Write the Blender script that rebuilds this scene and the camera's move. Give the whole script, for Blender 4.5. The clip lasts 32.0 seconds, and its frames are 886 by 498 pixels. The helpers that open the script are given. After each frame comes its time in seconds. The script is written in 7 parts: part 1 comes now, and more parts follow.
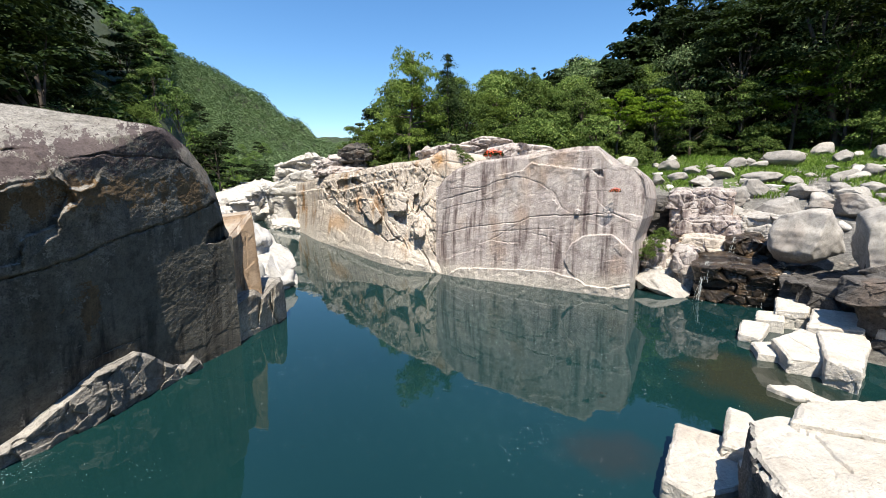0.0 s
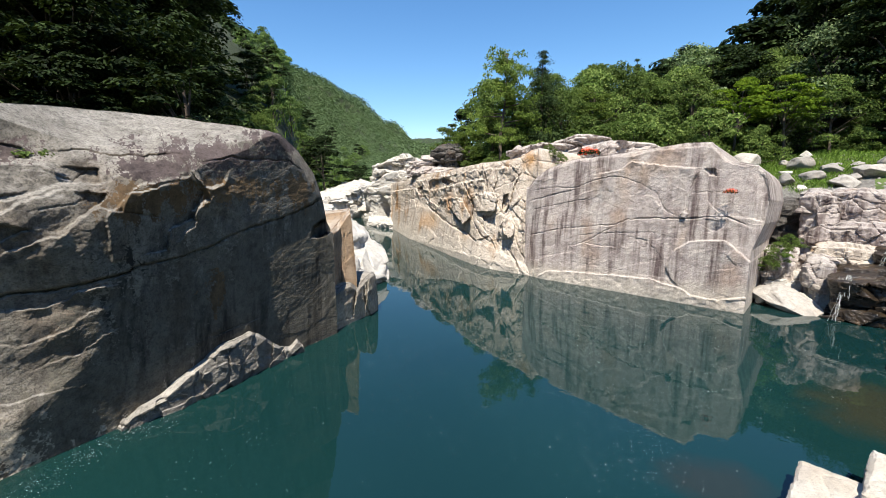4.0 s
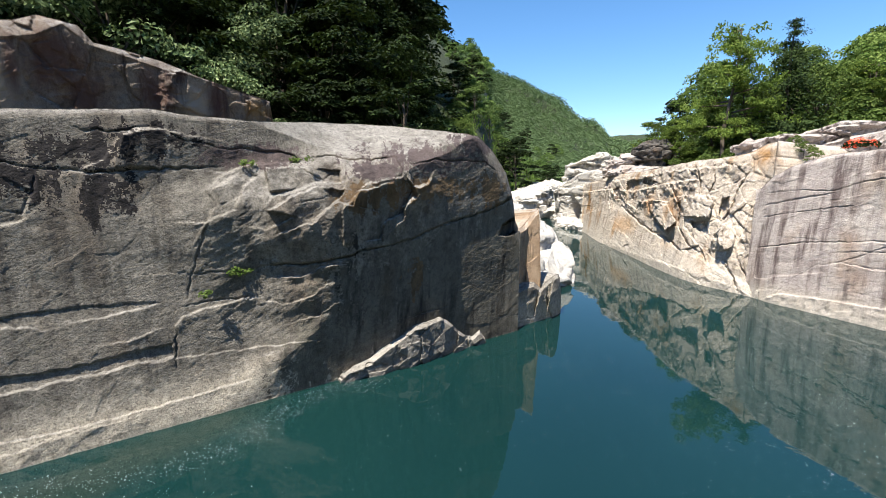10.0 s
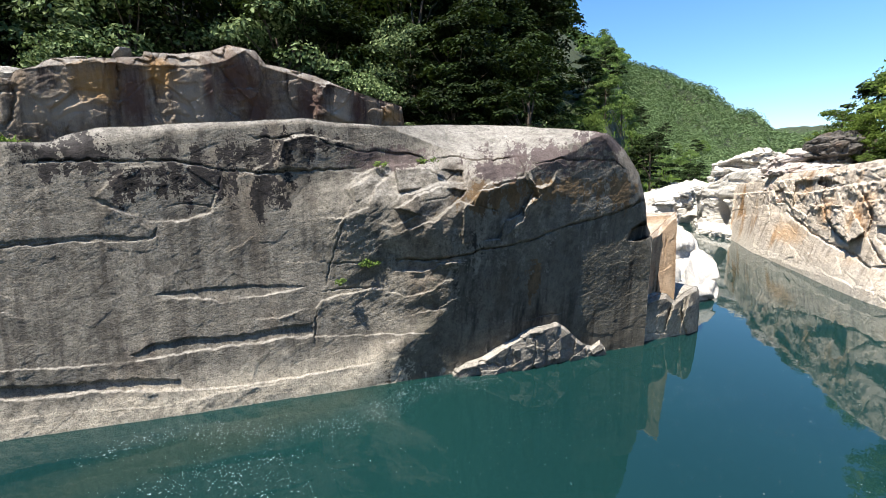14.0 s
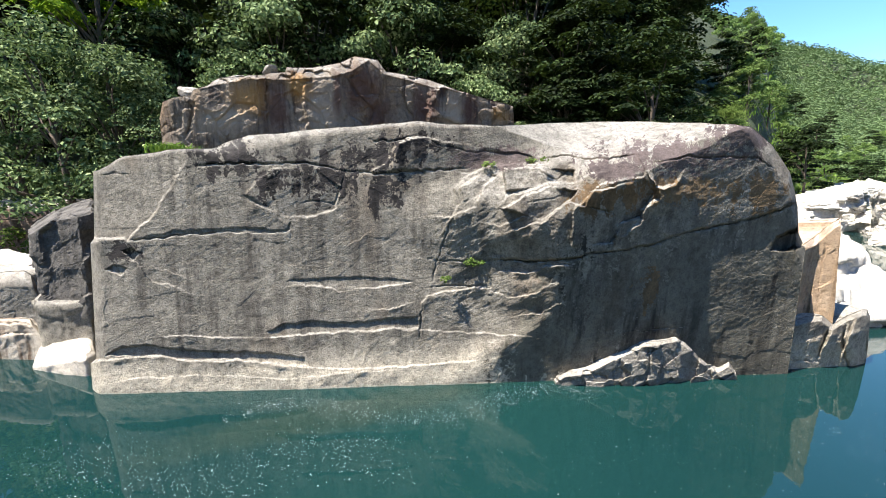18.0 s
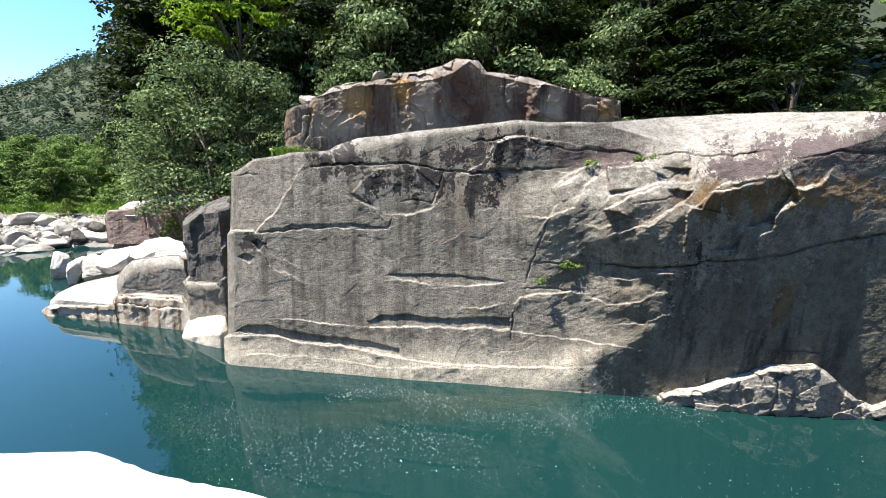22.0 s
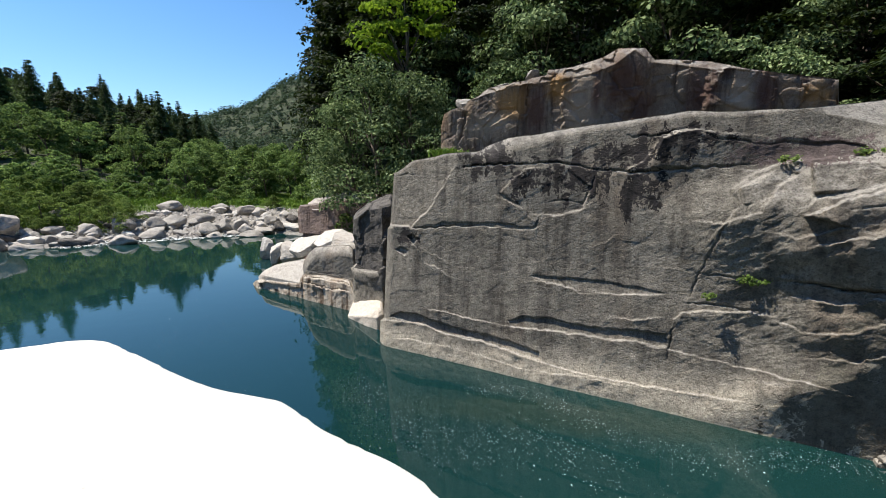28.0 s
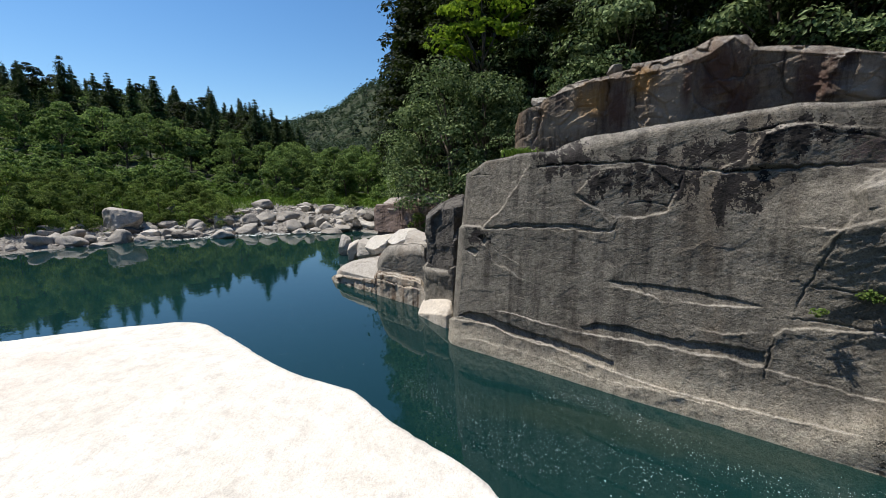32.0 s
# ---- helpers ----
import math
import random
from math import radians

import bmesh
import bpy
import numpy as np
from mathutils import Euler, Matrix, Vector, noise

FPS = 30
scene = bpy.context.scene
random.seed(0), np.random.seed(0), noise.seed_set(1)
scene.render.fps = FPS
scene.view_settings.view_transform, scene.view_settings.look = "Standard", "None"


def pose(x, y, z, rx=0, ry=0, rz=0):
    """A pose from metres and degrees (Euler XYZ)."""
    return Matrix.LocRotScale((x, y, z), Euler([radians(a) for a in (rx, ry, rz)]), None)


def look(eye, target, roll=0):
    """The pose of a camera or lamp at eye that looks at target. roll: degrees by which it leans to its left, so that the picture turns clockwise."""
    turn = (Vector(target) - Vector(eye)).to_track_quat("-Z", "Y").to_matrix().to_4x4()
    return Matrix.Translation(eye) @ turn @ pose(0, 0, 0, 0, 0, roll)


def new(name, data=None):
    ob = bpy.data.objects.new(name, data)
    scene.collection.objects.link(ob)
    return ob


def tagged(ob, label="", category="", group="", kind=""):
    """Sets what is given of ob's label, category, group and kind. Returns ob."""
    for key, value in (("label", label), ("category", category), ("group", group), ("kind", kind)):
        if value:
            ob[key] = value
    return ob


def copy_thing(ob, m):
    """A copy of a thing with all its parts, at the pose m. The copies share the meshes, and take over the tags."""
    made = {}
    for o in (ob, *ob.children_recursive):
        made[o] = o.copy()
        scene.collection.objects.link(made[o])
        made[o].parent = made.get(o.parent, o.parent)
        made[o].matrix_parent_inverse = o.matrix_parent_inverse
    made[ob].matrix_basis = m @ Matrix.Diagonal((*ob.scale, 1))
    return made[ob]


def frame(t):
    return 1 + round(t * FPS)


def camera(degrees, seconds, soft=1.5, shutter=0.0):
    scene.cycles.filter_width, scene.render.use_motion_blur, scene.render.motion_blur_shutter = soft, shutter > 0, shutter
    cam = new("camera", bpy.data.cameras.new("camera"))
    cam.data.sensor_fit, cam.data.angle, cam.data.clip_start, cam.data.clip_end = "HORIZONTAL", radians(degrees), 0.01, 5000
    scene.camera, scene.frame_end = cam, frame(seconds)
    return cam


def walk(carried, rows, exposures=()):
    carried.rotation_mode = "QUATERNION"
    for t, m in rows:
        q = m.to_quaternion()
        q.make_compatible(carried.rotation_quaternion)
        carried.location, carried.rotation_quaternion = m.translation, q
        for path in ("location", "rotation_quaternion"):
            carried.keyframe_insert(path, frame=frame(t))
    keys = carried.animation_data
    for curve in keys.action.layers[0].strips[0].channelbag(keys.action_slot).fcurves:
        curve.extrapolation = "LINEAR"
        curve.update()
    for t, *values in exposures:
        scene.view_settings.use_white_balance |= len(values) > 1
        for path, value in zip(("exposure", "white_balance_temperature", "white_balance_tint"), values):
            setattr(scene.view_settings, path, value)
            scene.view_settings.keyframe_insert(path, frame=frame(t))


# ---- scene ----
# camera: it stands on a rock above the pool and pans from the gorge to the open river
EYE_Z = 5.0
cam = camera(93.12, 32.0, soft=0.5)
PAN = [  # seconds, turn to the left, tilt, lean (degrees)
    (0.0, -0.58, -9.39, -0.06), (0.5, 0.13, -9.38, -0.07), (1.0, 1.17, -9.39, -0.08), (1.5, 2.49, -9.39, -0.10),
    (2.0, 4.04, -9.40, -0.10), (2.5, 6.04, -9.40, -0.11), (3.0, 7.87, -9.39, -0.12), (3.5, 9.67, -9.39, -0.11),
    (5.5, 17.38, -9.39, -0.09), (6.0, 19.51, -9.39, -0.06), (6.5, 21.60, -9.38, -0.05), (7.0, 23.77, -9.38, -0.05),
    (7.5, 26.02, -9.38, -0.04), (8.0, 28.39, -9.37, -0.02), (8.5, 30.56, -9.37, 0.00), (9.0, 32.65, -9.37, 0.02),
    (9.5, 34.72, -9.36, 0.02), (10.0, 36.83, -9.36, 0.02), (10.5, 38.84, -9.35, 0.02), (11.0, 41.08, -9.35, 0.02),
    (11.5, 43.33, -9.34, 0.02), (12.0, 45.48, -9.33, 0.03), (12.5, 47.68, -9.33, 0.04), (13.0, 49.44, -9.34, 0.06),
    (13.5, 51.21, -9.35, 0.06), (14.0, 53.06, -9.36, 0.06), (14.5, 54.91, -9.36, 0.05), (16.5, 62.31, -9.36, 0.06),
    (17.0, 64.11, -9.36, 0.05), (17.5, 65.80, -9.37, 0.04), (18.0, 67.51, -9.38, 0.04), (18.5, 69.15, -9.39, 0.03),
    (19.0, 70.72, -9.39, 0.02), (19.5, 72.35, -9.40, 0.01), (20.0, 74.21, -9.40, 0.00), (20.5, 75.94, -9.41, 0.01),
    (21.0, 77.48, -9.42, 0.01), (21.5, 78.90, -9.43, 0.01), (22.0, 80.48, -9.44, 0.01), (22.5, 82.19, -9.44, 0.01),
    (23.0, 83.87, -9.45, 0.01), (23.5, 85.52, -9.45, 0.02), (24.0, 87.13, -9.46, 0.03), (24.5, 88.80, -9.47, 0.04),
    (25.0, 90.35, -9.47, 0.02), (25.5, 92.09, -9.47, -0.03), (27.5, 98.75, -9.47, -0.07), (28.0, 100.34, -9.47, -0.10),
    (28.5, 101.80, -9.47, -0.12), (29.0, 103.26, -9.46, -0.14), (29.5, 104.50, -9.45, -0.16), (30.0, 105.83, -9.44, -0.15),
    (30.5, 107.11, -9.41, -0.13), (31.0, 108.40, -9.40, -0.12), (31.5, 109.41, -9.41, -0.12), (32.0, 110.09, -9.41, -0.13),
]
walk(cam, [(t, pose(0, 0, EYE_Z, 90 + tilt, 0, turn) @ pose(0, 0, 0, 0, 0, lean)) for t, turn, tilt, lean in PAN],
     exposures=[(0, 0.95), (3, 0.9), (5.5, 0.85), (7, 0.74), (8, 0.93), (9, 1.05), (13, 1.24), (19, 1.78), (22, 1.75), (24, 1.45), (28, 0.85), (32, 0.42)])

# world and sun
SUN_AZ, SUN_EL = 184.0, 62.0     # degrees to the left of +y, and above the horizon
sun_dir = Vector((-math.sin(radians(SUN_AZ)) * math.cos(radians(SUN_EL)),
                  math.cos(radians(SUN_AZ)) * math.cos(radians(SUN_EL)), math.sin(radians(SUN_EL))))
world = bpy.data.worlds.new("sky")
scene.world = world
world.use_nodes = True
wn = world.node_tree
sky = wn.nodes.new("ShaderNodeTexSky")
sky.sky_type = "NISHITA"
sky.sun_disc = False
sky.sun_elevation = radians(SUN_EL)
sky.sun_rotation = radians(-SUN_AZ)
sky.altitude, sky.air_density, sky.dust_density, sky.ozone_density = 600, 1.15, 0.15, 4.0
wn.nodes["Background"].inputs["Strength"].default_value = 0.10
vivid = wn.nodes.new("ShaderNodeHueSaturation")
vivid.inputs["Saturation"].default_value = 1.2
wn.links.new(sky.outputs[0], vivid.inputs["Color"])
wn.links.new(vivid.outputs[0], wn.nodes["Background"].inputs["Color"])
sun = new("sun", bpy.data.lights.new("sun", "SUN"))
sun.data.energy, sun.data.angle, sun.data.color = 5.0, radians(0.5), (1.0, 0.925, 0.81)
sun.matrix_world = look(sun_dir * 300, (0, 0, 0))


# ---- noise and mesh tools ----
rng = np.random.default_rng(7)
PERM = rng.permutation(4096)
VALS = rng.random(4096) * 2 - 1


def vnoise(p):
    """Smooth value noise from -1 to 1 at points p (n, 3)."""
    i = np.floor(p).astype(np.int64)
    f = p - i
    f = f * f * f * (f * (f * 6 - 15) + 10)
    out = 0
    for dx in (0, 1):
        wx = f[:, 0] if dx else 1 - f[:, 0]
        hx = PERM[(i[:, 0] + dx) & 4095]
        for dy in (0, 1):
            wy = f[:, 1] if dy else 1 - f[:, 1]
            hy = PERM[(hx + i[:, 1] + dy) & 4095]
            for dz in (0, 1):
                wz = f[:, 2] if dz else 1 - f[:, 2]
                out = out + wx * wy * wz * VALS[PERM[(hy + i[:, 2] + dz) & 4095]]
    return out


def fbm(p, octaves=4, gain=0.5):
    out, a = 0, 1.0
    for k in range(octaves):
        out = out + a * vnoise(p * 2.0 ** k + 17.3 * k)
        a *= gain
    return out


def blocks(p, size, seed=0.0, warp=0.25):
    """Fractured rock: for points p, the block each lies in: a random number of it, another, the offset from its middle, and the
    distance from the joint, in block sizes."""
    w = np.stack([vnoise(p * 0.9 + seed), vnoise(p * 0.9 + seed + 31), vnoise(p * 0.9 + seed + 57)], -1)
    q = p / np.array(size) + warp * w + seed
    i = np.floor(q).astype(np.int64)
    f1, f2 = np.full(len(p), 9e9), np.full(len(p), 9e9)
    ident = np.zeros(len(p), np.int64)
    off = np.zeros((len(p), 3))
    for dx in (-1, 0, 1):
        for dy in (-1, 0, 1):
            for dz in (-1, 0, 1):
                c = i + (dx, dy, dz)
                h = PERM[(PERM[(PERM[c[:, 0] & 4095] + c[:, 1]) & 4095] + c[:, 2]) & 4095]
                o = c + 0.5 + 0.42 * np.stack([VALS[h], VALS[(h + 1311) & 4095], VALS[(h + 2718) & 4095]], -1) - q
                d = np.sqrt((o * o).sum(1))
                near = d < f1
                f2 = np.where(near, f1, np.minimum(f2, d))
                f1 = np.where(near, d, f1)
                ident = np.where(near, h, ident)
                off[near] = -o[near]
    return VALS[(ident + 77) & 4095], VALS[(ident + 901) & 4095], off, f2 - f1


def sstep(a, b, x):
    t = np.clip((x - a) / (b - a), 0, 1)
    return t * t * (3 - 2 * t)


def mesh_np(name, verts, quads=None, tris=None, smooth=False):
    """A mesh from arrays."""
    me = bpy.data.meshes.new(name)
    verts = np.asarray(verts, np.float32)
    me.vertices.add(len(verts))
    me.vertices.foreach_set("co", verts.ravel())
    loops, starts = [], []
    at = 0
    for arr, k in ((quads, 4), (tris, 3)):
        if arr is not None and len(arr):
            arr = np.asarray(arr, np.int32)
            loops.append(arr.ravel())
            starts.append(at + np.arange(len(arr)) * k)
            at += len(arr) * k
    loops, starts = np.concatenate(loops), np.concatenate(starts)
    me.loops.add(len(loops))
    me.loops.foreach_set("vertex_index", loops.astype(np.int32))
    me.polygons.add(len(starts))
    me.polygons.foreach_set("loop_start", starts.astype(np.int32))
    me.polygons.foreach_set("use_smooth", np.full(len(starts), smooth))
    me.update(calc_edges=True)
    me.validate()
    return me


def thing(name, me, material, label="", category="", group="", kind="", parent=None):
    ob = new(name, me)
    if material and not me.materials:
        me.materials.append(material)
    if parent:
        ob.parent = parent
    return tagged(ob, label, category, group, kind)


def part(name, me, material, parent, label=""):
    """One mesh object under a thing or a part."""
    return thing(name, me, material, label, parent=parent)


def empty(name, x, y, z, label, category, group=""):
    ob = new(name)
    ob.location = (x, y, z)
    bpy.context.view_layer.update()
    return tagged(ob, label, category, group)


def polar(az, r, z=0.0):
    return (-math.sin(radians(az)) * r, math.cos(radians(az)) * r, z)


# ---- materials ----
def nodes_of(name):
    m = bpy.data.materials.new(name)
    m.use_nodes = True
    return m, m.node_tree, m.node_tree.nodes["Principled BSDF"]


def nd(tree, kind, **values):
    n = tree.nodes.new(kind)
    for key, v in values.items():
        n.inputs[key.replace("_", " ")].default_value = v
    return n


def coords(tree, scale=(1, 1, 1), offset=(0, 0, 0)):
    tc = tree.nodes.new("ShaderNodeTexCoord")
    mp = tree.nodes.new("ShaderNodeMapping")
    mp.inputs["Scale"].default_value = scale
    mp.inputs["Location"].default_value = offset
    geo = tree.nodes.new("ShaderNodeNewGeometry")
    tree.links.new(geo.outputs["Position"], mp.inputs["Vector"])
    return mp.outputs[0]


def noise_of(tree, scale, detail=6, rough=0.6, vec=None, stretch=(1, 1, 1), offset=(0, 0, 0)):
    n = nd(tree, "ShaderNodeTexNoise", Scale=scale, Detail=detail, Roughness=rough)
    tree.links.new(coords(tree, stretch, offset), n.inputs["Vector"])
    return n.outputs["Fac"]


def ramp(tree, fac, stops):
    r = tree.nodes.new("ShaderNodeValToRGB")
    while len(r.color_ramp.elements) < len(stops):
        r.color_ramp.elements.new(0.5)
    for e, (p, c) in zip(r.color_ramp.elements, stops):
        e.position = p
        e.color = (*c, 1) if len(c) == 3 else c
    tree.links.new(fac, r.inputs["Fac"])
    return r.outputs["Color"]


def grey(v):
    return (v, v, v)


def mix(tree, fac, a, b, blend="MIX"):
    m = tree.nodes.new("ShaderNodeMix")
    m.data_type, m.blend_type = "RGBA", blend
    for sock, v in ((m.inputs["Factor"], fac), (m.inputs["A"], a), (m.inputs["B"], b)):
        if isinstance(v, (int, float)):
            sock.default_value = v
        elif isinstance(v, tuple):
            sock.default_value = (*v, 1)
        else:
            tree.links.new(v, sock)
    return m.outputs["Result"]


def maths(tree, op, a, b=0.0):
    m = tree.nodes.new("ShaderNodeMath")
    m.operation = op
    for sock, v in ((m.inputs[0], a), (m.inputs[1], b)):
        if isinstance(v, (int, float)):
            sock.default_value = v
        else:
            tree.links.new(v, sock)
    return m.outputs[0]


def bump(tree, bsdf, heights, strength=0.5, distance=0.02):
    total = None
    for h, w in heights:
        v = maths(tree, "MULTIPLY", h, w)
        total = v if total is None else maths(tree, "ADD", total, v)
    b = nd(tree, "ShaderNodeBump", Strength=strength, Distance=distance)
    tree.links.new(total, b.inputs["Height"])
    tree.links.new(b.outputs[0], bsdf.inputs["Normal"])


def rock_material(name, pale, mid, dark, stain=0.5, orange=0.0, seed=0.0, streaks=0.5, tint=(0.30, 0.15, 0.06), relief=1.0, contrast=1.0, cracks=0.25, lumps=0.25, spots=(),
                  facing=0.0, facing_col=(0.5, 0.48, 0.44), wash=0.0, wash_col=(0.55, 0.52, 0.46)):
    """Weathered granite: speckled grain, patches of lichen, dark rain streaks, rusty stains; upward faces made paler by
    facing, a sunlit look put into the colour, and a pale washed band near the pool by wash."""
    m, tree, bsdf = nodes_of(name)
    off = (seed * 3.1, seed * 1.7, seed)
    big = noise_of(tree, 0.35, 5, 0.6, offset=off)
    patch = noise_of(tree, 1.3, 7, 0.65, offset=off)
    grain = noise_of(tree, 28, 4, 0.7, offset=off)
    fine = noise_of(tree, 110, 2, 0.6, offset=off)
    col = ramp(tree, patch, [(0.32, mid), (0.62, pale)])
    col = mix(tree, ramp(tree, big, [(0.42, grey(0)), (0.66, grey(0.7))]), col, mid)
    if orange:
        o = noise_of(tree, 0.55, 5, 0.55, stretch=(1, 1, 0.45), offset=(off[0] + 40, off[1], off[2]))
        f = ramp(tree, o, [(0.56, grey(0)), (0.68, grey(orange))])
        col = mix(tree, f, col, tint)
    if streaks:
        s = noise_of(tree, 1.0, 6, 0.62, stretch=(3.2, 3.2, 0.16), offset=off)
        g = noise_of(tree, 0.5, 3, 0.5, offset=(off[0], off[1] + 20, off[2]))
        f = maths(tree, "MULTIPLY", ramp(tree, s, [(0.47, grey(0)), (0.62, grey(streaks))]),
                  ramp(tree, g, [(0.36, grey(0)), (0.56, grey(1))]))
        col = mix(tree, f, col, dark)
    if stain:
        st = noise_of(tree, 2.1, 8, 0.72, offset=(off[0], off[1] + 9, off[2]))
        col = mix(tree, ramp(tree, st, [(0.50, grey(0)), (0.66, grey(stain))]), col, dark)
    if wash:
        sep = tree.nodes.new("ShaderNodeSeparateXYZ")
        geo = tree.nodes.new("ShaderNodeNewGeometry")
        tree.links.new(geo.outputs["Position"], sep.inputs[0])
        wob = maths(tree, "ADD", sep.outputs["Z"], maths(tree, "MULTIPLY", big, 1.6))
        f = ramp(tree, maths(tree, "MULTIPLY", wob, 0.25), [(0.30, grey(wash)), (0.48, grey(0))])
        col = mix(tree, f, col, wash_col)
    # sunlit tops put into the colour: paler where the normal points up
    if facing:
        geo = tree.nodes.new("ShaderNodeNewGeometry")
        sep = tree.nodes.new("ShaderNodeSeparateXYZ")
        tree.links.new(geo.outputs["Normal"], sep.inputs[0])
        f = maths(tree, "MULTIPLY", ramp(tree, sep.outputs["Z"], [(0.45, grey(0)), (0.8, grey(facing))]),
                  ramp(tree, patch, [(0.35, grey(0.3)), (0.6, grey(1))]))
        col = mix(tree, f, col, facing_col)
    mott = noise_of(tree, 7.5, 6, 0.75, offset=(off[0] + 5, off[1], off[2]))
    col = mix(tree, 0.75 * contrast, col, ramp(tree, mott, [(0.32, grey(0.42)), (0.5, grey(0.95)), (0.68, grey(1.3))]), "MULTIPLY")
    col = mix(tree, ramp(tree, grain, [(0.34, grey(0.55 * contrast)), (0.5, grey(0))]), col, dark)
    col = mix(tree, 0.5 * contrast, col, ramp(tree, fine, [(0.3, grey(0.35)), (0.7, grey(1.15))]), "MULTIPLY")
    if spots:
        at = tree.nodes.new("ShaderNodeNewGeometry").outputs["Position"]
        ragged = maths(tree, "MULTIPLY", noise_of(tree, 2.0, 8, 0.75, stretch=(2.2, 2.2, 0.5), offset=off), 0.9)
    for colour, amount, places in spots:      # stains with a place of their own, of one colour
        near = None
        for place, radii in places:
            mp = tree.nodes.new("ShaderNodeMapping")
            mp.vector_type = "TEXTURE"
            mp.inputs["Location"].default_value, mp.inputs["Scale"].default_value = place, radii
            tree.links.new(at, mp.inputs["Vector"])
            ln = tree.nodes.new("ShaderNodeVectorMath")
            ln.operation = "LENGTH"
            tree.links.new(mp.outputs[0], ln.inputs[0])
            near = ln.outputs["Value"] if near is None else maths(tree, "MINIMUM", near, ln.outputs["Value"])
        edge = maths(tree, "ADD", maths(tree, "MULTIPLY", near, 0.5), ragged)
        f = ramp(tree, maths(tree, "MULTIPLY", edge, 0.5), [(0.32, grey(amount)), (0.52, grey(0))])
        col = mix(tree, f, col, colour)
    heights = [(patch, 0.8 * lumps), (mott, 0.55 * lumps), (grain, 0.40), (fine, 0.10)]
    if cracks:
        for sc, seed2 in ((0.55, 0), (1.6, 7)):
            v = nd(tree, "ShaderNodeTexVoronoi", Scale=sc)
            v.feature = "DISTANCE_TO_EDGE"
            warp = tree.nodes.new("ShaderNodeTexNoise")
            warp.inputs["Scale"].default_value, warp.inputs["Detail"].default_value = 1.3, 5
            pos = coords(tree, (1, 1, 1.6), (off[0] + seed2, off[1], off[2]))
            tree.links.new(pos, warp.inputs["Vector"])
            add = tree.nodes.new("ShaderNodeVectorMath")
            add.operation = "MULTIPLY_ADD"
            tree.links.new(warp.outputs["Color"], add.inputs[0])
            add.inputs[1].default_value = (0.9, 0.9, 0.9)
            tree.links.new(pos, add.inputs[2])
            tree.links.new(add.outputs[0], v.inputs["Vector"])
            line = ramp(tree, v.outputs["Distance"], [(0.0, grey(cracks)), (0.014, grey(0))])
            line = maths(tree, "MULTIPLY", line, ramp(tree, big, [(0.42, grey(0)), (0.55, grey(1))]))
            col = mix(tree, line, col, dark)
            heights.append((line, -0.9))
    tree.links.new(col, bsdf.inputs["Base Color"])
    bsdf.inputs["Roughness"].default_value = 0.85
    bsdf.inputs["Specular IOR Level"].default_value = 0.25
    bump(tree, bsdf, heights, 0.9 * relief, 0.11)
    return m


PALE, MID, DARK = (0.338, 0.32, 0.288), (0.223, 0.216, 0.198), (0.055, 0.048, 0.045)
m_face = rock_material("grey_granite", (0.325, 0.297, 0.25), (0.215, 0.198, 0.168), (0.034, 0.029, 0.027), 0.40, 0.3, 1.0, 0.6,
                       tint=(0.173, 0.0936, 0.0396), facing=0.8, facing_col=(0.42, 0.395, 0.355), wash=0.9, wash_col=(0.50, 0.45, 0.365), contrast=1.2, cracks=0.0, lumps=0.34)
m_lichen = rock_material("black_lichen_granite", (0.058, 0.051, 0.050), (0.032, 0.028, 0.028), (0.010, 0.009, 0.009), 0.4, 0.0, 1.2, 0.8, contrast=0.9, cracks=0.0, lumps=0.22, facing=0.5, facing_col=(0.2, 0.185, 0.17))
m_purple = rock_material("purple_stained_granite", (0.17, 0.135, 0.125), (0.11, 0.085, 0.082), (0.035, 0.027, 0.027), 0.5, 0.0, 1.4, 0.5, contrast=0.9, cracks=0.0, lumps=0.22)
m_tan = rock_material("rusty_granite", (0.24, 0.165, 0.095), (0.17, 0.112, 0.06), (0.04, 0.03, 0.02), 0.35, 0.2, 1.6, 0.5, contrast=0.8, cracks=0.0, lumps=0.22)
# stands for the wall's shaded half: shade put into the colour, plus dark streaks
m_olive = rock_material("shaded_olive_granite", (0.20, 0.182, 0.146), (0.135, 0.124, 0.10), (0.018, 0.016, 0.015), 0.4, 0.35, 1.8, 0.9, tint=(0.13, 0.08, 0.04), contrast=0.8, cracks=0.0, lumps=0.22)
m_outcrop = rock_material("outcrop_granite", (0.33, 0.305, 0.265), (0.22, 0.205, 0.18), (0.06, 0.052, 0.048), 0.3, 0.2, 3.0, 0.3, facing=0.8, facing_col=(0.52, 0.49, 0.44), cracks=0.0)
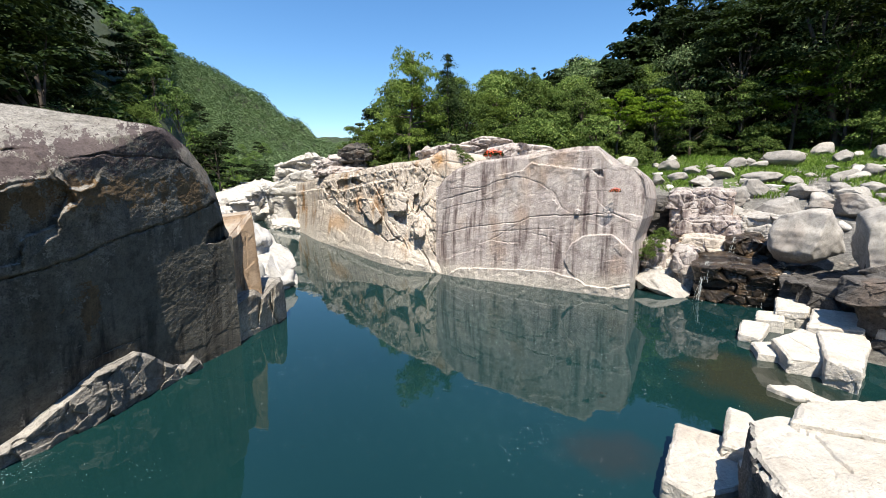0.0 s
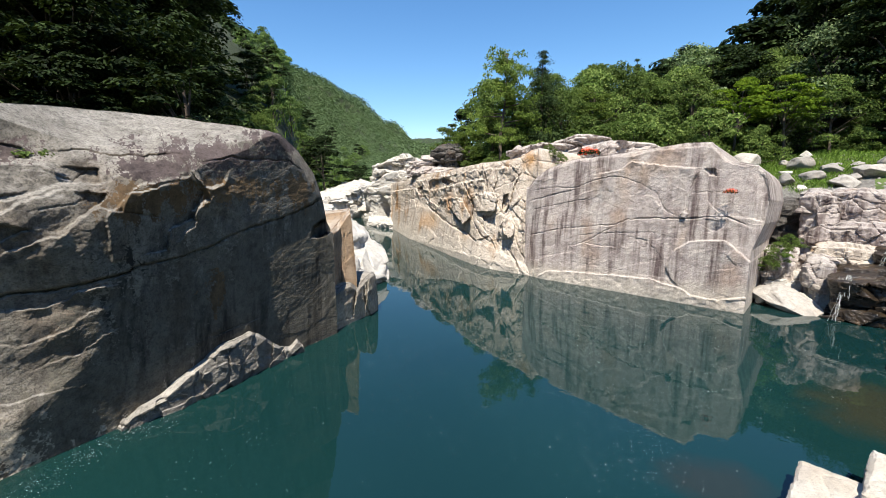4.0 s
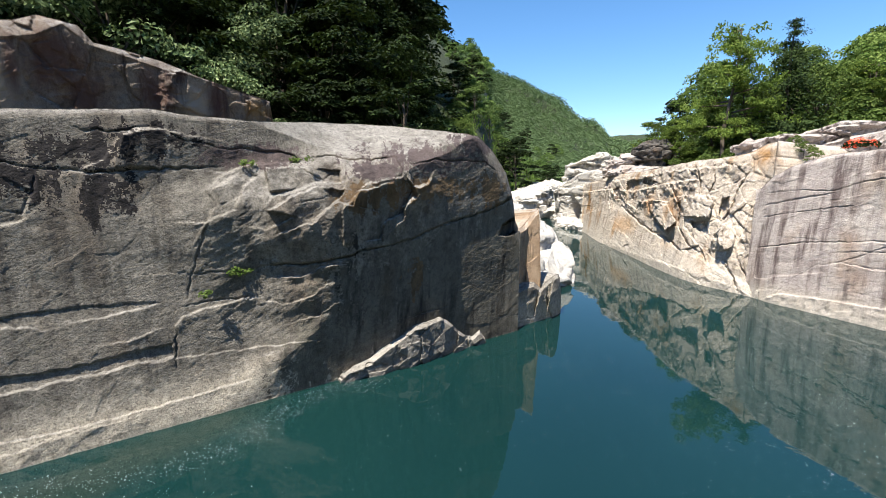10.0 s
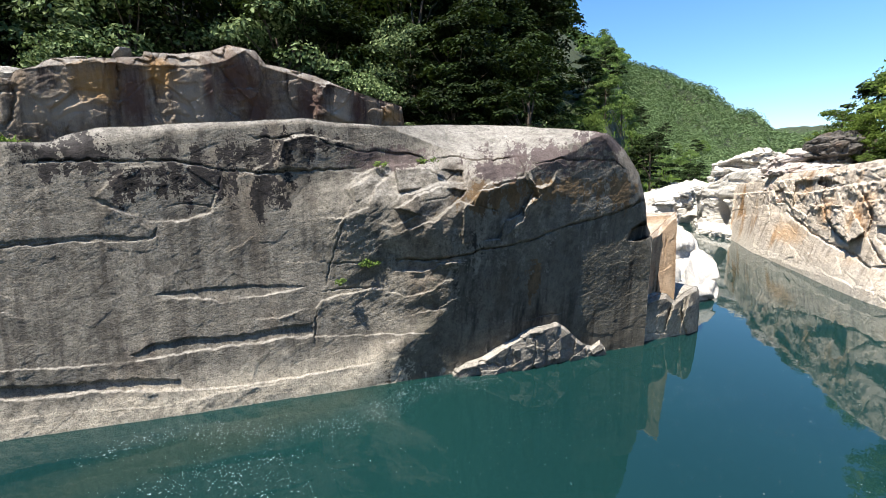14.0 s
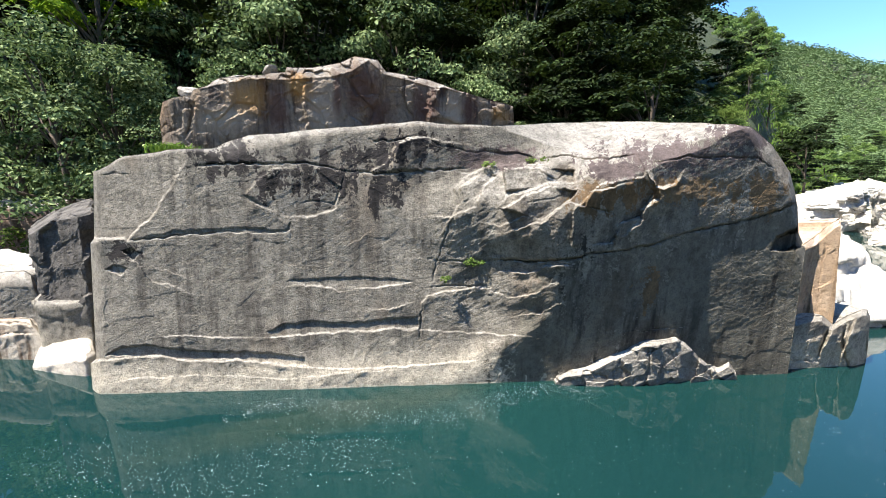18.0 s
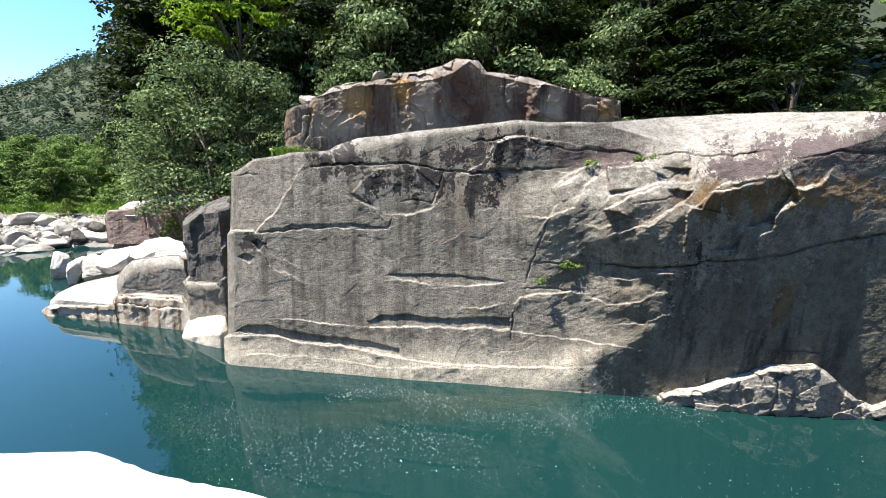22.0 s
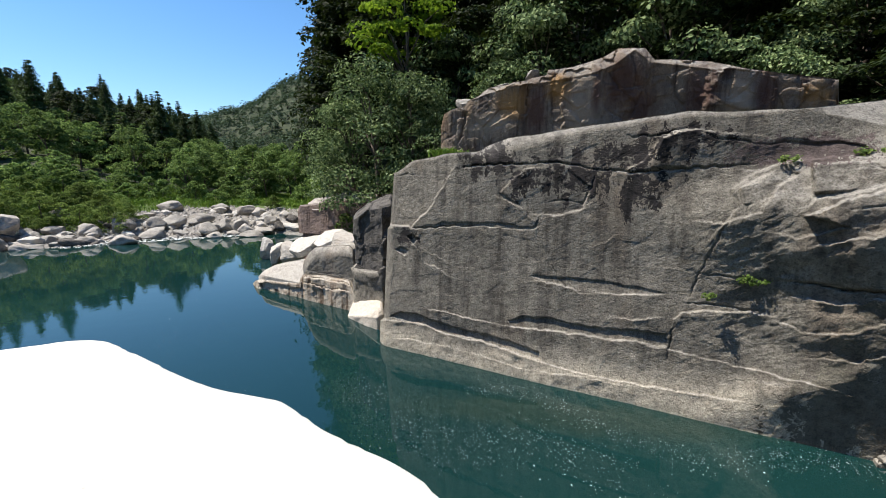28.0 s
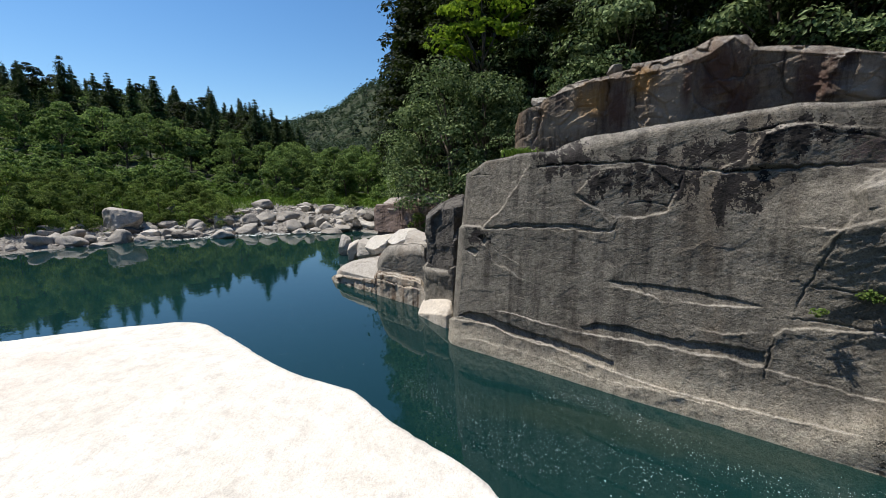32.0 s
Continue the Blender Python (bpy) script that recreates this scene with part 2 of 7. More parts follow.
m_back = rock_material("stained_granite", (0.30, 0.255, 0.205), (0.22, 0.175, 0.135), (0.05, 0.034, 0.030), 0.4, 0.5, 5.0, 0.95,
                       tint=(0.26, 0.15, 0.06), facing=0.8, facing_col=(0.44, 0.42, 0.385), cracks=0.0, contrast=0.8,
                       spots=[((0.36, 0.30, 0.235), 0.75, [((-16.1, 2.0, 7.4), (1.0, 0.8, 1.0)), ((-16.7, -1.3, 7.0), (1.0, 1.0, 0.6)), ((-15.3, 6.7, 7.5), (0.8, 0.6, 0.7))]),
                              ((0.36, 0.20, 0.06), 0.65, [((-16.6, -0.35, 7.8), (1.0, 0.8, 0.6)), ((-16.3, 1.25, 8.2), (0.8, 0.5, 0.5)), ((-14.9, 8.8, 7.5), (0.8, 0.6, 0.4))]),
                              ((0.085, 0.045, 0.036), 0.85, [((-15.9, 3.35, 8.2), (1.0, 0.75, 1.1)), ((-15.9, 3.9, 7.4), (1.0, 0.6, 0.8)), ((-16.4, 0.45, 7.5), (0.9, 0.45, 1.0)), ((-16.1, 2.5, 8.0), (0.9, 0.18, 0.9)), ((-15.2, 7.4, 7.7), (0.8, 0.35, 0.8)), ((-15.5, 5.6, 7.7), (0.8, 0.5, 0.8))])])
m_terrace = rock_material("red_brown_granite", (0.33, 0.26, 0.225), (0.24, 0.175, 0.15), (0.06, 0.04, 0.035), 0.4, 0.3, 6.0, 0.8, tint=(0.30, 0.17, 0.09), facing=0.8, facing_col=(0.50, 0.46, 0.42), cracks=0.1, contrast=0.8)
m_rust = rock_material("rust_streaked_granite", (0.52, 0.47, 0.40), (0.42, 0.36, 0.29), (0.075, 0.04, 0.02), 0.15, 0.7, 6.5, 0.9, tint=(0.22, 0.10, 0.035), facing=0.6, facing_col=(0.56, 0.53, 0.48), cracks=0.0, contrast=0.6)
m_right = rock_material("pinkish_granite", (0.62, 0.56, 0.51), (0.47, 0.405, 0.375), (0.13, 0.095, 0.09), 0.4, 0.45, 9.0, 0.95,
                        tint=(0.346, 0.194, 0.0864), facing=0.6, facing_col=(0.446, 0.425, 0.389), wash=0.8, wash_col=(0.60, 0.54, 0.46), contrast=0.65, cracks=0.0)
m_orange = rock_material("orange_stained_granite", (0.68, 0.60, 0.51), (0.56, 0.48, 0.39), (0.13, 0.10, 0.085), 0.25, 1.0, 11.0, 0.5,
                         tint=(0.43, 0.25, 0.11), facing=0.4, facing_col=(0.57, 0.54, 0.49), contrast=0.6, wash=0.7, wash_col=(0.64, 0.58, 0.50),
                         spots=[((0.55, 0.35, 0.19), 0.65, [((-7.4, 31.6, 1.9), (2.2, 2.2, 0.7)), ((-3.3, 26.6, 1.6), (1.0, 1.0, 0.6))]), ((0.36, 0.19, 0.07), 0.75, [((-5.0, 28.8, 3.4), (1.0, 1.0, 1.0))])])
m_spike = rock_material("rust_faced_granite", (0.50, 0.38, 0.27), (0.40, 0.28, 0.18), (0.12, 0.08, 0.06), 0.3, 0.8, 12.0, 0.6, tint=(0.42, 0.24, 0.10), facing=0.7, facing_col=(0.55, 0.52, 0.47), contrast=0.7, cracks=0.0)
m_white = rock_material("washed_granite", (0.61, 0.585, 0.545), (0.53, 0.505, 0.46), (0.216, 0.187, 0.158), 0.18, 0.25, 13.0, 0.15,
                        tint=(0.40, 0.29, 0.19), contrast=0.6, cracks=0.12)
m_near = rock_material("bleached_granite", (0.68, 0.65, 0.60), (0.62, 0.585, 0.53), (0.36, 0.30, 0.25), 0.15, 0.4, 17.0, 0.0,
                       tint=(0.446, 0.338, 0.274), relief=0.4, contrast=0.5, cracks=0.0)
m_boulder = rock_material("river_boulder", (0.50, 0.465, 0.415), (0.38, 0.355, 0.32), (0.09, 0.082, 0.075), 0.3, 0.2, 21.0, 0.2, contrast=0.6, relief=0.6, cracks=0.0,
                          facing=0.5, facing_col=(0.418, 0.396, 0.36))
m_river = rock_material("grey_river_stone", (0.37, 0.345, 0.31), (0.27, 0.252, 0.228), (0.07, 0.063, 0.058), 0.35, 0.2, 22.0, 0.2, contrast=0.6, relief=0.6, cracks=0.0, facing=0.4, facing_col=(0.42, 0.40, 0.365))
m_shore = rock_material("cream_granite", (0.66, 0.62, 0.55), (0.58, 0.54, 0.47), (0.2, 0.16, 0.13), 0.15, 0.35, 14.0, 0.15, tint=(0.48, 0.36, 0.25), contrast=0.5, cracks=0.04)
m_flank = rock_material("shaded_veined_granite", (0.10, 0.095, 0.092), (0.06, 0.056, 0.055), (0.42, 0.38, 0.34), 0.1, 0.1, 15.0, 0.9, contrast=0.8, cracks=0.2)
# darker granite with shade put into its colour, for clefts, hollows and the wedge
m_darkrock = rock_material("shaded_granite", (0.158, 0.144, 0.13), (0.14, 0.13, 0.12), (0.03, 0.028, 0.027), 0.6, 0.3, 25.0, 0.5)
m_wet, wt, wb = nodes_of("wet_rock")
wcol = ramp(wt, noise_of(wt, 2.2, 7, 0.65), [(0.35, (0.010, 0.009, 0.008)), (0.58, (0.045, 0.032, 0.020)), (0.75, (0.15, 0.085, 0.035))])
wt.links.new(wcol, wb.inputs["Base Color"])
wb.inputs["Roughness"].default_value = 0.28
bump(wt, wb, [(noise_of(wt, 5, 7, 0.65), 1.0)], 0.8, 0.08)


def leaf_material(name, a, b, c, seed=0.0, glow=0.15):
    m, tree, bsdf = nodes_of(name)
    geo = tree.nodes.new("ShaderNodeNewGeometry")
    info = tree.nodes.new("ShaderNodeObjectInfo")
    col = ramp(tree, geo.outputs["Random Per Island"], [(0.0, a), (0.55, b), (1.0, c)])
    big = noise_of(tree, 0.25, 3, 0.5, offset=(seed, 0, 0))
    col = mix(tree, ramp(tree, big, [(0.4, grey(0)), (0.65, grey(0.5))]), col, a)
    hsv = nd(tree, "ShaderNodeHueSaturation")
    v = maths(tree, "ADD", maths(tree, "MULTIPLY", info.outputs["Random"], 0.5), 0.75)
    tree.links.new(v, hsv.inputs["Value"])
    tree.links.new(col, hsv.inputs["Color"])
    tree.links.new(hsv.outputs[0], bsdf.inputs["Base Color"])
    bsdf.inputs["Roughness"].default_value = 0.65
    bsdf.inputs["Specular IOR Level"].default_value = 0.08
    trans = tree.nodes.new("ShaderNodeBsdfTranslucent")
    tree.links.new(mix(tree, 0.12, hsv.outputs[0], (0.16, 0.22, 0.02)), trans.inputs["Color"])
    ms = tree.nodes.new("ShaderNodeMixShader")
    ms.inputs[0].default_value = glow
    tree.links.new(bsdf.outputs[0], ms.inputs[1])
    tree.links.new(trans.outputs[0], ms.inputs[2])
    tree.links.new(ms.outputs[0], tree.nodes["Material Output"].inputs[0])
    return m


# the deep shade of the woods is put into this near-black leaf colour
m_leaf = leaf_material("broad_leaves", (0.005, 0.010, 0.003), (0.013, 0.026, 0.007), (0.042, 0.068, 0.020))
# leaf highlights are put into the pale end of this colour
m_leaf_mid = leaf_material("highlit_leaves", (0.024, 0.045, 0.015), (0.13, 0.195, 0.08), (0.37, 0.45, 0.22), 4, 0.28)
m_leaf_bright = leaf_material("young_leaves", (0.09, 0.16, 0.015), (0.16, 0.26, 0.02), (0.24, 0.34, 0.03), 3, 0.45)
m_leaf_light = leaf_material("light_leaves", (0.04, 0.072, 0.015), (0.15, 0.225, 0.056), (0.28, 0.36, 0.11), 5, 0.45)
m_leaf_bank = leaf_material("bank_leaves", (0.045, 0.085, 0.022), (0.155, 0.245, 0.072), (0.30, 0.40, 0.14), 6, 0.45)
m_pine = leaf_material("pine_needles", (0.07, 0.115, 0.022), (0.145, 0.21, 0.042), (0.24, 0.31, 0.07), 7, 0.35)
# forest shade is put into the needles' colour, near-black as well
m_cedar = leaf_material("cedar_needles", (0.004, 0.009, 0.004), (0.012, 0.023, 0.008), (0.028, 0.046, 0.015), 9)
m_fir = leaf_material("fir_needles", (0.02, 0.038, 0.012), (0.045, 0.075, 0.024), (0.085, 0.125, 0.04), 10, 0.2)
# distance haze is put into these two colours: bluer, the first also paler
m_far = leaf_material("hazy_far_leaves", (0.085, 0.135, 0.066), (0.145, 0.215, 0.098), (0.22, 0.30, 0.13), 11)
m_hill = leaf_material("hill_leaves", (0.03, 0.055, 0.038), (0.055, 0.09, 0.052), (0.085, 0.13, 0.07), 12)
m_grass = leaf_material("grass_blades", (0.07, 0.13, 0.02), (0.12, 0.20, 0.03), (0.20, 0.28, 0.06), 13)
m_flower, _t, _b = nodes_of("orange_petals")
_b.inputs["Base Color"].default_value = (0.75, 0.09, 0.03, 1)
m_bark, bt, bb = nodes_of("bark")
bt.links.new(ramp(bt, noise_of(bt, 6, 6, 0.7, stretch=(1, 1, 0.25)), [(0.35, (0.035, 0.026, 0.02)), (0.65, (0.14, 0.11, 0.085))]), bb.inputs["Base Color"])
bb.inputs["Roughness"].default_value = 0.9
bump(bt, bb, [(noise_of(bt, 14, 5, 0.7, stretch=(1, 1, 0.2)), 1)], 0.7, 0.03)

m_turf, ut, ub = nodes_of("meadow_turf")
ut.links.new(ramp(ut, noise_of(ut, 1.5, 8, 0.7), [(0.35, (0.035, 0.055, 0.012)), (0.55, (0.075, 0.115, 0.025)), (0.7, (0.12, 0.15, 0.05))]), ub.inputs["Base Color"])
ub.inputs["Roughness"].default_value = 0.95
m_gravel, vt, vb = nodes_of("river_gravel")
vt.links.new(ramp(vt, noise_of(vt, 5, 8, 0.8), [(0.3, (0.06, 0.056, 0.05)), (0.5, (0.20, 0.19, 0.17)), (0.7, (0.40, 0.38, 0.345))]), vb.inputs["Base Color"])
vb.inputs["Roughness"].default_value = 0.9
bump(vt, vb, [(noise_of(vt, 6, 8, 0.8), 1)], 1.0, 0.2)
m_ground, gt, gb = nodes_of("forest_floor")
gt.links.new(ramp(gt, noise_of(gt, 0.8, 8, 0.7), [(0.35, (0.010, 0.014, 0.005)), (0.5, (0.022, 0.034, 0.009)), (0.68, (0.045, 0.06, 0.02))]), gb.inputs["Base Color"])
gb.inputs["Roughness"].default_value = 0.95
bump(gt, gb, [(noise_of(gt, 4, 8, 0.7), 1)], 0.8, 0.15)

m_water, at, ab = nodes_of("river_water")
wn1 = noise_of(at, 0.10, 4, 0.5)
wcol = ramp(at, wn1, [(0.35, (0.0038, 0.0198, 0.0205)), (0.65, (0.0056, 0.027, 0.0255))])
pos = at.nodes.new("ShaderNodeNewGeometry").outputs["Position"]
for place, radii, bed in (((3.2, 7.0, 0), (1.2, 0.9, 1), (0.017, 0.021, 0.015)), ((8.0, 9.8, 0), (2.2, 2.6, 1), (0.026, 0.026, 0.015)), ((-8.6, 1.0, 0), (0.9, 5.5, 1), (0.012, 0.027, 0.022))):
    mp = at.nodes.new("ShaderNodeMapping")     # the bed shows through where the water is shallow
    mp.vector_type = "TEXTURE"
    mp.inputs["Location"].default_value, mp.inputs["Scale"].default_value = place, radii
    at.links.new(pos, mp.inputs["Vector"])
    ln = at.nodes.new("ShaderNodeVectorMath")
    ln.operation = "LENGTH"
    at.links.new(mp.outputs[0], ln.inputs[0])
    rim = maths(at, "ADD", ln.outputs["Value"], maths(at, "MULTIPLY", noise_of(at, 1.1, 6, 0.6), 0.9))
    wcol = mix(at, ramp(at, maths(at, "MULTIPLY", rim, 0.5), [(0.42, grey(0.8)), (0.68, grey(0))]), wcol, bed)
at.links.new(wcol, ab.inputs["Base Color"])
ab.inputs["Roughness"].default_value = 0.015
ab.inputs["IOR"].default_value = 1.33
ab.inputs["Specular IOR Level"].default_value = 1.0
bump(at, ab, [(noise_of(at, 1.6, 3, 0.5), 1.0), (noise_of(at, 9, 2, 0.5), 0.12)], 0.10, 0.03)
m_foam, ft, fb = nodes_of("foam")
fb.inputs["Base Color"].default_value = (0.5, 0.53, 0.52, 1)
fb.inputs["Roughness"].default_value = 0.6

# ---- ground: one sheet, from the river bed to the ridges ----
GROUND_R = np.array([0, 8, 13, 18, 24, 32, 45, 60, 90, 140, 250, 450, 900, 3000.0])
GROUND = {  # degrees to the left of +y: heights at those distances
    -180: [-2, -1, 1, 2, 3, 4, 7, 11, 24, 45, 80, 110, 140, 140],
    -130: [-2, -1, 1, 2, 3, 5, 9, 14, 28, 50, 85, 120, 150, 150],
    -80: [-2, -1.5, 0.4, 1.8, 3, 5, 8, 13, 26, 48, 84, 125, 150, 150],
    -55: [-2, -2, -0.6, 1.0, 2.4, 4.2, 6.6, 10, 24, 46, 82, 120, 150, 150],
    -48: [-2, -2, -1.2, 0.6, 2.0, 4.0, 6.5, 9, 22, 45, 80, 118, 150, 150],
    -40: [-2, -2, -2, -0.9, 1.4, 3.8, 6.6, 9, 22, 44, 76, 112, 150, 150],
    -32: [-2, -2, -2, -1.2, 1.1, 3.6, 6.6, 9, 20, 41, 70, 105, 140, 150],
    -27: [-2, -2, -2, -2, 0.5, 3.6, 6.3, 8, 17, 35, 62, 95, 130, 150],
    -15: [-2, -2, -2, -2, 1.5, 5.0, 6.3, 9, 14, 28, 50, 75, 110, 140],
    0: [-2, -2, -2, -2, -1, 4.5, 6.0, 7, 10, 15, 26, 40, 70, 120],
    8: [-2, -2, -2, -2, -2, 1.5, 5.0, 6, 7, 9, 15, 28, 70, 120],
    14: [-2, -2, -2, -2, -2, -2, 1.5, 3.5, 5, 6, 9, 17, 84, 120],
    18: [-2, -2, -2, -2, -2, -2, -1.2, -0.6, 1, 3, 10, 50, 75, 120],
    23: [-2, -2, -2, -2, -2, -2, -1.5, -0.2, 2, 5, 26, 78, 100, 120],
    28: [-2, -2, -2, -2, -1, 0.3, 1.2, 2.2, 4, 10, 40, 97, 120, 120],
    33: [-2, -2, -2, -1, 1.5, 3, 6, 11, 24, 42, 72, 112, 130, 120],
    45: [-2, -2, -2, 2.5, 3.5, 5.5, 11, 18, 36, 60, 90, 125, 140, 140],
    65: [-2, -2, -2, 3.0, 4.0, 7, 14, 22, 40, 64, 95, 130, 140, 140],
    90: [-2, -2, -2, 3.0, 4.0, 7, 14, 22, 40, 64, 95, 130, 140, 140],
    106: [-2, -2, -2, 1.0, 2.5, 5, 11, 18, 36, 60, 95, 130, 140, 140],
    113: [-2, -2, -2, -0.5, 1.5, 2.6, 6, 11, 22, 40, 72, 120, 200, 200],
    118: [-2, -2, -2, -2, -1, -0.6, 0.2, 1.2, 3, 7, 18, 48, 195, 200],
    126: [-2, -2, -2, -2, -2, -1.5, 0.0, 1.6, 3, 6, 14, 36, 122, 150],
    135: [-2, -2, -2, -2, -2, -1.5, 0.05, 2.0, 5, 13, 34, 56, 80, 110],
    146: [-2, -2, -2, -2, -2, -1.5, 0.1, 3.6, 8, 17, 36, 60, 85, 110],
    157: [-2, -2, -1.5, -1.2, -1.2, -1, 0.3, 4.2, 9, 19, 40, 65, 90, 110],
    170: [-2, -1, 0.5, 0.5, 0.5, 1, 3, 6, 14, 30, 60, 90, 110, 120],
    180: [-2, -1, 1, 2, 3, 4, 7, 11, 24, 45, 80, 110, 140, 140],
}
_gaz = np.array(sorted(GROUND), float)
_gz = np.array([GROUND[int(a)] for a in _gaz], float)


def ground_z(az, r, rough=True):
    """Ground heights at arrays of bearings (degrees) and distances."""
    az = (np.asarray(az, float) + 180) % 360 - 180
    r = np.asarray(r, float)
    lr, ls = np.log(r + 4), np.log(GROUND_R + 4)
    j = np.clip(np.searchsorted(ls, lr) - 1, 0, len(ls) - 2)
    fr = np.clip((lr - ls[j]) / (ls[j + 1] - ls[j]), 0, 1)
    i = np.clip(np.searchsorted(_gaz, az, "right") - 1, 0, len(_gaz) - 2)
    fa = sstep(0, 1, (az - _gaz[i]) / (_gaz[i + 1] - _gaz[i]))
    z0 = _gz[i, j] * (1 - fr) + _gz[i, j + 1] * fr
    z1 = _gz[i + 1, j] * (1 - fr) + _gz[i + 1, j + 1] * fr
    z = z0 * (1 - fa) + z1 * fa
    if rough:
        x, y = -np.sin(np.radians(az)) * r, np.cos(np.radians(az)) * r
        p = np.stack([x, y, 0 * x], -1).reshape(-1, 3)
        n = (fbm(p * 0.25, 4) * 0.22).reshape(x.shape) + (fbm(p * 0.02 + 5, 4) * 9).reshape(x.shape) * sstep(120, 500, r)
        z = z + n * np.where(z > -0.9, 1, 0.3)
    return z


def make_ground():
    az = np.linspace(-180, 180, 541)
    r = np.concatenate([np.linspace(0.5, 60, 120), np.geomspace(61, 3000, 90)])
    A, R = np.meshgrid(az, r)
    Z = ground_z(A, R)
    X, Y = -np.sin(np.radians(A)) * R, np.cos(np.radians(A)) * R
    v = np.stack([X, Y, Z], -1).reshape(-1, 3)
    n = len(az)
    i, j = np.meshgrid(np.arange(n - 1), np.arange(len(r) - 1))
    a = (j * n + i).ravel()
    q = np.stack([a, a + n, a + n + 1, a + 1], -1)
    me = mesh_np("ground", v, q, smooth=True)
    for mat in (m_ground, m_gravel, m_turf):
        me.materials.append(mat)
    ca, cr = A[:-1, :-1].ravel() + 0.33, R[:-1, :-1].ravel()
    wob = 2.5 * np.sin(ca * 1.3) + 1.5 * np.sin(ca * 3.1 + cr)
    index = np.zeros(len(q), np.int32)
    near_bank, far_bank = (ca > -60) & (ca < -22) & (cr < 50), (ca > 117.5) & (ca < 163) & (cr < 66)
    index[near_bank | far_bank] = 1
    index[(near_bank & (cr > 36 + wob)) | (far_bank & (cr > np.interp(ca, [113, 124, 134, 142, 162], [54, 58, 56, 48, 46]) + wob))] = 2
    me.polygons.foreach_set("material_index", index)
    thing("ground", me, None, "dark earth, gravel and turf of the valley floor and slopes", "ground", kind="structure")


make_ground()

wv = [(-160, -160, 0), (160, -160, 0), (160, 160, 0), (-160, 160, 0)]
water = thing("water", mesh_np("water", wv, [(0, 1, 2, 3)]), m_water, "still deep green river pool between granite walls", "water", kind="structure")


# ---- rock masses ----
def seg_dist(s, z, line):
    d = np.full(len(s), 1e9)
    for (a, b), (c, e) in zip(line[:-1], line[1:]):
        vx, vz = c - a, e - b
        t = np.clip(((s - a) * vx + (z - b) * vz) / (vx * vx + vz * vz + 1e-9), 0, 1)
        d = np.minimum(d, np.hypot(s - a - t * vx, z - b - t * vz))
    return d


def face_relief(s, z, wob, grooves, ledges, bumps=()):
    """How far a rock face stands out at (s, z). A groove is a line with width and depth; a ledge a line with the amount by which the
    rock below it stands proud, and the rock above it is undercut, with the heights over which each fades; a bump an oval swelling."""
    d = np.zeros(len(s))
    q3 = np.stack([s, z, 0 * s], -1)
    jag = 0.035 * vnoise(q3 * 3.1) + 0.03 * vnoise(q3 * 8.3 + 9) + 0.014 * vnoise(q3 * 21 + 5)
    jag2 = 0.045 * vnoise(q3 * 3.1 + 40) + 0.03 * vnoise(q3 * 8.3 + 49) + 0.014 * vnoise(q3 * 21 + 45)
    vary = 0.25 + 0.75 * sstep(-0.35, 0.45, vnoise(q3 * 1.1 + 70)) + 0.4 * np.maximum(vnoise(q3 * 4 + 80), 0)
    ws, wz = s + jag, z + jag2
    for line, width, depth in grooves:
        q = seg_dist(ws, wz, line)
        d -= depth * vary * np.exp(-(q / (width * (0.6 + 0.5 * vary))) ** 2)
    for line, proud, fade, under, ufade in ledges:
        xs = np.array([p[0] for p in line])
        zl = np.interp(s, xs, [p[1] for p in line]) + 0.02 * wob + 0.5 * jag2
        on = sstep(xs[0] - 0.25, xs[0] + 0.35, s) * (1 - sstep(xs[-1] - 0.35, xs[-1] + 0.25, s))
        dz = z - zl
        low = np.where(dz <= 0, np.exp(np.minimum(dz, 0) / fade), 0) * proud
        high = np.where(dz > 0, np.maximum(0, 1 - np.maximum(dz, 0) / (1.3 * ufade)) ** 1.2, 0) * under
        d += on * (low - high) * (0.45 + 0.55 * vary)
    for s0, z0, rs, rz, amount in bumps:
        u, w = (ws - s0) / rs, (wz - z0) / rz
        u, w = u + 0.35 * w, w - 0.2 * u
        d += amount * sstep(1.0, 0.7, np.maximum(np.maximum(abs(u), abs(w)), 0.75 * (abs(u) + abs(w))))
    return d


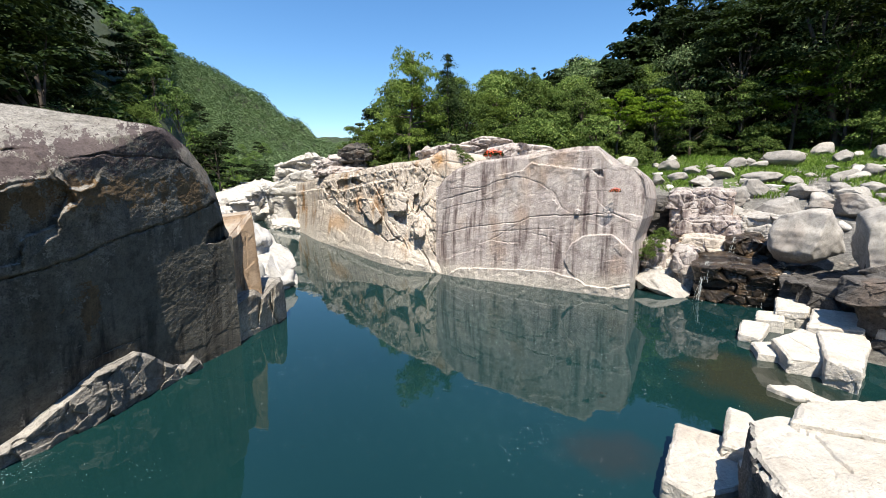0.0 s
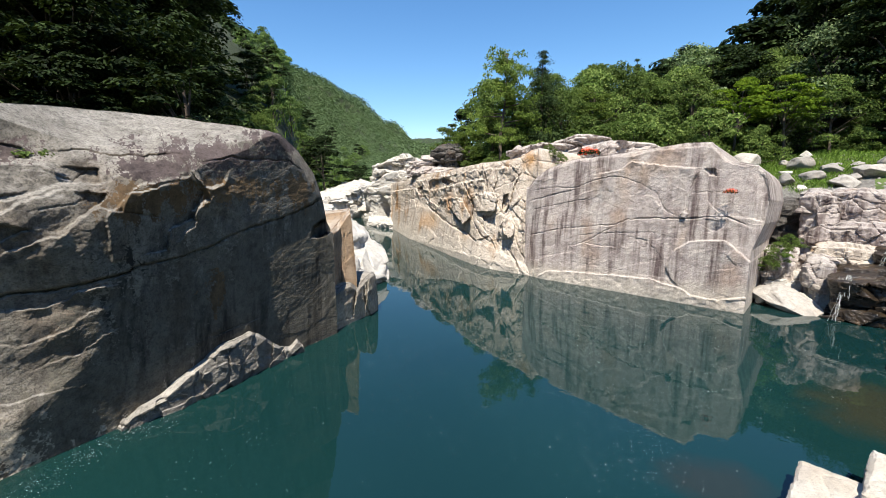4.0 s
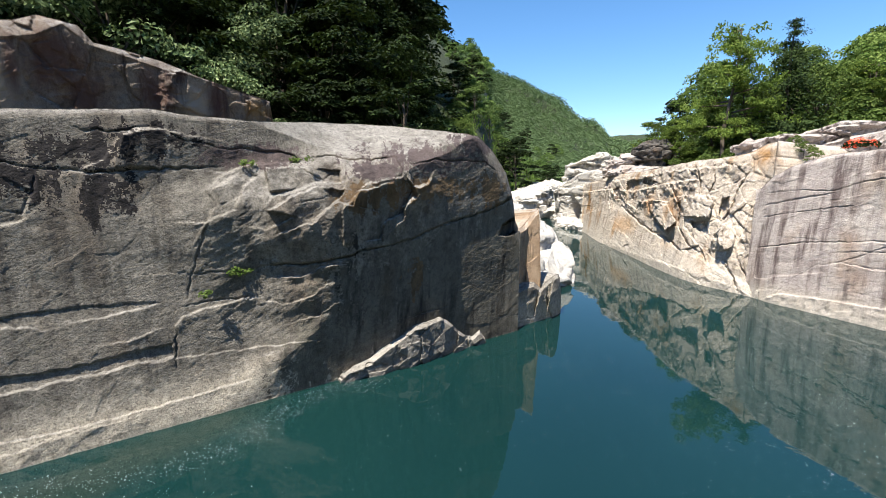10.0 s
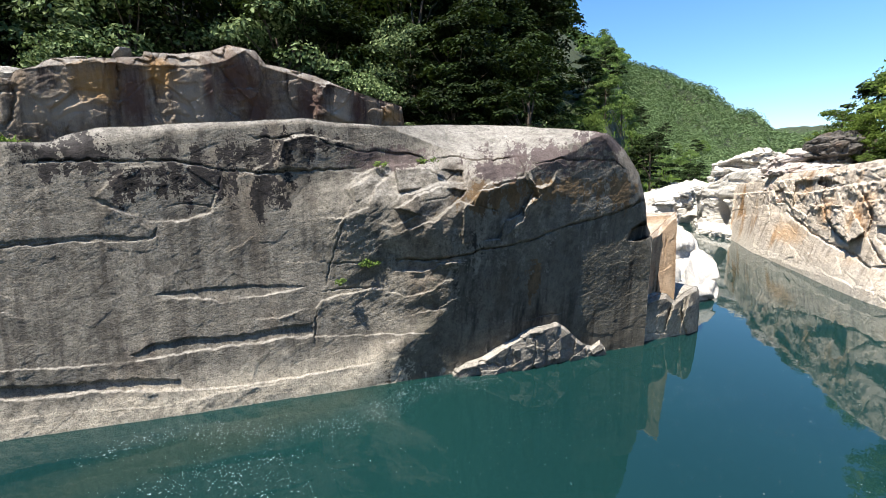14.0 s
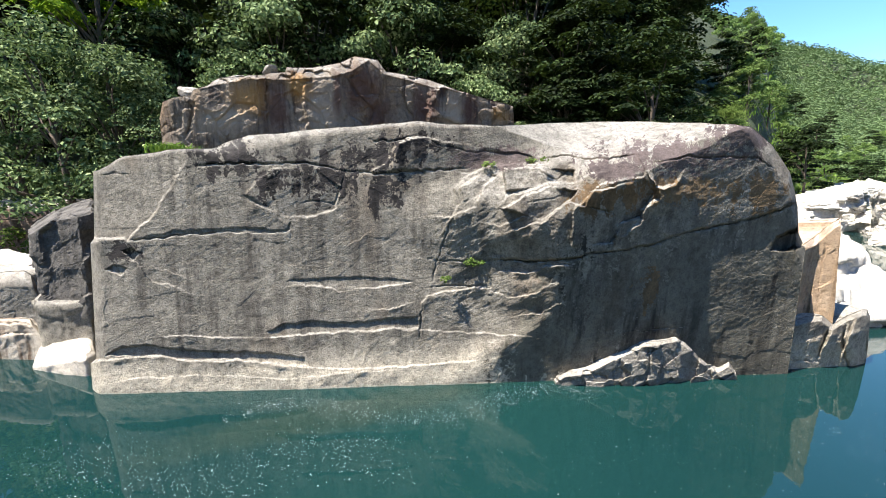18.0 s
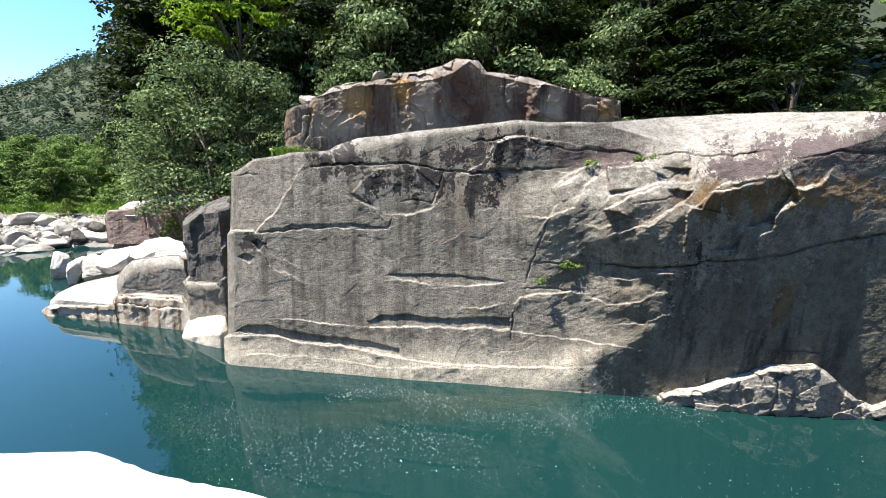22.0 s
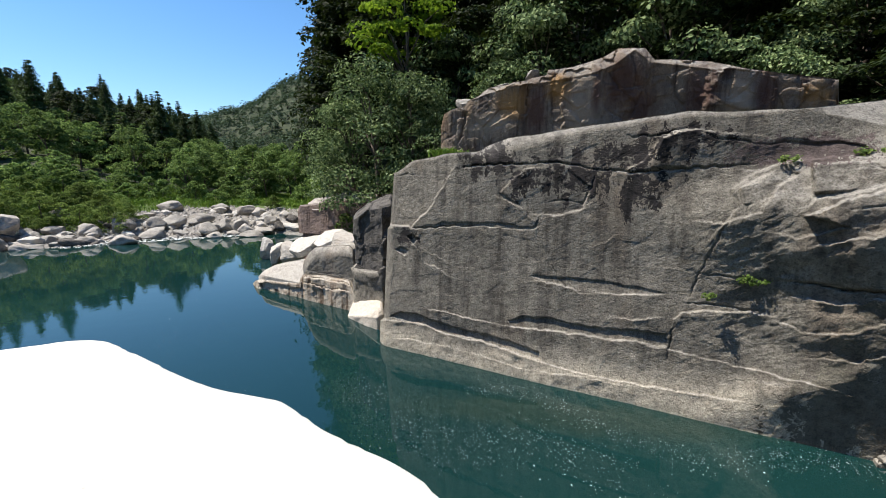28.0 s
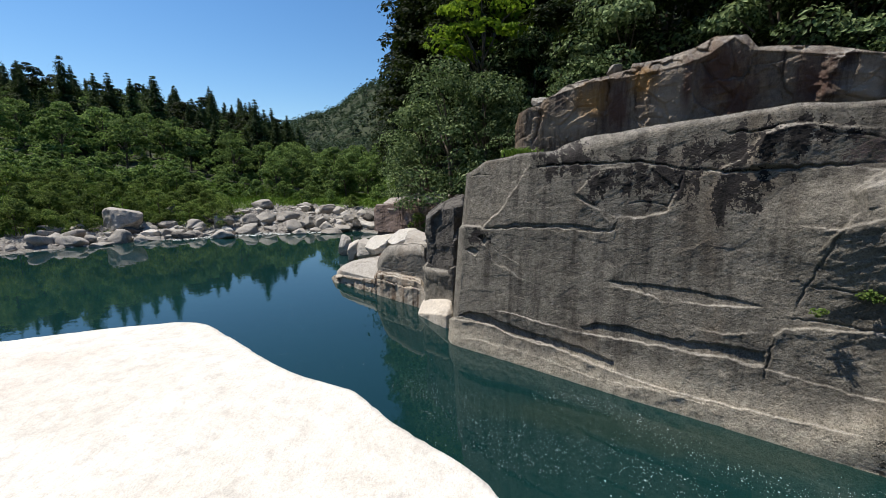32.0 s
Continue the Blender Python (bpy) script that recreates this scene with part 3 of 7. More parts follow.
def rock_mass(plan, zbot=-1.2, ds=0.12, dz=0.12, lean=0.0, rim=0.25, amp=0.12, nscale=0.8, chip=0.06, top=0.4, inner=0.85, cap=14,
              strata=0.0, strata_h=0.6, face=None, seed=0.0, smooth_m=0.3,
              blk=(), fine=None):
    """A granite mass on a plan of (x, y, rim height) points, anticlockwise from above, with broken walls and a humped top that rises by
    `top` towards its spine. face: (start, end, grooves, ledges, bumps) for the modelled side."""
    pts = np.array(plan, float)
    if (pts[:, 0] * np.roll(pts[:, 1], -1) - pts[:, 1] * np.roll(pts[:, 0], -1)).sum() < 0:
        pts = pts[::-1]
    nxt = np.roll(pts, -1, 0)
    out = []
    for e, (a, b) in enumerate(zip(pts, nxt)):
        k = max(1, int(np.linalg.norm((b - a)[:2]) / (ds if fine is None or fine[0] <= e < fine[1] else ds * 6)))
        f = np.arange(k)[:, None] / k
        out.append(a + (b - a) * f)
    ring = np.concatenate(out)
    w = max(1, int(smooth_m / ds))
    ker = np.ones(2 * w + 1) / (2 * w + 1)
    for c in range(3):
        ring[:, c] = np.convolve(np.concatenate([ring[-w:, c], ring[:, c], ring[:w, c]]), ker, "valid")
    n = len(ring)
    tan = np.roll(ring, -2, 0)[:, :2] - np.roll(ring, 2, 0)[:, :2]
    tan /= np.linalg.norm(tan, axis=1)[:, None] + 1e-9
    nor = np.stack([tan[:, 1], -tan[:, 0]], -1)
    rows = max(4, int((ring[:, 2].mean() - zbot) / dz))
    f = np.linspace(0, 1, rows + 1)[:, None]
    Z = zbot + (ring[:, 2] - zbot)[None, :] * f
    X = ring[None, :, 0] + 0 * Z
    Y = ring[None, :, 1] + 0 * Z
    NX, NY = nor[None, :, 0] + 0 * Z, nor[None, :, 1] + 0 * Z
    p = np.stack([X, Y, Z], -1).reshape(-1, 3)
    wob = vnoise(p * 1.7 + seed)
    d = amp * fbm(p * nscale + seed, 4) + chip * np.abs(fbm(p * 2.3 + seed * 2, 4, 0.55)) * 1.4 - 0.02 * np.abs(vnoise(p * 9 + seed))
    if strata:
        zz = (p[:, 2] + 0.35 * vnoise(p * 0.35 + seed)) / strata_h
        ph = zz - np.floor(zz)
        d += strata * (vnoise(np.stack([p[:, 0] * 0.3, p[:, 1] * 0.3, np.floor(zz) * 3.7 + seed], -1)) - 1.2 * np.exp(-(np.minimum(ph, 1 - ph) / 0.07) ** 2))
    for size, step, joint, *tilt in blk:
        k = tilt[0] if tilt else 1.0
        r1, r2, off, gap = blocks(p, size, seed)
        d += step * (r1 + k * (0.7 * r2 * off[:, 2] + 0.6 * (r1 - r2) * off[:, 0])) - joint * np.exp(-(gap / 0.06) ** 2)
    if face:
        a, b, grooves, ledges, bumps = face
        a, b = np.array(a), np.array(b)
        D = (b - a) / np.linalg.norm(b - a)
        N = np.array([D[1], -D[0]])
        on = (NX * N[0] + NY * N[1]).ravel() > 0.4
        s = (p[:, 0] - a[0]) * D[0] + (p[:, 1] - a[1]) * D[1]
        so, zo = s[on], p[on, 2]
        d[on] = d[on] * 0.6 + face_relief(so, zo, wob[on], grooves, ledges, bumps)
    d = d.reshape(Z.shape)
    over = np.clip((Z - (ring[None, :, 2] - rim)) / max(rim, 1e-3), 0, 1)
    inward = rim * (1 - np.sqrt(np.maximum(0, 1 - over ** 2))) + lean * np.maximum(Z, 0)
    X = X + NX * (d - inward)
    Y = Y + NY * (d - inward)
    V = np.stack([X, Y, Z], -1)
    # top
    wt = np.linalg.norm(np.roll(ring, -1, 0)[:, :2] - ring[:, :2], axis=1)
    wt = (wt + np.roll(wt, 1)) / (2 * wt.sum())
    mid = (ring[:, :2] * wt[:, None]).sum(0)
    xy = ring[:, :2] - mid
    ev, evec = np.linalg.eigh((xy * wt[:, None]).T @ xy)
    axis = evec[:, 1]
    t = xy @ axis
    spine = mid + np.outer(np.clip(t * 0.8, t.min() * 0.75, t.max() * 0.75), axis)
    zs = np.zeros(n)
    # spine height: the rim heights near each place along the spine
    for k in range(n):
        near = np.exp(-((t - t[k]) / 1.2) ** 2) * wt
        zs[k] = (near * ring[:, 2]).sum() / near.sum()
    last = V[-1]
    g = (np.linspace(0, 1, cap + 1)[1:])[:, None]
    CX = last[None, :, 0] * (1 - g) + spine[None, :, 0] * g
    CY = last[None, :, 1] * (1 - g) + spine[None, :, 1] * g
    CZ = last[None, :, 2] * (1 - g) + (zs + top)[None, :] * g
    q = np.stack([CX, CY, 0 * CX], -1).reshape(-1, 3)
    for size, step, joint, *tilt in blk:
        r1, r2, off, gap = blocks(q, size, seed + 3)
        CZ = CZ + sstep(0, 0.2, g) * (0.6 * step * (r1 + r2 * off[:, 0]) - joint * np.exp(-(gap / 0.07) ** 2)).reshape(CX.shape)
    CZ = CZ + (sstep(0, 0.25, g) * (fbm(q * 0.9 + seed, 4) * amp * 1.1 + np.abs(fbm(q * 2.2 + seed, 3)) * chip).reshape(CX.shape))
    V = np.concatenate([V, np.stack([CX, CY, CZ], -1)])
    R = len(V)
    i, j = np.meshgrid(np.arange(n), np.arange(R - 1))
    a0, a1 = (j * n + i).ravel(), (j * n + (i + 1) % n).ravel()
    quads = np.stack([a0, a1, a1 + n, a0 + n], -1)
    return V.reshape(-1, 3), quads


def mass(name, plan, material, label, category="rock", smooth=True, group="", parent=None, **kw):
    v, q = rock_mass(plan, **kw)
    me = mesh_np(name, v, q, smooth=smooth)
    return thing(name, me, material, label, category if not parent else "", group, parent=parent)


# ---- carved faces: rock seen across the pool, its joints, ledges and plates traced from the camera's view along the face (s) and up it (z) ----
def nearest_on(s, z, line):
    """Signed distance from a line of joints (positive above a line that runs to greater s), and a weight that dies beyond its ends."""
    best, sign = np.full(len(s), 1e9), np.ones(len(s))
    at, over = np.zeros(len(s)), np.zeros(len(s))
    run = 0.0
    for k, ((a, b), (c, e)) in enumerate(zip(line[:-1], line[1:])):
        vx, vz = c - a, e - b
        ln = math.hypot(vx, vz) + 1e-9
        t = ((s - a) * vx + (z - b) * vz) / (ln * ln)
        tc = np.clip(t, 0, 1)
        q = np.hypot(s - a - tc * vx, z - b - tc * vz)
        m = q < best
        best = np.where(m, q, best)
        sign = np.where(m, np.sign(vx * (z - b) - vz * (s - a)), sign)
        at = np.where(m, run + tc * ln, at)
        o = np.zeros(len(s))
        if k == 0:
            o = np.maximum(-t * ln, 0)
        if k == len(line) - 2:
            o = np.maximum(o, (t - 1) * ln)
        over = np.where(m, o, over)
        run += ln
    taper = np.exp(-(over / 0.12) ** 2) * (0.3 + 0.7 * sstep(0, min(0.4, run * 0.3), np.minimum(at, run - at)))
    return best * sign, taper


def carve(s, z, steps=(), cracks=(), plates=(), jag=1.0):
    """How far the rock stands out. A step: a line, the amount by which the rock below it stands proud, the reach of that, and the height of
    the sloping shelf between. A crack: a line, width and depth. A plate: a polygon, its offset and its slopes along s and up z."""
    q3 = np.stack([s, z, 0 * s], -1)
    js = jag * (0.020 * vnoise(q3 * 2.7) + 0.022 * vnoise(q3 * 7.1 + 9) + 0.014 * vnoise(q3 * 19 + 5))
    jz = jag * (0.020 * vnoise(q3 * 2.7 + 40) + 0.024 * vnoise(q3 * 7.1 + 49) + 0.014 * vnoise(q3 * 19 + 45))
    vary = 0.55 + 0.45 * sstep(-0.5, 0.5, vnoise(q3 * 1.3 + 70)) + 0.25 * vnoise(q3 * 5 + 80)
    ws, wz = s + js, z + jz
    d = np.zeros(len(s))

    def near(pts, reach):
        xs, zs = [p[0] for p in pts], [p[1] for p in pts]
        return np.nonzero((ws > min(xs) - reach) & (ws < max(xs) + reach) & (wz > min(zs) - reach) & (wz < max(zs) + reach))[0]

    for line, amount, reach, shelf in steps:
        i = near(line, 4 * reach + 0.3)
        q, taper = nearest_on(ws[i], wz[i], line)
        below = sstep(0.34 * shelf, -0.34 * shelf, q)
        d[i] += 0.85 * amount * vary[i] * taper * below * np.exp(-np.maximum(-q, 0) / reach)
    for line, width, depth in cracks:
        i = near(line, 4 * width + 0.3)
        q, taper = nearest_on(ws[i], wz[i], line)
        d[i] -= 0.85 * depth * vary[i] * taper * np.exp(-(q / (0.65 * width * (0.5 + 0.6 * vary[i]))) ** 2)
    for poly, offset, gs, gz in plates:
        i = near(poly, 0.1)
        x, y = ws[i], wz[i]
        inside, edge = np.zeros(len(i), bool), np.full(len(i), 1e9)
        for (a, b), (c, e) in zip(poly, poly[1:] + poly[:1]):
            cross = (b > y) != (e > y)
            inside ^= cross & (x < (c - a) * (y - b) / ((e - b) if abs(e - b) > 1e-9 else 1e-9) + a)
            t = np.clip(((x - a) * (c - a) + (y - b) * (e - b)) / ((c - a) ** 2 + (e - b) ** 2 + 1e-12), 0, 1)
            edge = np.minimum(edge, np.hypot(x - a - t * (c - a), y - b - t * (e - b)))
        cs, cz = np.mean([p[0] for p in poly]), np.mean([p[1] for p in poly])
        d[i] += np.where(inside, sstep(0, 0.035, edge), 0) * (offset + gs * (x - cs) + gz * (y - cz))
    return d


def worn(below_top, from_end, top_r, end_r):
    """Edges worn round along the top and at the open end."""
    return -0.8 * top_r * np.maximum(1 - below_top / top_r, 0) ** 2 - 0.8 * end_r * np.maximum(1 - from_end / end_r, 0) ** 2


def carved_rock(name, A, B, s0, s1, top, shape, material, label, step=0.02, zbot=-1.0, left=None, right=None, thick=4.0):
    """A rock whose face stands over the line A-B at the water, its depth worked along camera rays so that joints keep
    their lines in that view.
    """
    A, B = np.array(A), np.array(B)
    D = (B - A) / np.linalg.norm(B - A)
    N = np.array([D[1], -D[0]])
    away = abs(A @ N)
    su = np.arange(s0, s1, step)
    zt = np.interp(su, [p[0] for p in top], [p[1] for p in top])
    zt = zt + 0.018 * fbm(np.stack([su * 1.7, 0 * su, 0 * su + s1], -1), 4)
    rows = int((zt.max() - zbot) / step)
    Z = zbot + (zt - zbot)[None, :] * np.linspace(0, 1, rows + 1)[:, None]
    S = su[None, :] + 0 * Z
    if left:
        S = S + np.interp(Z, [p[1] for p in left], [p[0] for p in left]) * np.exp(-(S - s0) / 0.8)
    if right:
        S = S + np.interp(Z, [p[1] for p in right], [p[0] for p in right]) * np.exp(-(su[-1] - su) / 1.8)
    d = shape(S.ravel(), Z.ravel(), (zt[None, :] - Z).ravel(), (S - S[:, :1]).ravel()).reshape(Z.shape)
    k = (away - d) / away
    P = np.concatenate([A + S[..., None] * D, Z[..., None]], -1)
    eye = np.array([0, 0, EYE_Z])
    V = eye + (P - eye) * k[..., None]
    r, c = V.shape[:2]
    ids = np.arange(r * c).reshape(r, c)
    a = ids[:-1, :-1].ravel()
    quads = [np.stack([a, a + 1, a + c + 1, a + c], -1)]
    loop = np.concatenate([ids[:0:-1, 0][::-1], ids[-1], ids[-2::-1, -1]])    # up one end, along the top, down the other
    flat, prev, n = V.reshape(-1, 3), loop, r * c
    rings = [flat]
    for f, drop in ((0.02, 0.0), (0.15, 0.01), (0.5, 0.03), (1.0, 0.06)):
        ring = flat[loop].copy()
        ring[:, :2] -= N * thick * f
        ring[:, 2] -= drop * (ring[:, 2] - zbot)
        cur = n + np.arange(len(loop))
        quads.append(np.stack([prev[:-1], prev[1:], cur[1:], cur[:-1]], -1)[:, ::-1])
        rings.append(ring)
        prev, n = cur, n + len(loop)
    return thing(name, mesh_np(name, np.concatenate(rings), np.concatenate(quads), smooth=True), material, label, "rock")


# the long wall across the pool
FA, FB = (-11.6, -4.1), (-6.1, 12.2)
WALL_TOP = [(0.0, 5.15), (0.4, 5.21), (0.7, 5.31), (1.13, 5.48), (2.19, 5.62), (3.26, 5.68), (3.51, 5.8), (4.0, 5.95), (5.09, 6.06), (6.44, 6.18), (7.69, 6.3), (8.44, 6.23), (9.34, 6.2), (11.03, 6.29),
            (12.75, 6.32), (15.08, 6.3), (15.5, 6.23), (15.74, 6.06), (16.05, 5.83), (16.39, 5.45), (16.61, 5.18), (16.83, 4.64), (16.94, 4.3), (17.05, 3.7), (17.3, 3.3)]
WALL_END = [(0.0, -1), (0.02, 0.0), (0.06, 0.8), (0.2, 0.9), (0.42, 3.6), (0.52, 3.72), (0.7, 5.3)]
RIDGE = [(9.3, -0.32), (9.6, 0.7), (10.4, 1.2), (11.1, 1.9), (11.19, 3.04), (10.94, 3.92), (11.65, 4.65), (12.45, 4.98), (13.11, 5.24), (15.5, 6.23)]
SEAM_LINE = [(9.54, 3.13), (10.63, 3.08), (11.18, 3.13), (12.01, 3.26), (13.26, 3.43), (13.81, 3.63), (14.79, 3.87), (15.78, 4.06), (16.48, 4.28), (16.75, 4.44)]
SLAB = [(9.0, 6.3), (9.34, 6.2), (10.1, 5.97), (10.9, 5.70), (11.8, 5.60), (12.87, 5.63), (13.75, 5.83), (14.83, 6.05), (15.5, 6.24)]
wall_steps = [
    ([(9.86, 3.8), (10.26, 3.96), (10.66, 4.02), (10.92, 4.33), (11.25, 4.48), (11.61, 4.38), (11.65, 4.59), (11.8, 4.81), (12.11, 4.93), (12.45, 4.98), (12.92, 5.09), (13.14, 5.24)], 0.17, 0.5, 0.055),
    ([(11.37, 4.79), (11.47, 5.01), (11.73, 5.15), (12.05, 5.18)], 0.12, 0.3, 0.05),
    ([(12.38, 3.51), (12.41, 3.92), (12.54, 4.01), (12.68, 4.02)], 0.10, 0.25, 0.05),
    ([(12.62, 3.71), (13.07, 4.07), (12.98, 4.29), (13.42, 4.58), (13.29, 4.78), (13.77, 4.88), (13.89, 5.09)], 0.26, 0.5, 0.15),
    ([(9.57, 4.44), (9.77, 4.64), (10.16, 4.72), (10.45, 4.84), (10.76, 4.9)], 0.13, 0.3, 0.045),
    ([(8.26, 3.88), (8.45, 4.14), (8.65, 4.46), (8.49, 4.83), (8.84, 5.11), (9.23, 5.27), (9.62, 5.34), (9.94, 5.36), (10.54, 5.37)], 0.15, 0.4, 0.05),
    ([(7.96, 4.18), (8.45, 4.14), (8.69, 4.27), (8.98, 4.4), (9.11, 4.62), (9.18, 4.85), (9.49, 5.13)], 0.12, 0.3, 0.04),
    ([(9.22, 4.04), (9.57, 3.93), (10.12, 4.16), (10.38, 4.19)], 0.12, 0.25, 0.045),
    ([(4.52, 2.59), (5.03, 2.58), (5.67, 2.47), (5.87, 2.39), (6.33, 2.46), (7.12, 2.54), (7.59, 2.61)], 0.05, 0.3, 0.035),
    ([(6.45, 2.0), (6.98, 1.95), (7.52, 2.11), (7.68, 2.13)], 0.05, 0.25, 0.03),
    ([(7.67, 1.77), (7.72, 2.12), (7.85, 2.26), (8.46, 2.41), (8.87, 2.47), (9.41, 2.44)], 0.10, 0.4, 0.04),
    ([(9.41, 2.37), (9.83, 2.18), (10.52, 2.28), (10.86, 2.48), (11.21, 2.52)], 0.12, 0.3, 0.045),
    ([(9.68, 2.82), (10.09, 2.77), (10.43, 2.81), (10.77, 2.97), (11.33, 2.97)], 0.13, 0.3, 0.045),
    ([(9.98, 1.72), (10.68, 1.78), (11.02, 2.01), (11.21, 2.05)], 0.10, 0.2, 0.04),
    ([(1.63, 1.4), (2.26, 1.39), (3.15, 1.34), (4.18, 1.33), (4.97, 1.37), (6.03, 1.41), (7.1, 1.46), (8.47, 1.37), (9.58, 1.27), (10.57, 1.15)], 0.06, 0.5, 0.035),
    ([(0.06, 0.8), (0.57, 0.89), (1.14, 0.92), (1.7, 0.89), (2.33, 0.78), (3.1, 0.75), (3.36, 0.78), (4.4, 0.6), (5.19, 0.55), (5.73, 0.46), (7.09, 0.49), (8.47, 0.57), (9.03, 0.58)], 0.09, 0.6, 0.05),
    ([(0.5, 0.34), (1.53, 0.41), (3.07, 0.4), (4.38, 0.28), (5.18, 0.29), (5.72, 0.36), (7.08, 0.42)], 0.03, 0.25, 0.03),
    ([(0.98, 3.29), (1.16, 3.23), (1.39, 3.16), (1.49, 2.96), (1.65, 2.7), (2.01, 2.63), (2.36, 2.42), (2.54, 2.38)], 0.06, 0.3, 0.04),
    ([(1.52, 3.2), (1.74, 3.03), (2.04, 2.96), (2.39, 2.79), (2.51, 2.75)], 0.03, 0.12, 0.03),
    ([(3.72, 4.6), (4.01, 4.48), (4.37, 4.29), (4.61, 4.07), (4.8, 4.07)], 0.06, 0.4, 0.035),
    ([(4.8, 4.07), (5.18, 4.18), (5.62, 4.28), (6.01, 4.54)], 0.05, 0.4, 0.035),
    ([(6.28, 5.04), (6.6, 5.17), (6.92, 5.35), (7.11, 5.6), (7.24, 5.85), (7.75, 5.98)], 0.07, 0.5, 0.05),
    ([(7.13, 3.22), (7.66, 3.18), (8.06, 3.12)], 0.02, 0.2, 0.02), ([(6.04, 3.5), (6.36, 3.63), (6.63, 3.89)], 0.03, 0.2, 0.03),
    ([(0.42, 3.59), (0.67, 3.67), (1.21, 3.69), (1.51, 3.71)], 0.05, 0.3, 0.05)]
wall_cracks = [([(1.21, 3.69), (2.0, 3.73), (2.61, 3.79), (3.35, 3.85), (3.84, 3.82), (4.59, 3.79)], 0.028, 0.09), ([(4.59, 3.79), (4.75, 3.9), (4.8, 4.07)], 0.03, 0.09),
               ([(2.81, 5.31), (3.47, 5.34), (4.2, 5.35), (5.18, 5.37), (5.91, 5.23), (6.66, 5.13), (7.93, 5.23), (8.84, 5.26)], 0.03, 0.10), ([(6.04, 5.23), (5.96, 4.85), (5.76, 4.47)], 0.022, 0.06),
               ([(7.67, 1.2), (7.7, 1.77), (7.73, 2.05)], 0.028, 0.09), ([(7.99, 2.46), (8.03, 2.87), (8.19, 3.41), (8.39, 3.94), (8.58, 4.33)], 0.018, 0.05),
               ([(7.75, 5.98), (8.19, 5.76), (8.83, 5.64), (9.61, 5.59), (10.27, 5.56)], 0.02, 0.06), ([(10.51, 5.49), (11.06, 5.52), (11.87, 5.47), (12.88, 5.55)], 0.03, 0.09),
               ([(12.96, 5.37), (13.98, 5.53), (15.03, 5.55), (15.74, 5.51), (16.23, 5.25)], 0.024, 0.07), ([(0.67, 5.07), (1.09, 5.14), (1.49, 5.12)], 0.02, 0.05),
               ([(10.41, 5.24), (10.89, 4.98), (11.08, 5.11), (11.2, 5.37)], 0.022, 0.06), ([(10.24, 4.46), (10.77, 4.55), (11.24, 4.72)], 0.022, 0.06), ([(12.35, 3.37), (12.39, 3.78)], 0.03, 0.10),
               ([(5.01, 4.48), (5.26, 4.54), (5.88, 4.47)], 0.02, 0.05), ([(11.85, 1.24), (13.3, 1.28), (14.77, 1.39)], 0.02, 0.05), ([(6.44, 5.97), (6.68, 5.85), (7.18, 5.85), (7.75, 5.98)], 0.022, 0.06),
               ([(8.06, 3.12), (8.86, 3.11), (9.54, 3.13)], 0.025, 0.07), ([(5.12, 3.05), (5.3, 2.78), (5.42, 2.57)], 0.018, 0.04), ([(7.72, 2.47), (8.46, 2.52), (9.28, 2.51)], 0.02, 0.06), (SEAM_LINE, 0.035, 0.16)]
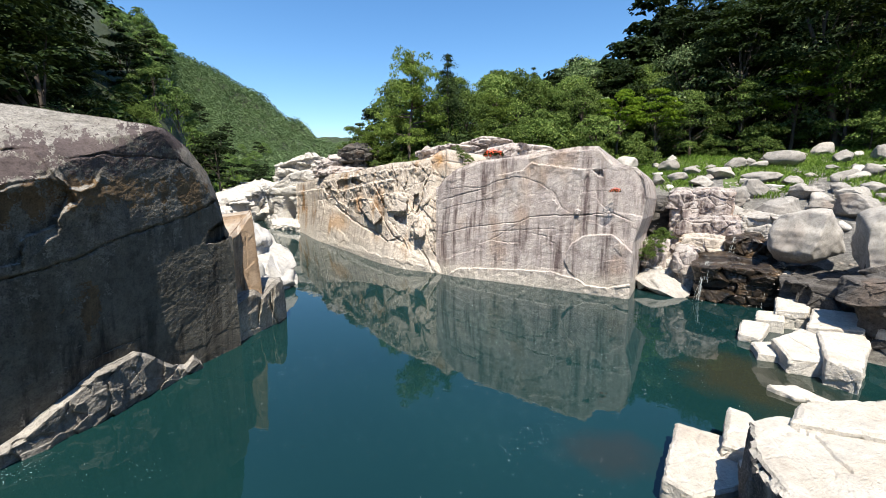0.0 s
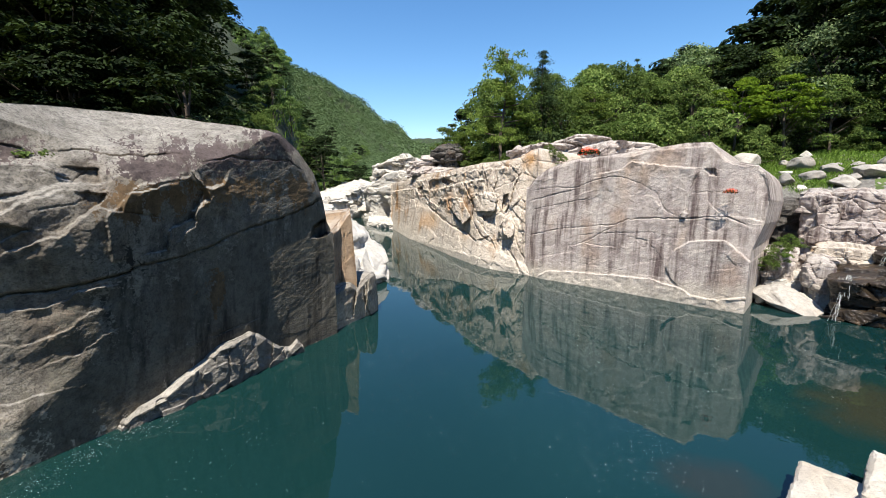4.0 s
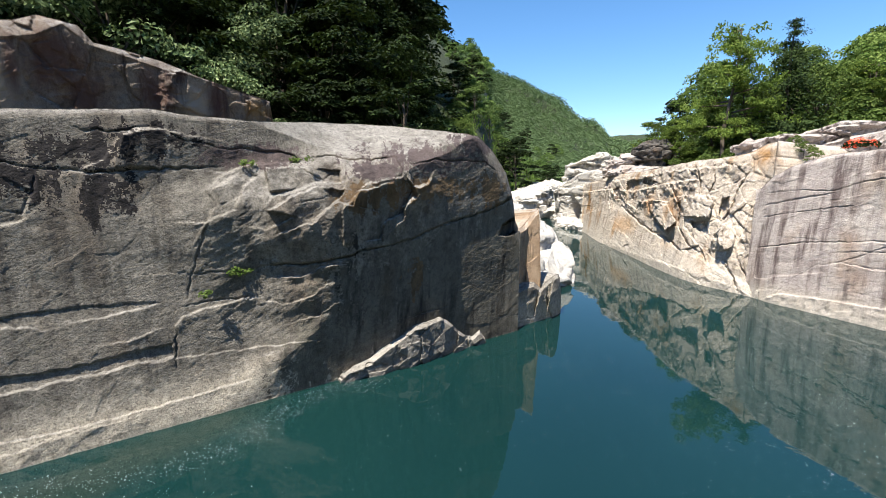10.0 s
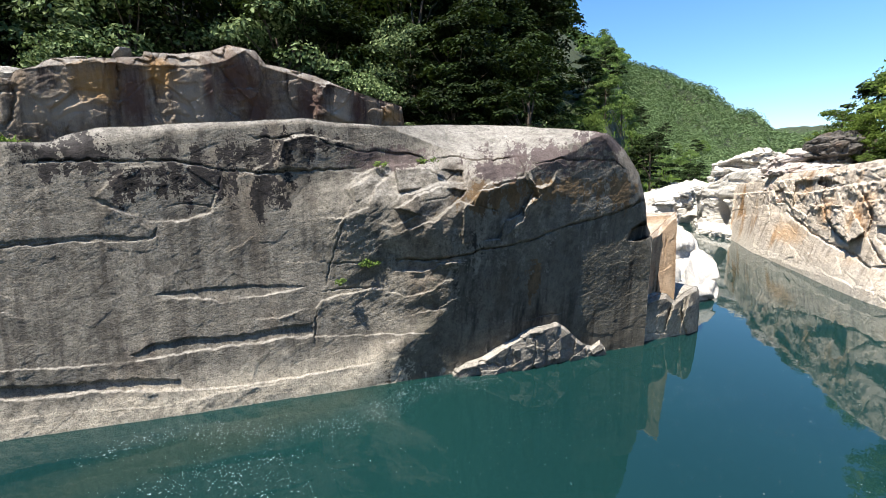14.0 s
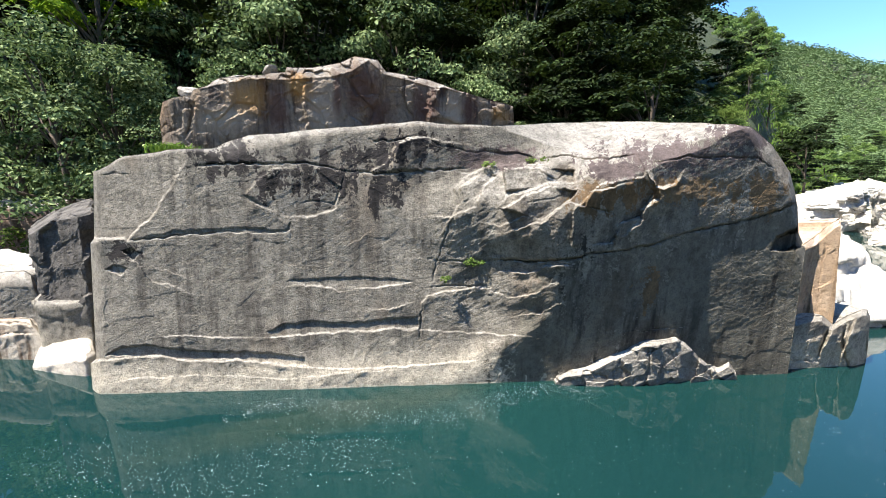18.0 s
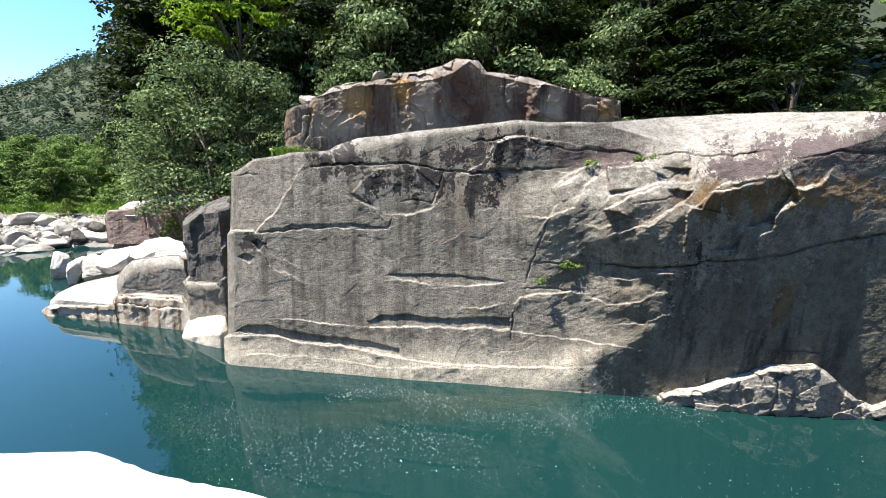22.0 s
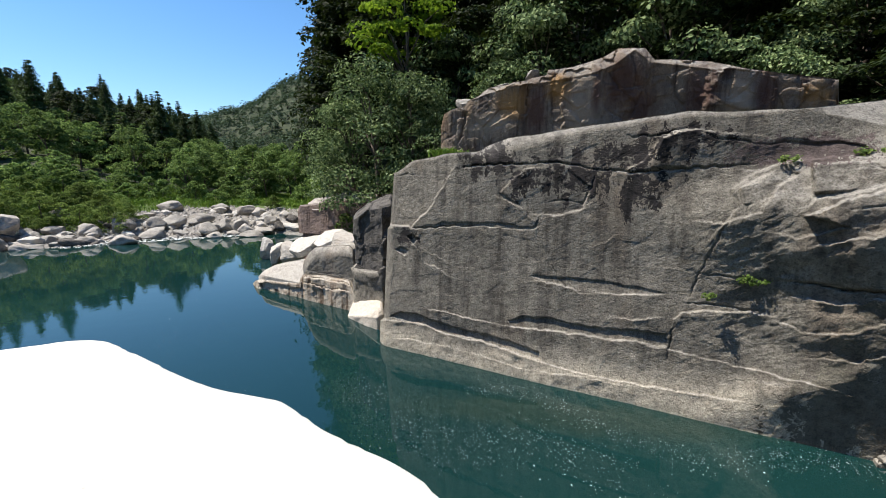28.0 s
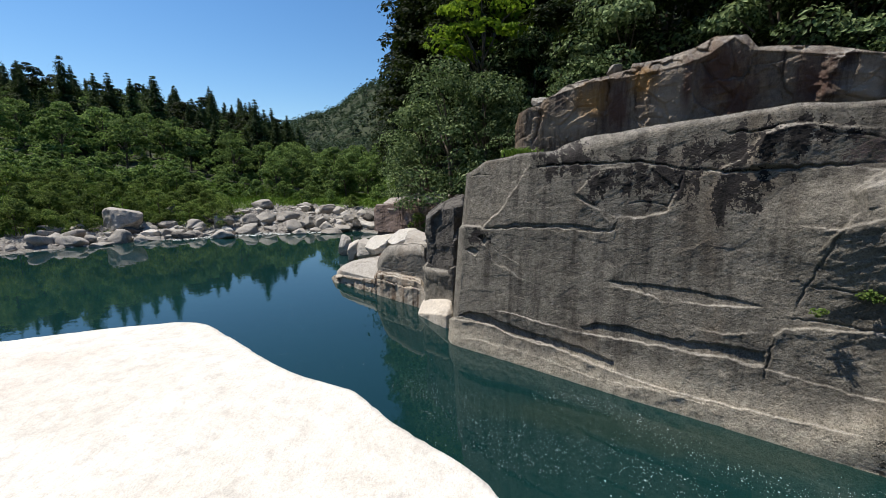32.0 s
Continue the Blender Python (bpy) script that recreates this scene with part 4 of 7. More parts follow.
wall_plates = [
    ([(4.06, 1.5), (4.46, 1.67), (5.25, 1.71), (6.04, 1.66), (7.11, 1.75), (7.65, 1.77), (7.67, 1.46), (7.1, 1.46), (6.03, 1.41), (4.97, 1.37), (4.18, 1.33)], -0.055, 0, -0.12),
    ([(0.39, 0.97), (0.73, 1.17), (1.36, 1.22), (2.23, 1.09), (2.99, 1.01), (4.16, 0.94), (4.94, 0.81), (5.0, 0.6), (4.4, 0.6), (3.36, 0.78), (2.33, 0.78), (1.7, 0.89), (1.14, 0.92)], -0.08, 0, -0.12),
    ([(4.53, 2.72), (5.3, 2.75), (6.34, 2.76), (7.13, 2.72), (7.66, 2.61), (7.12, 2.54), (6.33, 2.46), (5.67, 2.47), (5.03, 2.58)], -0.025, 0, -0.1),
    ([(1.21, 3.69), (2.13, 3.86), (2.87, 3.91), (3.85, 3.95), (4.6, 3.86), (4.59, 3.79), (3.84, 3.82), (3.35, 3.85), (2.61, 3.79)], -0.03, 0, -0.1),
    ([(3.78, 4.67), (4.44, 5.29), (5.42, 5.23), (5.96, 4.85), (5.75, 4.32), (5.18, 4.18), (4.68, 4.16), (4.38, 4.35)], -0.012, -0.05, 0.05),
    ([(1.06, 3.42), (1.31, 3.51), (1.5, 3.38), (1.33, 3.2)], -0.09, 0, 0), ([(0.62, 3.0), (0.85, 3.12), (1.2, 3.05), (1.0, 2.85)], -0.06, 0, 0),
    ([(16.35, 3.26), (16.49, 3.64), (16.98, 3.82), (17.3, 3.6), (17.3, 3.35), (16.77, 3.25)], -0.5, 0, 0),
    ([(7.04, 5.23), (7.24, 5.83), (7.75, 5.95), (10.27, 5.56), (10.41, 5.34), (9.49, 5.34), (8.84, 5.13), (7.93, 5.23)], 0.0, -0.05, 0.10),
    ([(9.6, 4.35), (10.16, 4.65), (10.76, 4.85), (11.4, 4.75), (11.25, 4.5), (10.92, 4.3), (10.6, 4.05), (10.1, 4.2)], 0.0, -0.34, 0.2),
    ([(8.7, 4.5), (8.6, 4.85), (9.2, 5.22), (9.5, 5.1), (9.2, 4.85), (9.1, 4.6)], 0.0, -0.3, 0.15),
    ([(9.6, 5.28), (10.5, 5.3), (11.3, 5.2), (11.3, 4.9), (10.76, 4.92), (10.1, 4.78), (9.7, 4.7)], 0.0, -0.28, 0.2),
    ([(0.2, 6.3), (3.0, 6.3), (2.85, 5.67), (2.51, 5.22), (1.8, 4.17), (1.21, 3.69), (0.2, 3.72)], -0.24, 0.26, -0.06),
    ([(11.3, 4.3), (11.75, 4.75), (12.45, 4.9), (13.0, 5.05), (13.3, 4.75), (13.0, 4.1), (12.5, 3.95), (12.35, 3.5), (11.3, 3.4)], 0.0, -0.22, 0.16)]


def rock_grain(s, z, seed, chips=1.0):
    """Uneven, hackly surface of broken granite: soft swells, slanting fracture marks and small facets."""
    p = np.stack([s, 0 * s, z], -1)
    d = 0.03 * vnoise(p * 0.6 + seed) + 0.006 * fbm(p * 1.6 + seed, 4)
    for size, step in (((0.8, 0.8, 0.45), 0.008), ((0.26, 0.26, 0.15), 0.0035 * chips), ((0.09, 0.09, 0.06), 0.0018 * chips)):
        r1, r2, off, gap = blocks(p, size, seed)
        d += step * (0.5 * r1 + 0.9 * r2 * off[:, 2] + 0.9 * (r1 - r2) * off[:, 0])
    u, w = s * 0.85 + z * 0.53, z * 0.85 - s * 0.53
    d += 0.005 * chips * np.abs(vnoise(np.stack([u * 1.4, w * 7, 0 * s + seed], -1))) + 0.003 * chips * np.abs(vnoise(np.stack([u * 4, w * 17, 0 * s], -1)))
    return d + 0.0025 * vnoise(p * 34) + 0.002 * vnoise(p * 60)


def eased(x, table, soft=0.3):
    """A table of (value, x) read at x with its corners rounded."""
    return sum(np.interp(x + o * soft, [p[1] for p in table], [p[0] for p in table]) for o in (-1.0, -0.6, -0.2, 0.2, 0.6, 1.0)) / 6


def wall_shape(s, z, below_top, from_end):
    """The wall leans back where the sun rakes it; past a ridge it hangs over the water, and a sloping slab caps it."""
    ridge = eased(z, RIDGE)
    wide = eased(z, [(1.0, 0.0), (1.6, 1.2), (2.3, 2.0), (3.2, 3.0), (4.4, 4.6)], 0.5)
    ridge = ridge + 0.22 * vnoise(np.stack([0.6 * s, 1.3 * z, 0 * s + 4], -1)) + 0.10 * vnoise(np.stack([2 * s, 3.3 * z, 0 * s + 8], -1))
    r = np.clip((s - ridge + wide) / wide, 0, 1)
    r = 0.55 * r ** 1.3 + 0.45 * sstep(0, 1, r)
    c = np.interp(s, [p[0] for p in SEAM_LINE], [p[1] for p in SEAM_LINE])
    up = np.maximum(z, 0)
    lit = eased(z, [(0.0, -1), (0.0, 0.0), (-0.21, 0.7), (-0.47, 3.0), (-0.62, 6.5)], 0.25)
    shade = 0.185 * np.minimum(up, c) + np.where(z > c, 0.05, 0) + 0.13 * np.maximum(z - c, 0) - 0.07 * np.maximum(s - 11.2, 0) * np.clip(z / 4, 0, 1)
    d = lit * (1 - r) + shade * r
    d = d - 1.6 * np.maximum(z - eased(s, [(q, p) for p, q in SLAB], 0.2), 0) * sstep(9.2, 9.9, s) * (1 - sstep(15.4, 15.6, s))
    soft = np.interp(s, [0, 3.0, 3.6, 6.0, 9.0, 9.4, 15.2, 15.8], [0.10, 0.10, 0.42, 0.16, 0.10, 0.02, 0.02, 0.5])
    d = d - 0.8 * soft * np.maximum(1 - below_top / soft, 0) ** 2
    d = d - 0.25 * np.maximum(1 - from_end / 0.22, 0) ** 2
    rough = 1 + 1.6 * sstep(7.8, 8.6, s) * (1 - sstep(10.9, 11.2, s)) * sstep(1.3, 1.7, z) * (1 - sstep(4.0, 4.8, z)) - 0.45 * sstep(0.2, -0.1, z - 1.0)
    return d + carve(s, z, wall_steps, wall_cracks, wall_plates) + rock_grain(s, z, 2.0, rough)


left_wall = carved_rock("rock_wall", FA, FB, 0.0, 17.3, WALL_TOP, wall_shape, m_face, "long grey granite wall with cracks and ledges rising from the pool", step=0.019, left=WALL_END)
OUT_TOP = [(11.11, 0.05), (11.32, 0.33), (11.75, 0.42), (12.18, 0.49), (12.75, 0.77), (13.32, 0.96), (13.69, 0.98), (14.17, 1.08), (14.39, 0.94), (14.86, 0.48), (15.09, 0.29), (15.26, 0.27), (15.63, 0.37), (15.8, 0.22), (15.9, -0.06)]
OUT_CREST = [(11.11, -0.05), (11.33, 0.09), (11.91, 0.17), (12.48, 0.46), (13.05, 0.71), (13.33, 0.83), (13.7, 0.88), (14.18, 0.97), (14.4, 0.83), (14.87, 0.37), (15.1, 0.21), (15.36, 0.08), (15.65, 0.23), (15.92, -0.08)]


def outcrop_shape(s, z, below_top, from_end):
    """A sharp crest slopes to the sun; the front under it hangs over the water in shade."""
    crest = np.interp(s, [p[0] for p in OUT_CREST], [p[1] for p in OUT_CREST])
    d = 0.42 - 0.2 * abs(s - 13.2) / 2.4 + 0.08 * np.clip(z, -0.2, 2) - 1.5 * np.maximum(z - crest, 0)
    cuts = [([(13.4, 0.95), (13.51, 0.45), (13.42, -0.3)], 0.05, 0.12), ([(13.92, 0.95), (14.19, 0.43), (14.32, -0.3)], 0.03, 0.06), ([(12.84, 0.7), (12.57, 0.17), (12.67, -0.3)], 0.04, 0.10), ([(15.1, 0.35), (15.2, -0.2)], 0.05, 0.10)]
    edges = [([(11.61, 0.24), (12.21, 0.08), (12.5, 0.0)], 0.06, 0.3, 0.05), ([(13.0, 0.45), (13.4, 0.5), (13.9, 0.35)], 0.06, 0.3, 0.05), ([(14.2, 0.3), (14.6, 0.2), (15.0, 0.05)], 0.05, 0.2, 0.04)]
    p = np.stack([s, 0 * s, z], -1)
    r1, r2, off, gap = blocks(p, (0.42, 0.42, 0.3), 4.0)
    return d + 0.06 * (r1 + 1.2 * r2 * off[:, 2] + 1.2 * (r1 - r2) * off[:, 0]) + carve(s, z, edges, cuts) + 1.5 * rock_grain(s, z, 4.0)


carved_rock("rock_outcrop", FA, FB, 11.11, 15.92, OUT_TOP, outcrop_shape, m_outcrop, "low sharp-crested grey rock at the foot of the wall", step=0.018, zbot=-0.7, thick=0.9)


def stain_wall(ob):
    """Lichen and rust in ragged patches and streaks; past the ridge an olive colour that carries the wall's shade along
    with its dark streaks.
    """
    me = ob.data
    n = len(me.polygons)
    c = np.zeros(n * 3)
    me.polygons.foreach_get("center", c)
    c = c.reshape(-1, 3)
    nz = np.zeros(n * 3)
    me.polygons.foreach_get("normal", nz)
    nz = nz.reshape(-1, 3)[:, 2]
    a, b = np.array(FA), np.array(FB)
    D = (b - a) / np.linalg.norm(b - a)
    N = np.array([D[1], -D[0]])
    k = (a @ N) / np.minimum(c[:, :2] @ N, -1e-3)
    s, z = (c[:, :2] * k[:, None] - a) @ D, EYE_Z + (c[:, 2] - EYE_Z) * k
    q = np.stack([s, z, 0 * s], -1)
    streak = vnoise(q * (4.5, 0.7, 1)) + 0.6 * vnoise(q * (11, 1.6, 1) + 5)
    grain = 0.5 * vnoise(q * 7 + 9) + 0.5 * vnoise(q * 18 + 3) + 0.35 * rng.uniform(-1, 1, n)
    index = np.zeros(n, np.int32)

    def spread(spots, amount, ragged, speckle):
        m = np.full(n, -9.0)
        for s0, z0, rs, rz in spots:
            m = np.maximum(m, 1 - np.hypot((s - s0) / rs, (z - z0) / rz))
        return m + ragged * streak + speckle * grain > amount

    front = (c[:, :2] @ N < -5) & (z > -1)
    for slot, (mat, spots, amount, ragged, speckle) in enumerate([
            (m_olive, [(14.4, 1.5, 4.4, 2.6), (11.2, 0.8, 1.8, 1.2), (16.5, 3.0, 2.0, 1.8), (15.8, 0.6, 3.0, 1.6)], 0.2, 0.30, 0.4),
            (m_tan, [(13.9, 4.75, 2.2, 0.5), (12.0, 4.55, 0.8, 0.5), (13.3, 2.3, 0.4, 0.7), (15.9, 4.7, 1.1, 0.6), (12.6, 4.6, 0.6, 0.4)], 0.4, 0.35, 0.45),
            (m_purple, [(13.9, 5.55, 2.0, 0.5), (15.3, 6.05, 1.2, 0.4), (12.3, 5.25, 1.0, 0.3), (9.4, 5.5, 1.2, 0.3)], 0.3, 0.25, 0.55),
            (m_lichen, [(3.8, 5.45, 1.5, 0.55), (4.5, 4.95, 1.1, 0.7), (5.6, 5.1, 1.1, 0.7), (6.6, 5.5, 1.2, 0.5), (7.4, 5.75, 1.0, 0.4), (7.0, 4.8, 0.8, 0.7), (1.0, 3.4, 0.5, 0.4)], 0.42, 0.42, 0.5)], 1):
        me.materials.append(mat)
        index[front & ((nz < 0.75) | (mat is m_purple)) & spread(spots, amount, ragged, speckle)] = slot
    me.polygons.foreach_set("material_index", index)


stain_wall(left_wall)
# upper tier behind the wall
UA, UB = (-17.1, -3.3), (-14.8, 9.6)
UP_TOP = [(0.1, 7.0), (0.25, 7.55), (0.6, 7.71), (1.09, 7.79), (1.22, 7.99), (1.7, 8.15), (1.82, 8.27), (2.1, 8.41), (2.69, 8.46), (3.0, 8.56), (3.49, 8.57), (3.55, 8.62), (4.2, 8.7), (4.22, 8.86), (5.11, 8.9), (6.13, 9.16), (6.54, 9.35),
          (7.37, 9.31), (7.68, 8.91), (8.41, 8.84), (9.27, 8.7), (9.91, 8.52), (10.35, 8.36), (11.01, 8.23), (12.35, 7.95), (12.64, 7.87), (12.74, 7.0)]
UP_SLAB = [(0.0, 7.6), (1.19, 7.91), (2.09, 8.16), (3.09, 8.37), (4.18, 8.4), (5.1, 8.49), (5.92, 8.61), (6.54, 8.84), (7.06, 9.2), (7.6, 8.75), (8.4, 8.6), (9.3, 8.4), (10.0, 8.35), (11.0, 8.15), (12.7, 7.85)]
up_steps = [([(9.24, 7.0), (9.28, 7.69), (9.31, 8.34)], 0.35, 0.7, 0.3), ([(4.7, 6.7), (4.85, 7.12), (4.7, 7.62), (4.73, 8.41)], 0.10, 0.6, 0.06), ([(5.91, 8.43), (6.22, 8.24), (6.53, 8.15)], 0.08, 0.2, 0.06),
            ([(6.05, 6.91), (6.21, 7.84), (6.12, 8.63)], -0.06, 0.6, 0.05), ([(3.51, 6.8), (3.52, 8.38), (3.57, 8.6)], -0.14, 0.9, 0.05), ([(7.57, 7.05), (7.47, 8.07), (7.68, 8.87)], -0.12, 0.9, 0.06), ([(1.81, 6.88), (2.42, 7.15), (3.24, 7.5)], 0.06, 0.5, 0.04)]
up_cracks = [([(1.08, 7.75), (1.14, 7.17), (0.79, 6.38)], 0.06, 0.25), ([(3.57, 8.92), (3.52, 8.38), (3.51, 6.8)], 0.04, 0.15), ([(10.9, 8.2), (10.85, 7.2)], 0.03, 0.08), ([(8.4, 8.8), (8.3, 8.0), (8.5, 7.0)], 0.03, 0.08), ([(0.6, 7.6), (0.55, 6.5)], 0.04, 0.12), ([(11.9, 8.0), (11.85, 7.2)], 0.03, 0.08)]
up_plates = [([(4.75, 8.4), (6.1, 8.55), (6.2, 7.8), (6.05, 6.5), (4.95, 6.5), (4.7, 7.6)], 0.05, -0.05, 0.0), ([(9.33, 8.3), (9.72, 8.38), (9.5, 7.9), (9.33, 7.1)], 0.05, 0.5, 0), ([(6.2, 8.6), (7.1, 9.1), (7.6, 8.8), (7.45, 8.0), (6.6, 8.0)], -0.05, 0.1, 0.1)]


def upper_shape(s, z, below_top, from_end):
    """Sheer stained faces under a sloping cap, broken by upright joints."""
    over = np.maximum(z - np.interp(s, [p[0] for p in UP_SLAB], [p[1] for p in UP_SLAB]), 0)
    d = 0.12 * (z - 7) - 0.9 * over + 0.08 * sstep(0, 0.05, over) - 0.3 * 0.2 * np.maximum(1 - below_top / 0.2, 0) ** 2 - 0.4 * np.maximum(1 - from_end / 0.5, 0) ** 2 - 0.12 * np.maximum(s - 9.7, 0)
    p = np.stack([s, 0 * s, z], -1)
    r1, r2, off, gap = blocks(p, (1.1, 1.1, 1.6), 6.0)
    r3, r4, off2, gap2 = blocks(p, (0.4, 0.4, 0.3), 7.0)
    d += 0.06 * (r1 + 0.5 * r2 * off[:, 2] + 0.9 * (r1 - r2) * off[:, 0]) - 0.03 * np.exp(-(gap / 0.04) ** 2) + (0.02 + 0.05 * sstep(0, 0.1, over)) * (r3 + r4 * off2[:, 2])
    return d + carve(s, z, up_steps, up_cracks, up_plates, 1.6) + 1.8 * rock_grain(s, z, 6.0)


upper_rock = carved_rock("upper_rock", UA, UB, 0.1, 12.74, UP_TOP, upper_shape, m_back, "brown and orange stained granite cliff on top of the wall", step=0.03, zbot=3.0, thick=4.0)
CAP_BLOCKS = (((-17.0, 0.35, 8.82), (0.35, 0.30, 0.24), 10, 3), ((-17.3, -0.85, 8.5), (0.4, 0.36, 0.14), 40, 4), ((-17.5, -2.25, 7.9), (0.4, 0.3, 0.28), 70, 5))
# far side of the pool
RA, RB = (0.3, 21.8), (7.9, 17.2)
CLIFF_TOP = [(-0.5, 4.6), (-0.32, 4.66), (0.08, 5.09), (0.67, 5.51), (1.91, 5.89), (3.91, 6.1), (5.46, 6.27), (6.65, 6.41), (7.45, 6.38), (7.68, 6.1), (8.03, 5.72), (8.25, 5.63), (8.95, 5.5), (9.08, 5.2)]
CLIFF_END = [(0.0, -1), (0.0, 2.4), (0.28, 3.4), (0.36, 4.3), (0.23, 4.95), (0.03, 5.5)]
C4 = [(-0.21, 2.16), (1.35, 2.61), (2.28, 2.75), (4.16, 3.04), (4.56, 3.27), (5.21, 3.36), (6.58, 3.42), (7.51, 3.53), (8.17, 3.61), (8.61, 3.46), (9.0, 3.23)]
CLIFF_FOOT = [(0.21, 0.05), (0.72, 0.41), (1.7, 0.55), (3.53, 0.68), (4.65, 0.75), (5.72, 0.82), (6.23, 0.67), (6.85, 0.62), (7.23, 0.39), (8.16, 0.37), (9.08, 0.64)]
BULGE = [(6.25, 1.4), (6.53, 2.19), (7.1, 2.59), (8.23, 2.74), (8.69, 2.37), (9.1, 1.97), (9.3, 0.5), (8.16, 0.37), (7.23, 0.39), (6.85, 0.6), (6.47, 0.91)]
cliff_cracks = [([(-0.22, 4.43), (1.0, 4.61), (2.24, 4.62), (2.97, 4.95), (3.67, 5.1), (4.35, 5.08), (5.02, 4.82), (5.67, 4.45), (5.81, 4.21)], 0.021, 0.08), ([(-0.22, 3.93), (1.32, 4.34), (2.24, 4.54)], 0.022, 0.08),
                ([(-0.22, 3.44), (1.01, 3.77), (2.26, 4.0), (2.85, 4.15)], 0.018, 0.06), (C4, 0.028, 0.12), ([(2.29, 2.33), (2.89, 2.51), (4.17, 2.65), (5.62, 2.81), (6.0, 2.76)], 0.020, 0.06),
                ([(4.16, 2.99), (3.61, 2.69), (2.9, 2.23), (2.3, 1.91)], 0.020, 0.06), ([(4.31, 2.6), (5.51, 2.42), (5.92, 1.94), (6.19, 1.45)], 0.018, 0.06),
                ([(0.55, 0.21), (1.05, 0.93), (1.53, 1.41), (1.99, 1.88), (2.6, 2.07), (4.19, 2.0)], 0.018, 0.05), ([(7.21, 5.46), (6.97, 4.95), (6.82, 4.35), (6.81, 3.55)], 0.021, 0.07),
                ([(6.88, 4.47), (8.11, 4.54)], 0.017, 0.05), ([(2.99, 4.28), (4.27, 3.66), (4.15, 3.12)], 0.017, 0.04), ([(5.81, 4.21), (6.08, 3.72), (6.58, 3.49)], 0.018, 0.06),
                ([(2.32, 1.06), (3.52, 1.04), (4.64, 1.02), (5.71, 0.93)], 0.017, 0.04), ([(8.22, 4.54), (8.25, 3.7)], 0.014, 0.03), ([(8.0, 1.3), (8.05, 0.5)], 0.015, 0.04)]
cliff_steps = [([(2.96, 5.21), (4.21, 5.41), (4.59, 5.75), (5.49, 5.61), (6.71, 5.42), (7.21, 5.46)], 0.14, 0.8, 0.05), ([(4.45, 5.96), (5.47, 6.17), (7.46, 6.24)], 0.10, 0.5, 0.04), (CLIFF_FOOT, 0.14, 0.7, 0.07),
               (C4, 0.05, 1.0, 0.05), ([(1.95, 4.13), (2.98, 4.55)], 0.04, 0.3, 0.04), ([(1.99, 1.85), (2.6, 2.04), (4.19, 1.97)], 0.05, 0.5, 0.05), ([(5.64, 4.15), (5.87, 3.91), (5.79, 3.66)], 0.08, 0.2, 0.06)]
cliff_plates = [(BULGE, 0.11, 0.0, 0.07), ([(6.62, 3.45), (6.62, 3.68), (6.74, 3.76), (6.88, 3.68), (6.86, 3.45)], 0.14, 0, 0), ([(7.25, 5.4), (8.1, 5.62), (9.1, 5.4), (9.4, 4.4), (9.3, 3.5), (8.17, 3.66), (6.86, 3.56), (6.86, 4.3)], -0.02, -0.02, 0),
                ([(7.3, 5.4), (7.5, 5.15), (7.75, 5.1), (7.7, 5.4)], -0.12, 0, 0)]


def cliff_shape(s, z, below_top, from_end):
    """The cliff leans back and turns away at its near end; a block stands proud low down there."""
    d = -0.08 * np.maximum(z, 0) - 0.5 * 0.2 * np.maximum(1 - below_top / 0.2, 0) ** 2 - 0.3 * np.maximum(s - 9.0, 0) - 0.35 * np.maximum(0.35 - s, 0)
    p = np.stack([s + 0.25 * z, 0 * s, z - 0.12 * s], -1)
    for size, amount in (((2.3, 2.3, 0.95), 0.018), ((0.8, 0.8, 0.4), 0.009)):
        r1, r2, off, gap = blocks(p, size, 8.0)
        d += amount * (0.3 * r1 + 0.8 * r2 * off[:, 2] + 0.8 * (r1 - r2) * off[:, 0])
    return d + carve(s, z, cliff_steps, cliff_cracks, cliff_plates, 1.0) + 1.1 * rock_grain(s, z, 8.0)


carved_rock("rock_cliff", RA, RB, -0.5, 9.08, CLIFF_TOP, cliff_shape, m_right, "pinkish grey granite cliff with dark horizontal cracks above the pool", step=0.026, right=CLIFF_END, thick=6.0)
BA, BB = (-10.6, 35.2), (0.9, 21.9)
PALE_TOP = [(-3.0, 4.65), (-2.08, 4.7), (3.79, 5.43), (6.78, 5.57), (9.22, 5.79), (11.72, 6.0), (14.15, 6.08), (15.48, 6.21), (16.34, 6.5), (16.8, 6.57)]
APRON = [(-3.0, 1.7), (-0.6, 2.33), (3.3, 2.83), (5.01, 2.6), (6.59, 2.04), (8.64, 1.66), (10.45, 1.13), (12.0, 0.94), (13.39, 0.66), (14.64, 0.35), (17, 0.2)]
pale_steps = [([(-2.59, 3.96), (2.18, 4.31), (5.54, 4.26), (8.21, 4.61), (10.43, 4.9), (12.31, 5.02)], 0.28, 1.2, 0.10), ([(2.11, 4.86), (5.41, 5.14), (8.1, 5.37), (10.83, 5.58), (13.06, 5.64), (15.24, 5.73)], 0.25, 0.8, 0.10),
              ([(10.03, 3.99), (11.98, 4.22), (13.69, 4.14)], 0.2, 0.7, 0.10), ([(13.47, 1.56), (13.64, 2.3), (14.08, 2.78), (14.6, 3.05)], 0.35, 0.6, 0.12), ([(6.2, 3.6), (8.0, 3.8), (9.8, 3.7)], 0.25, 0.6, 0.08),
              ([(15.27, 2.12), (15.65, 2.95), (15.98, 3.99), (16.72, 4.97)], 0.2, 0.9, 0.10)]
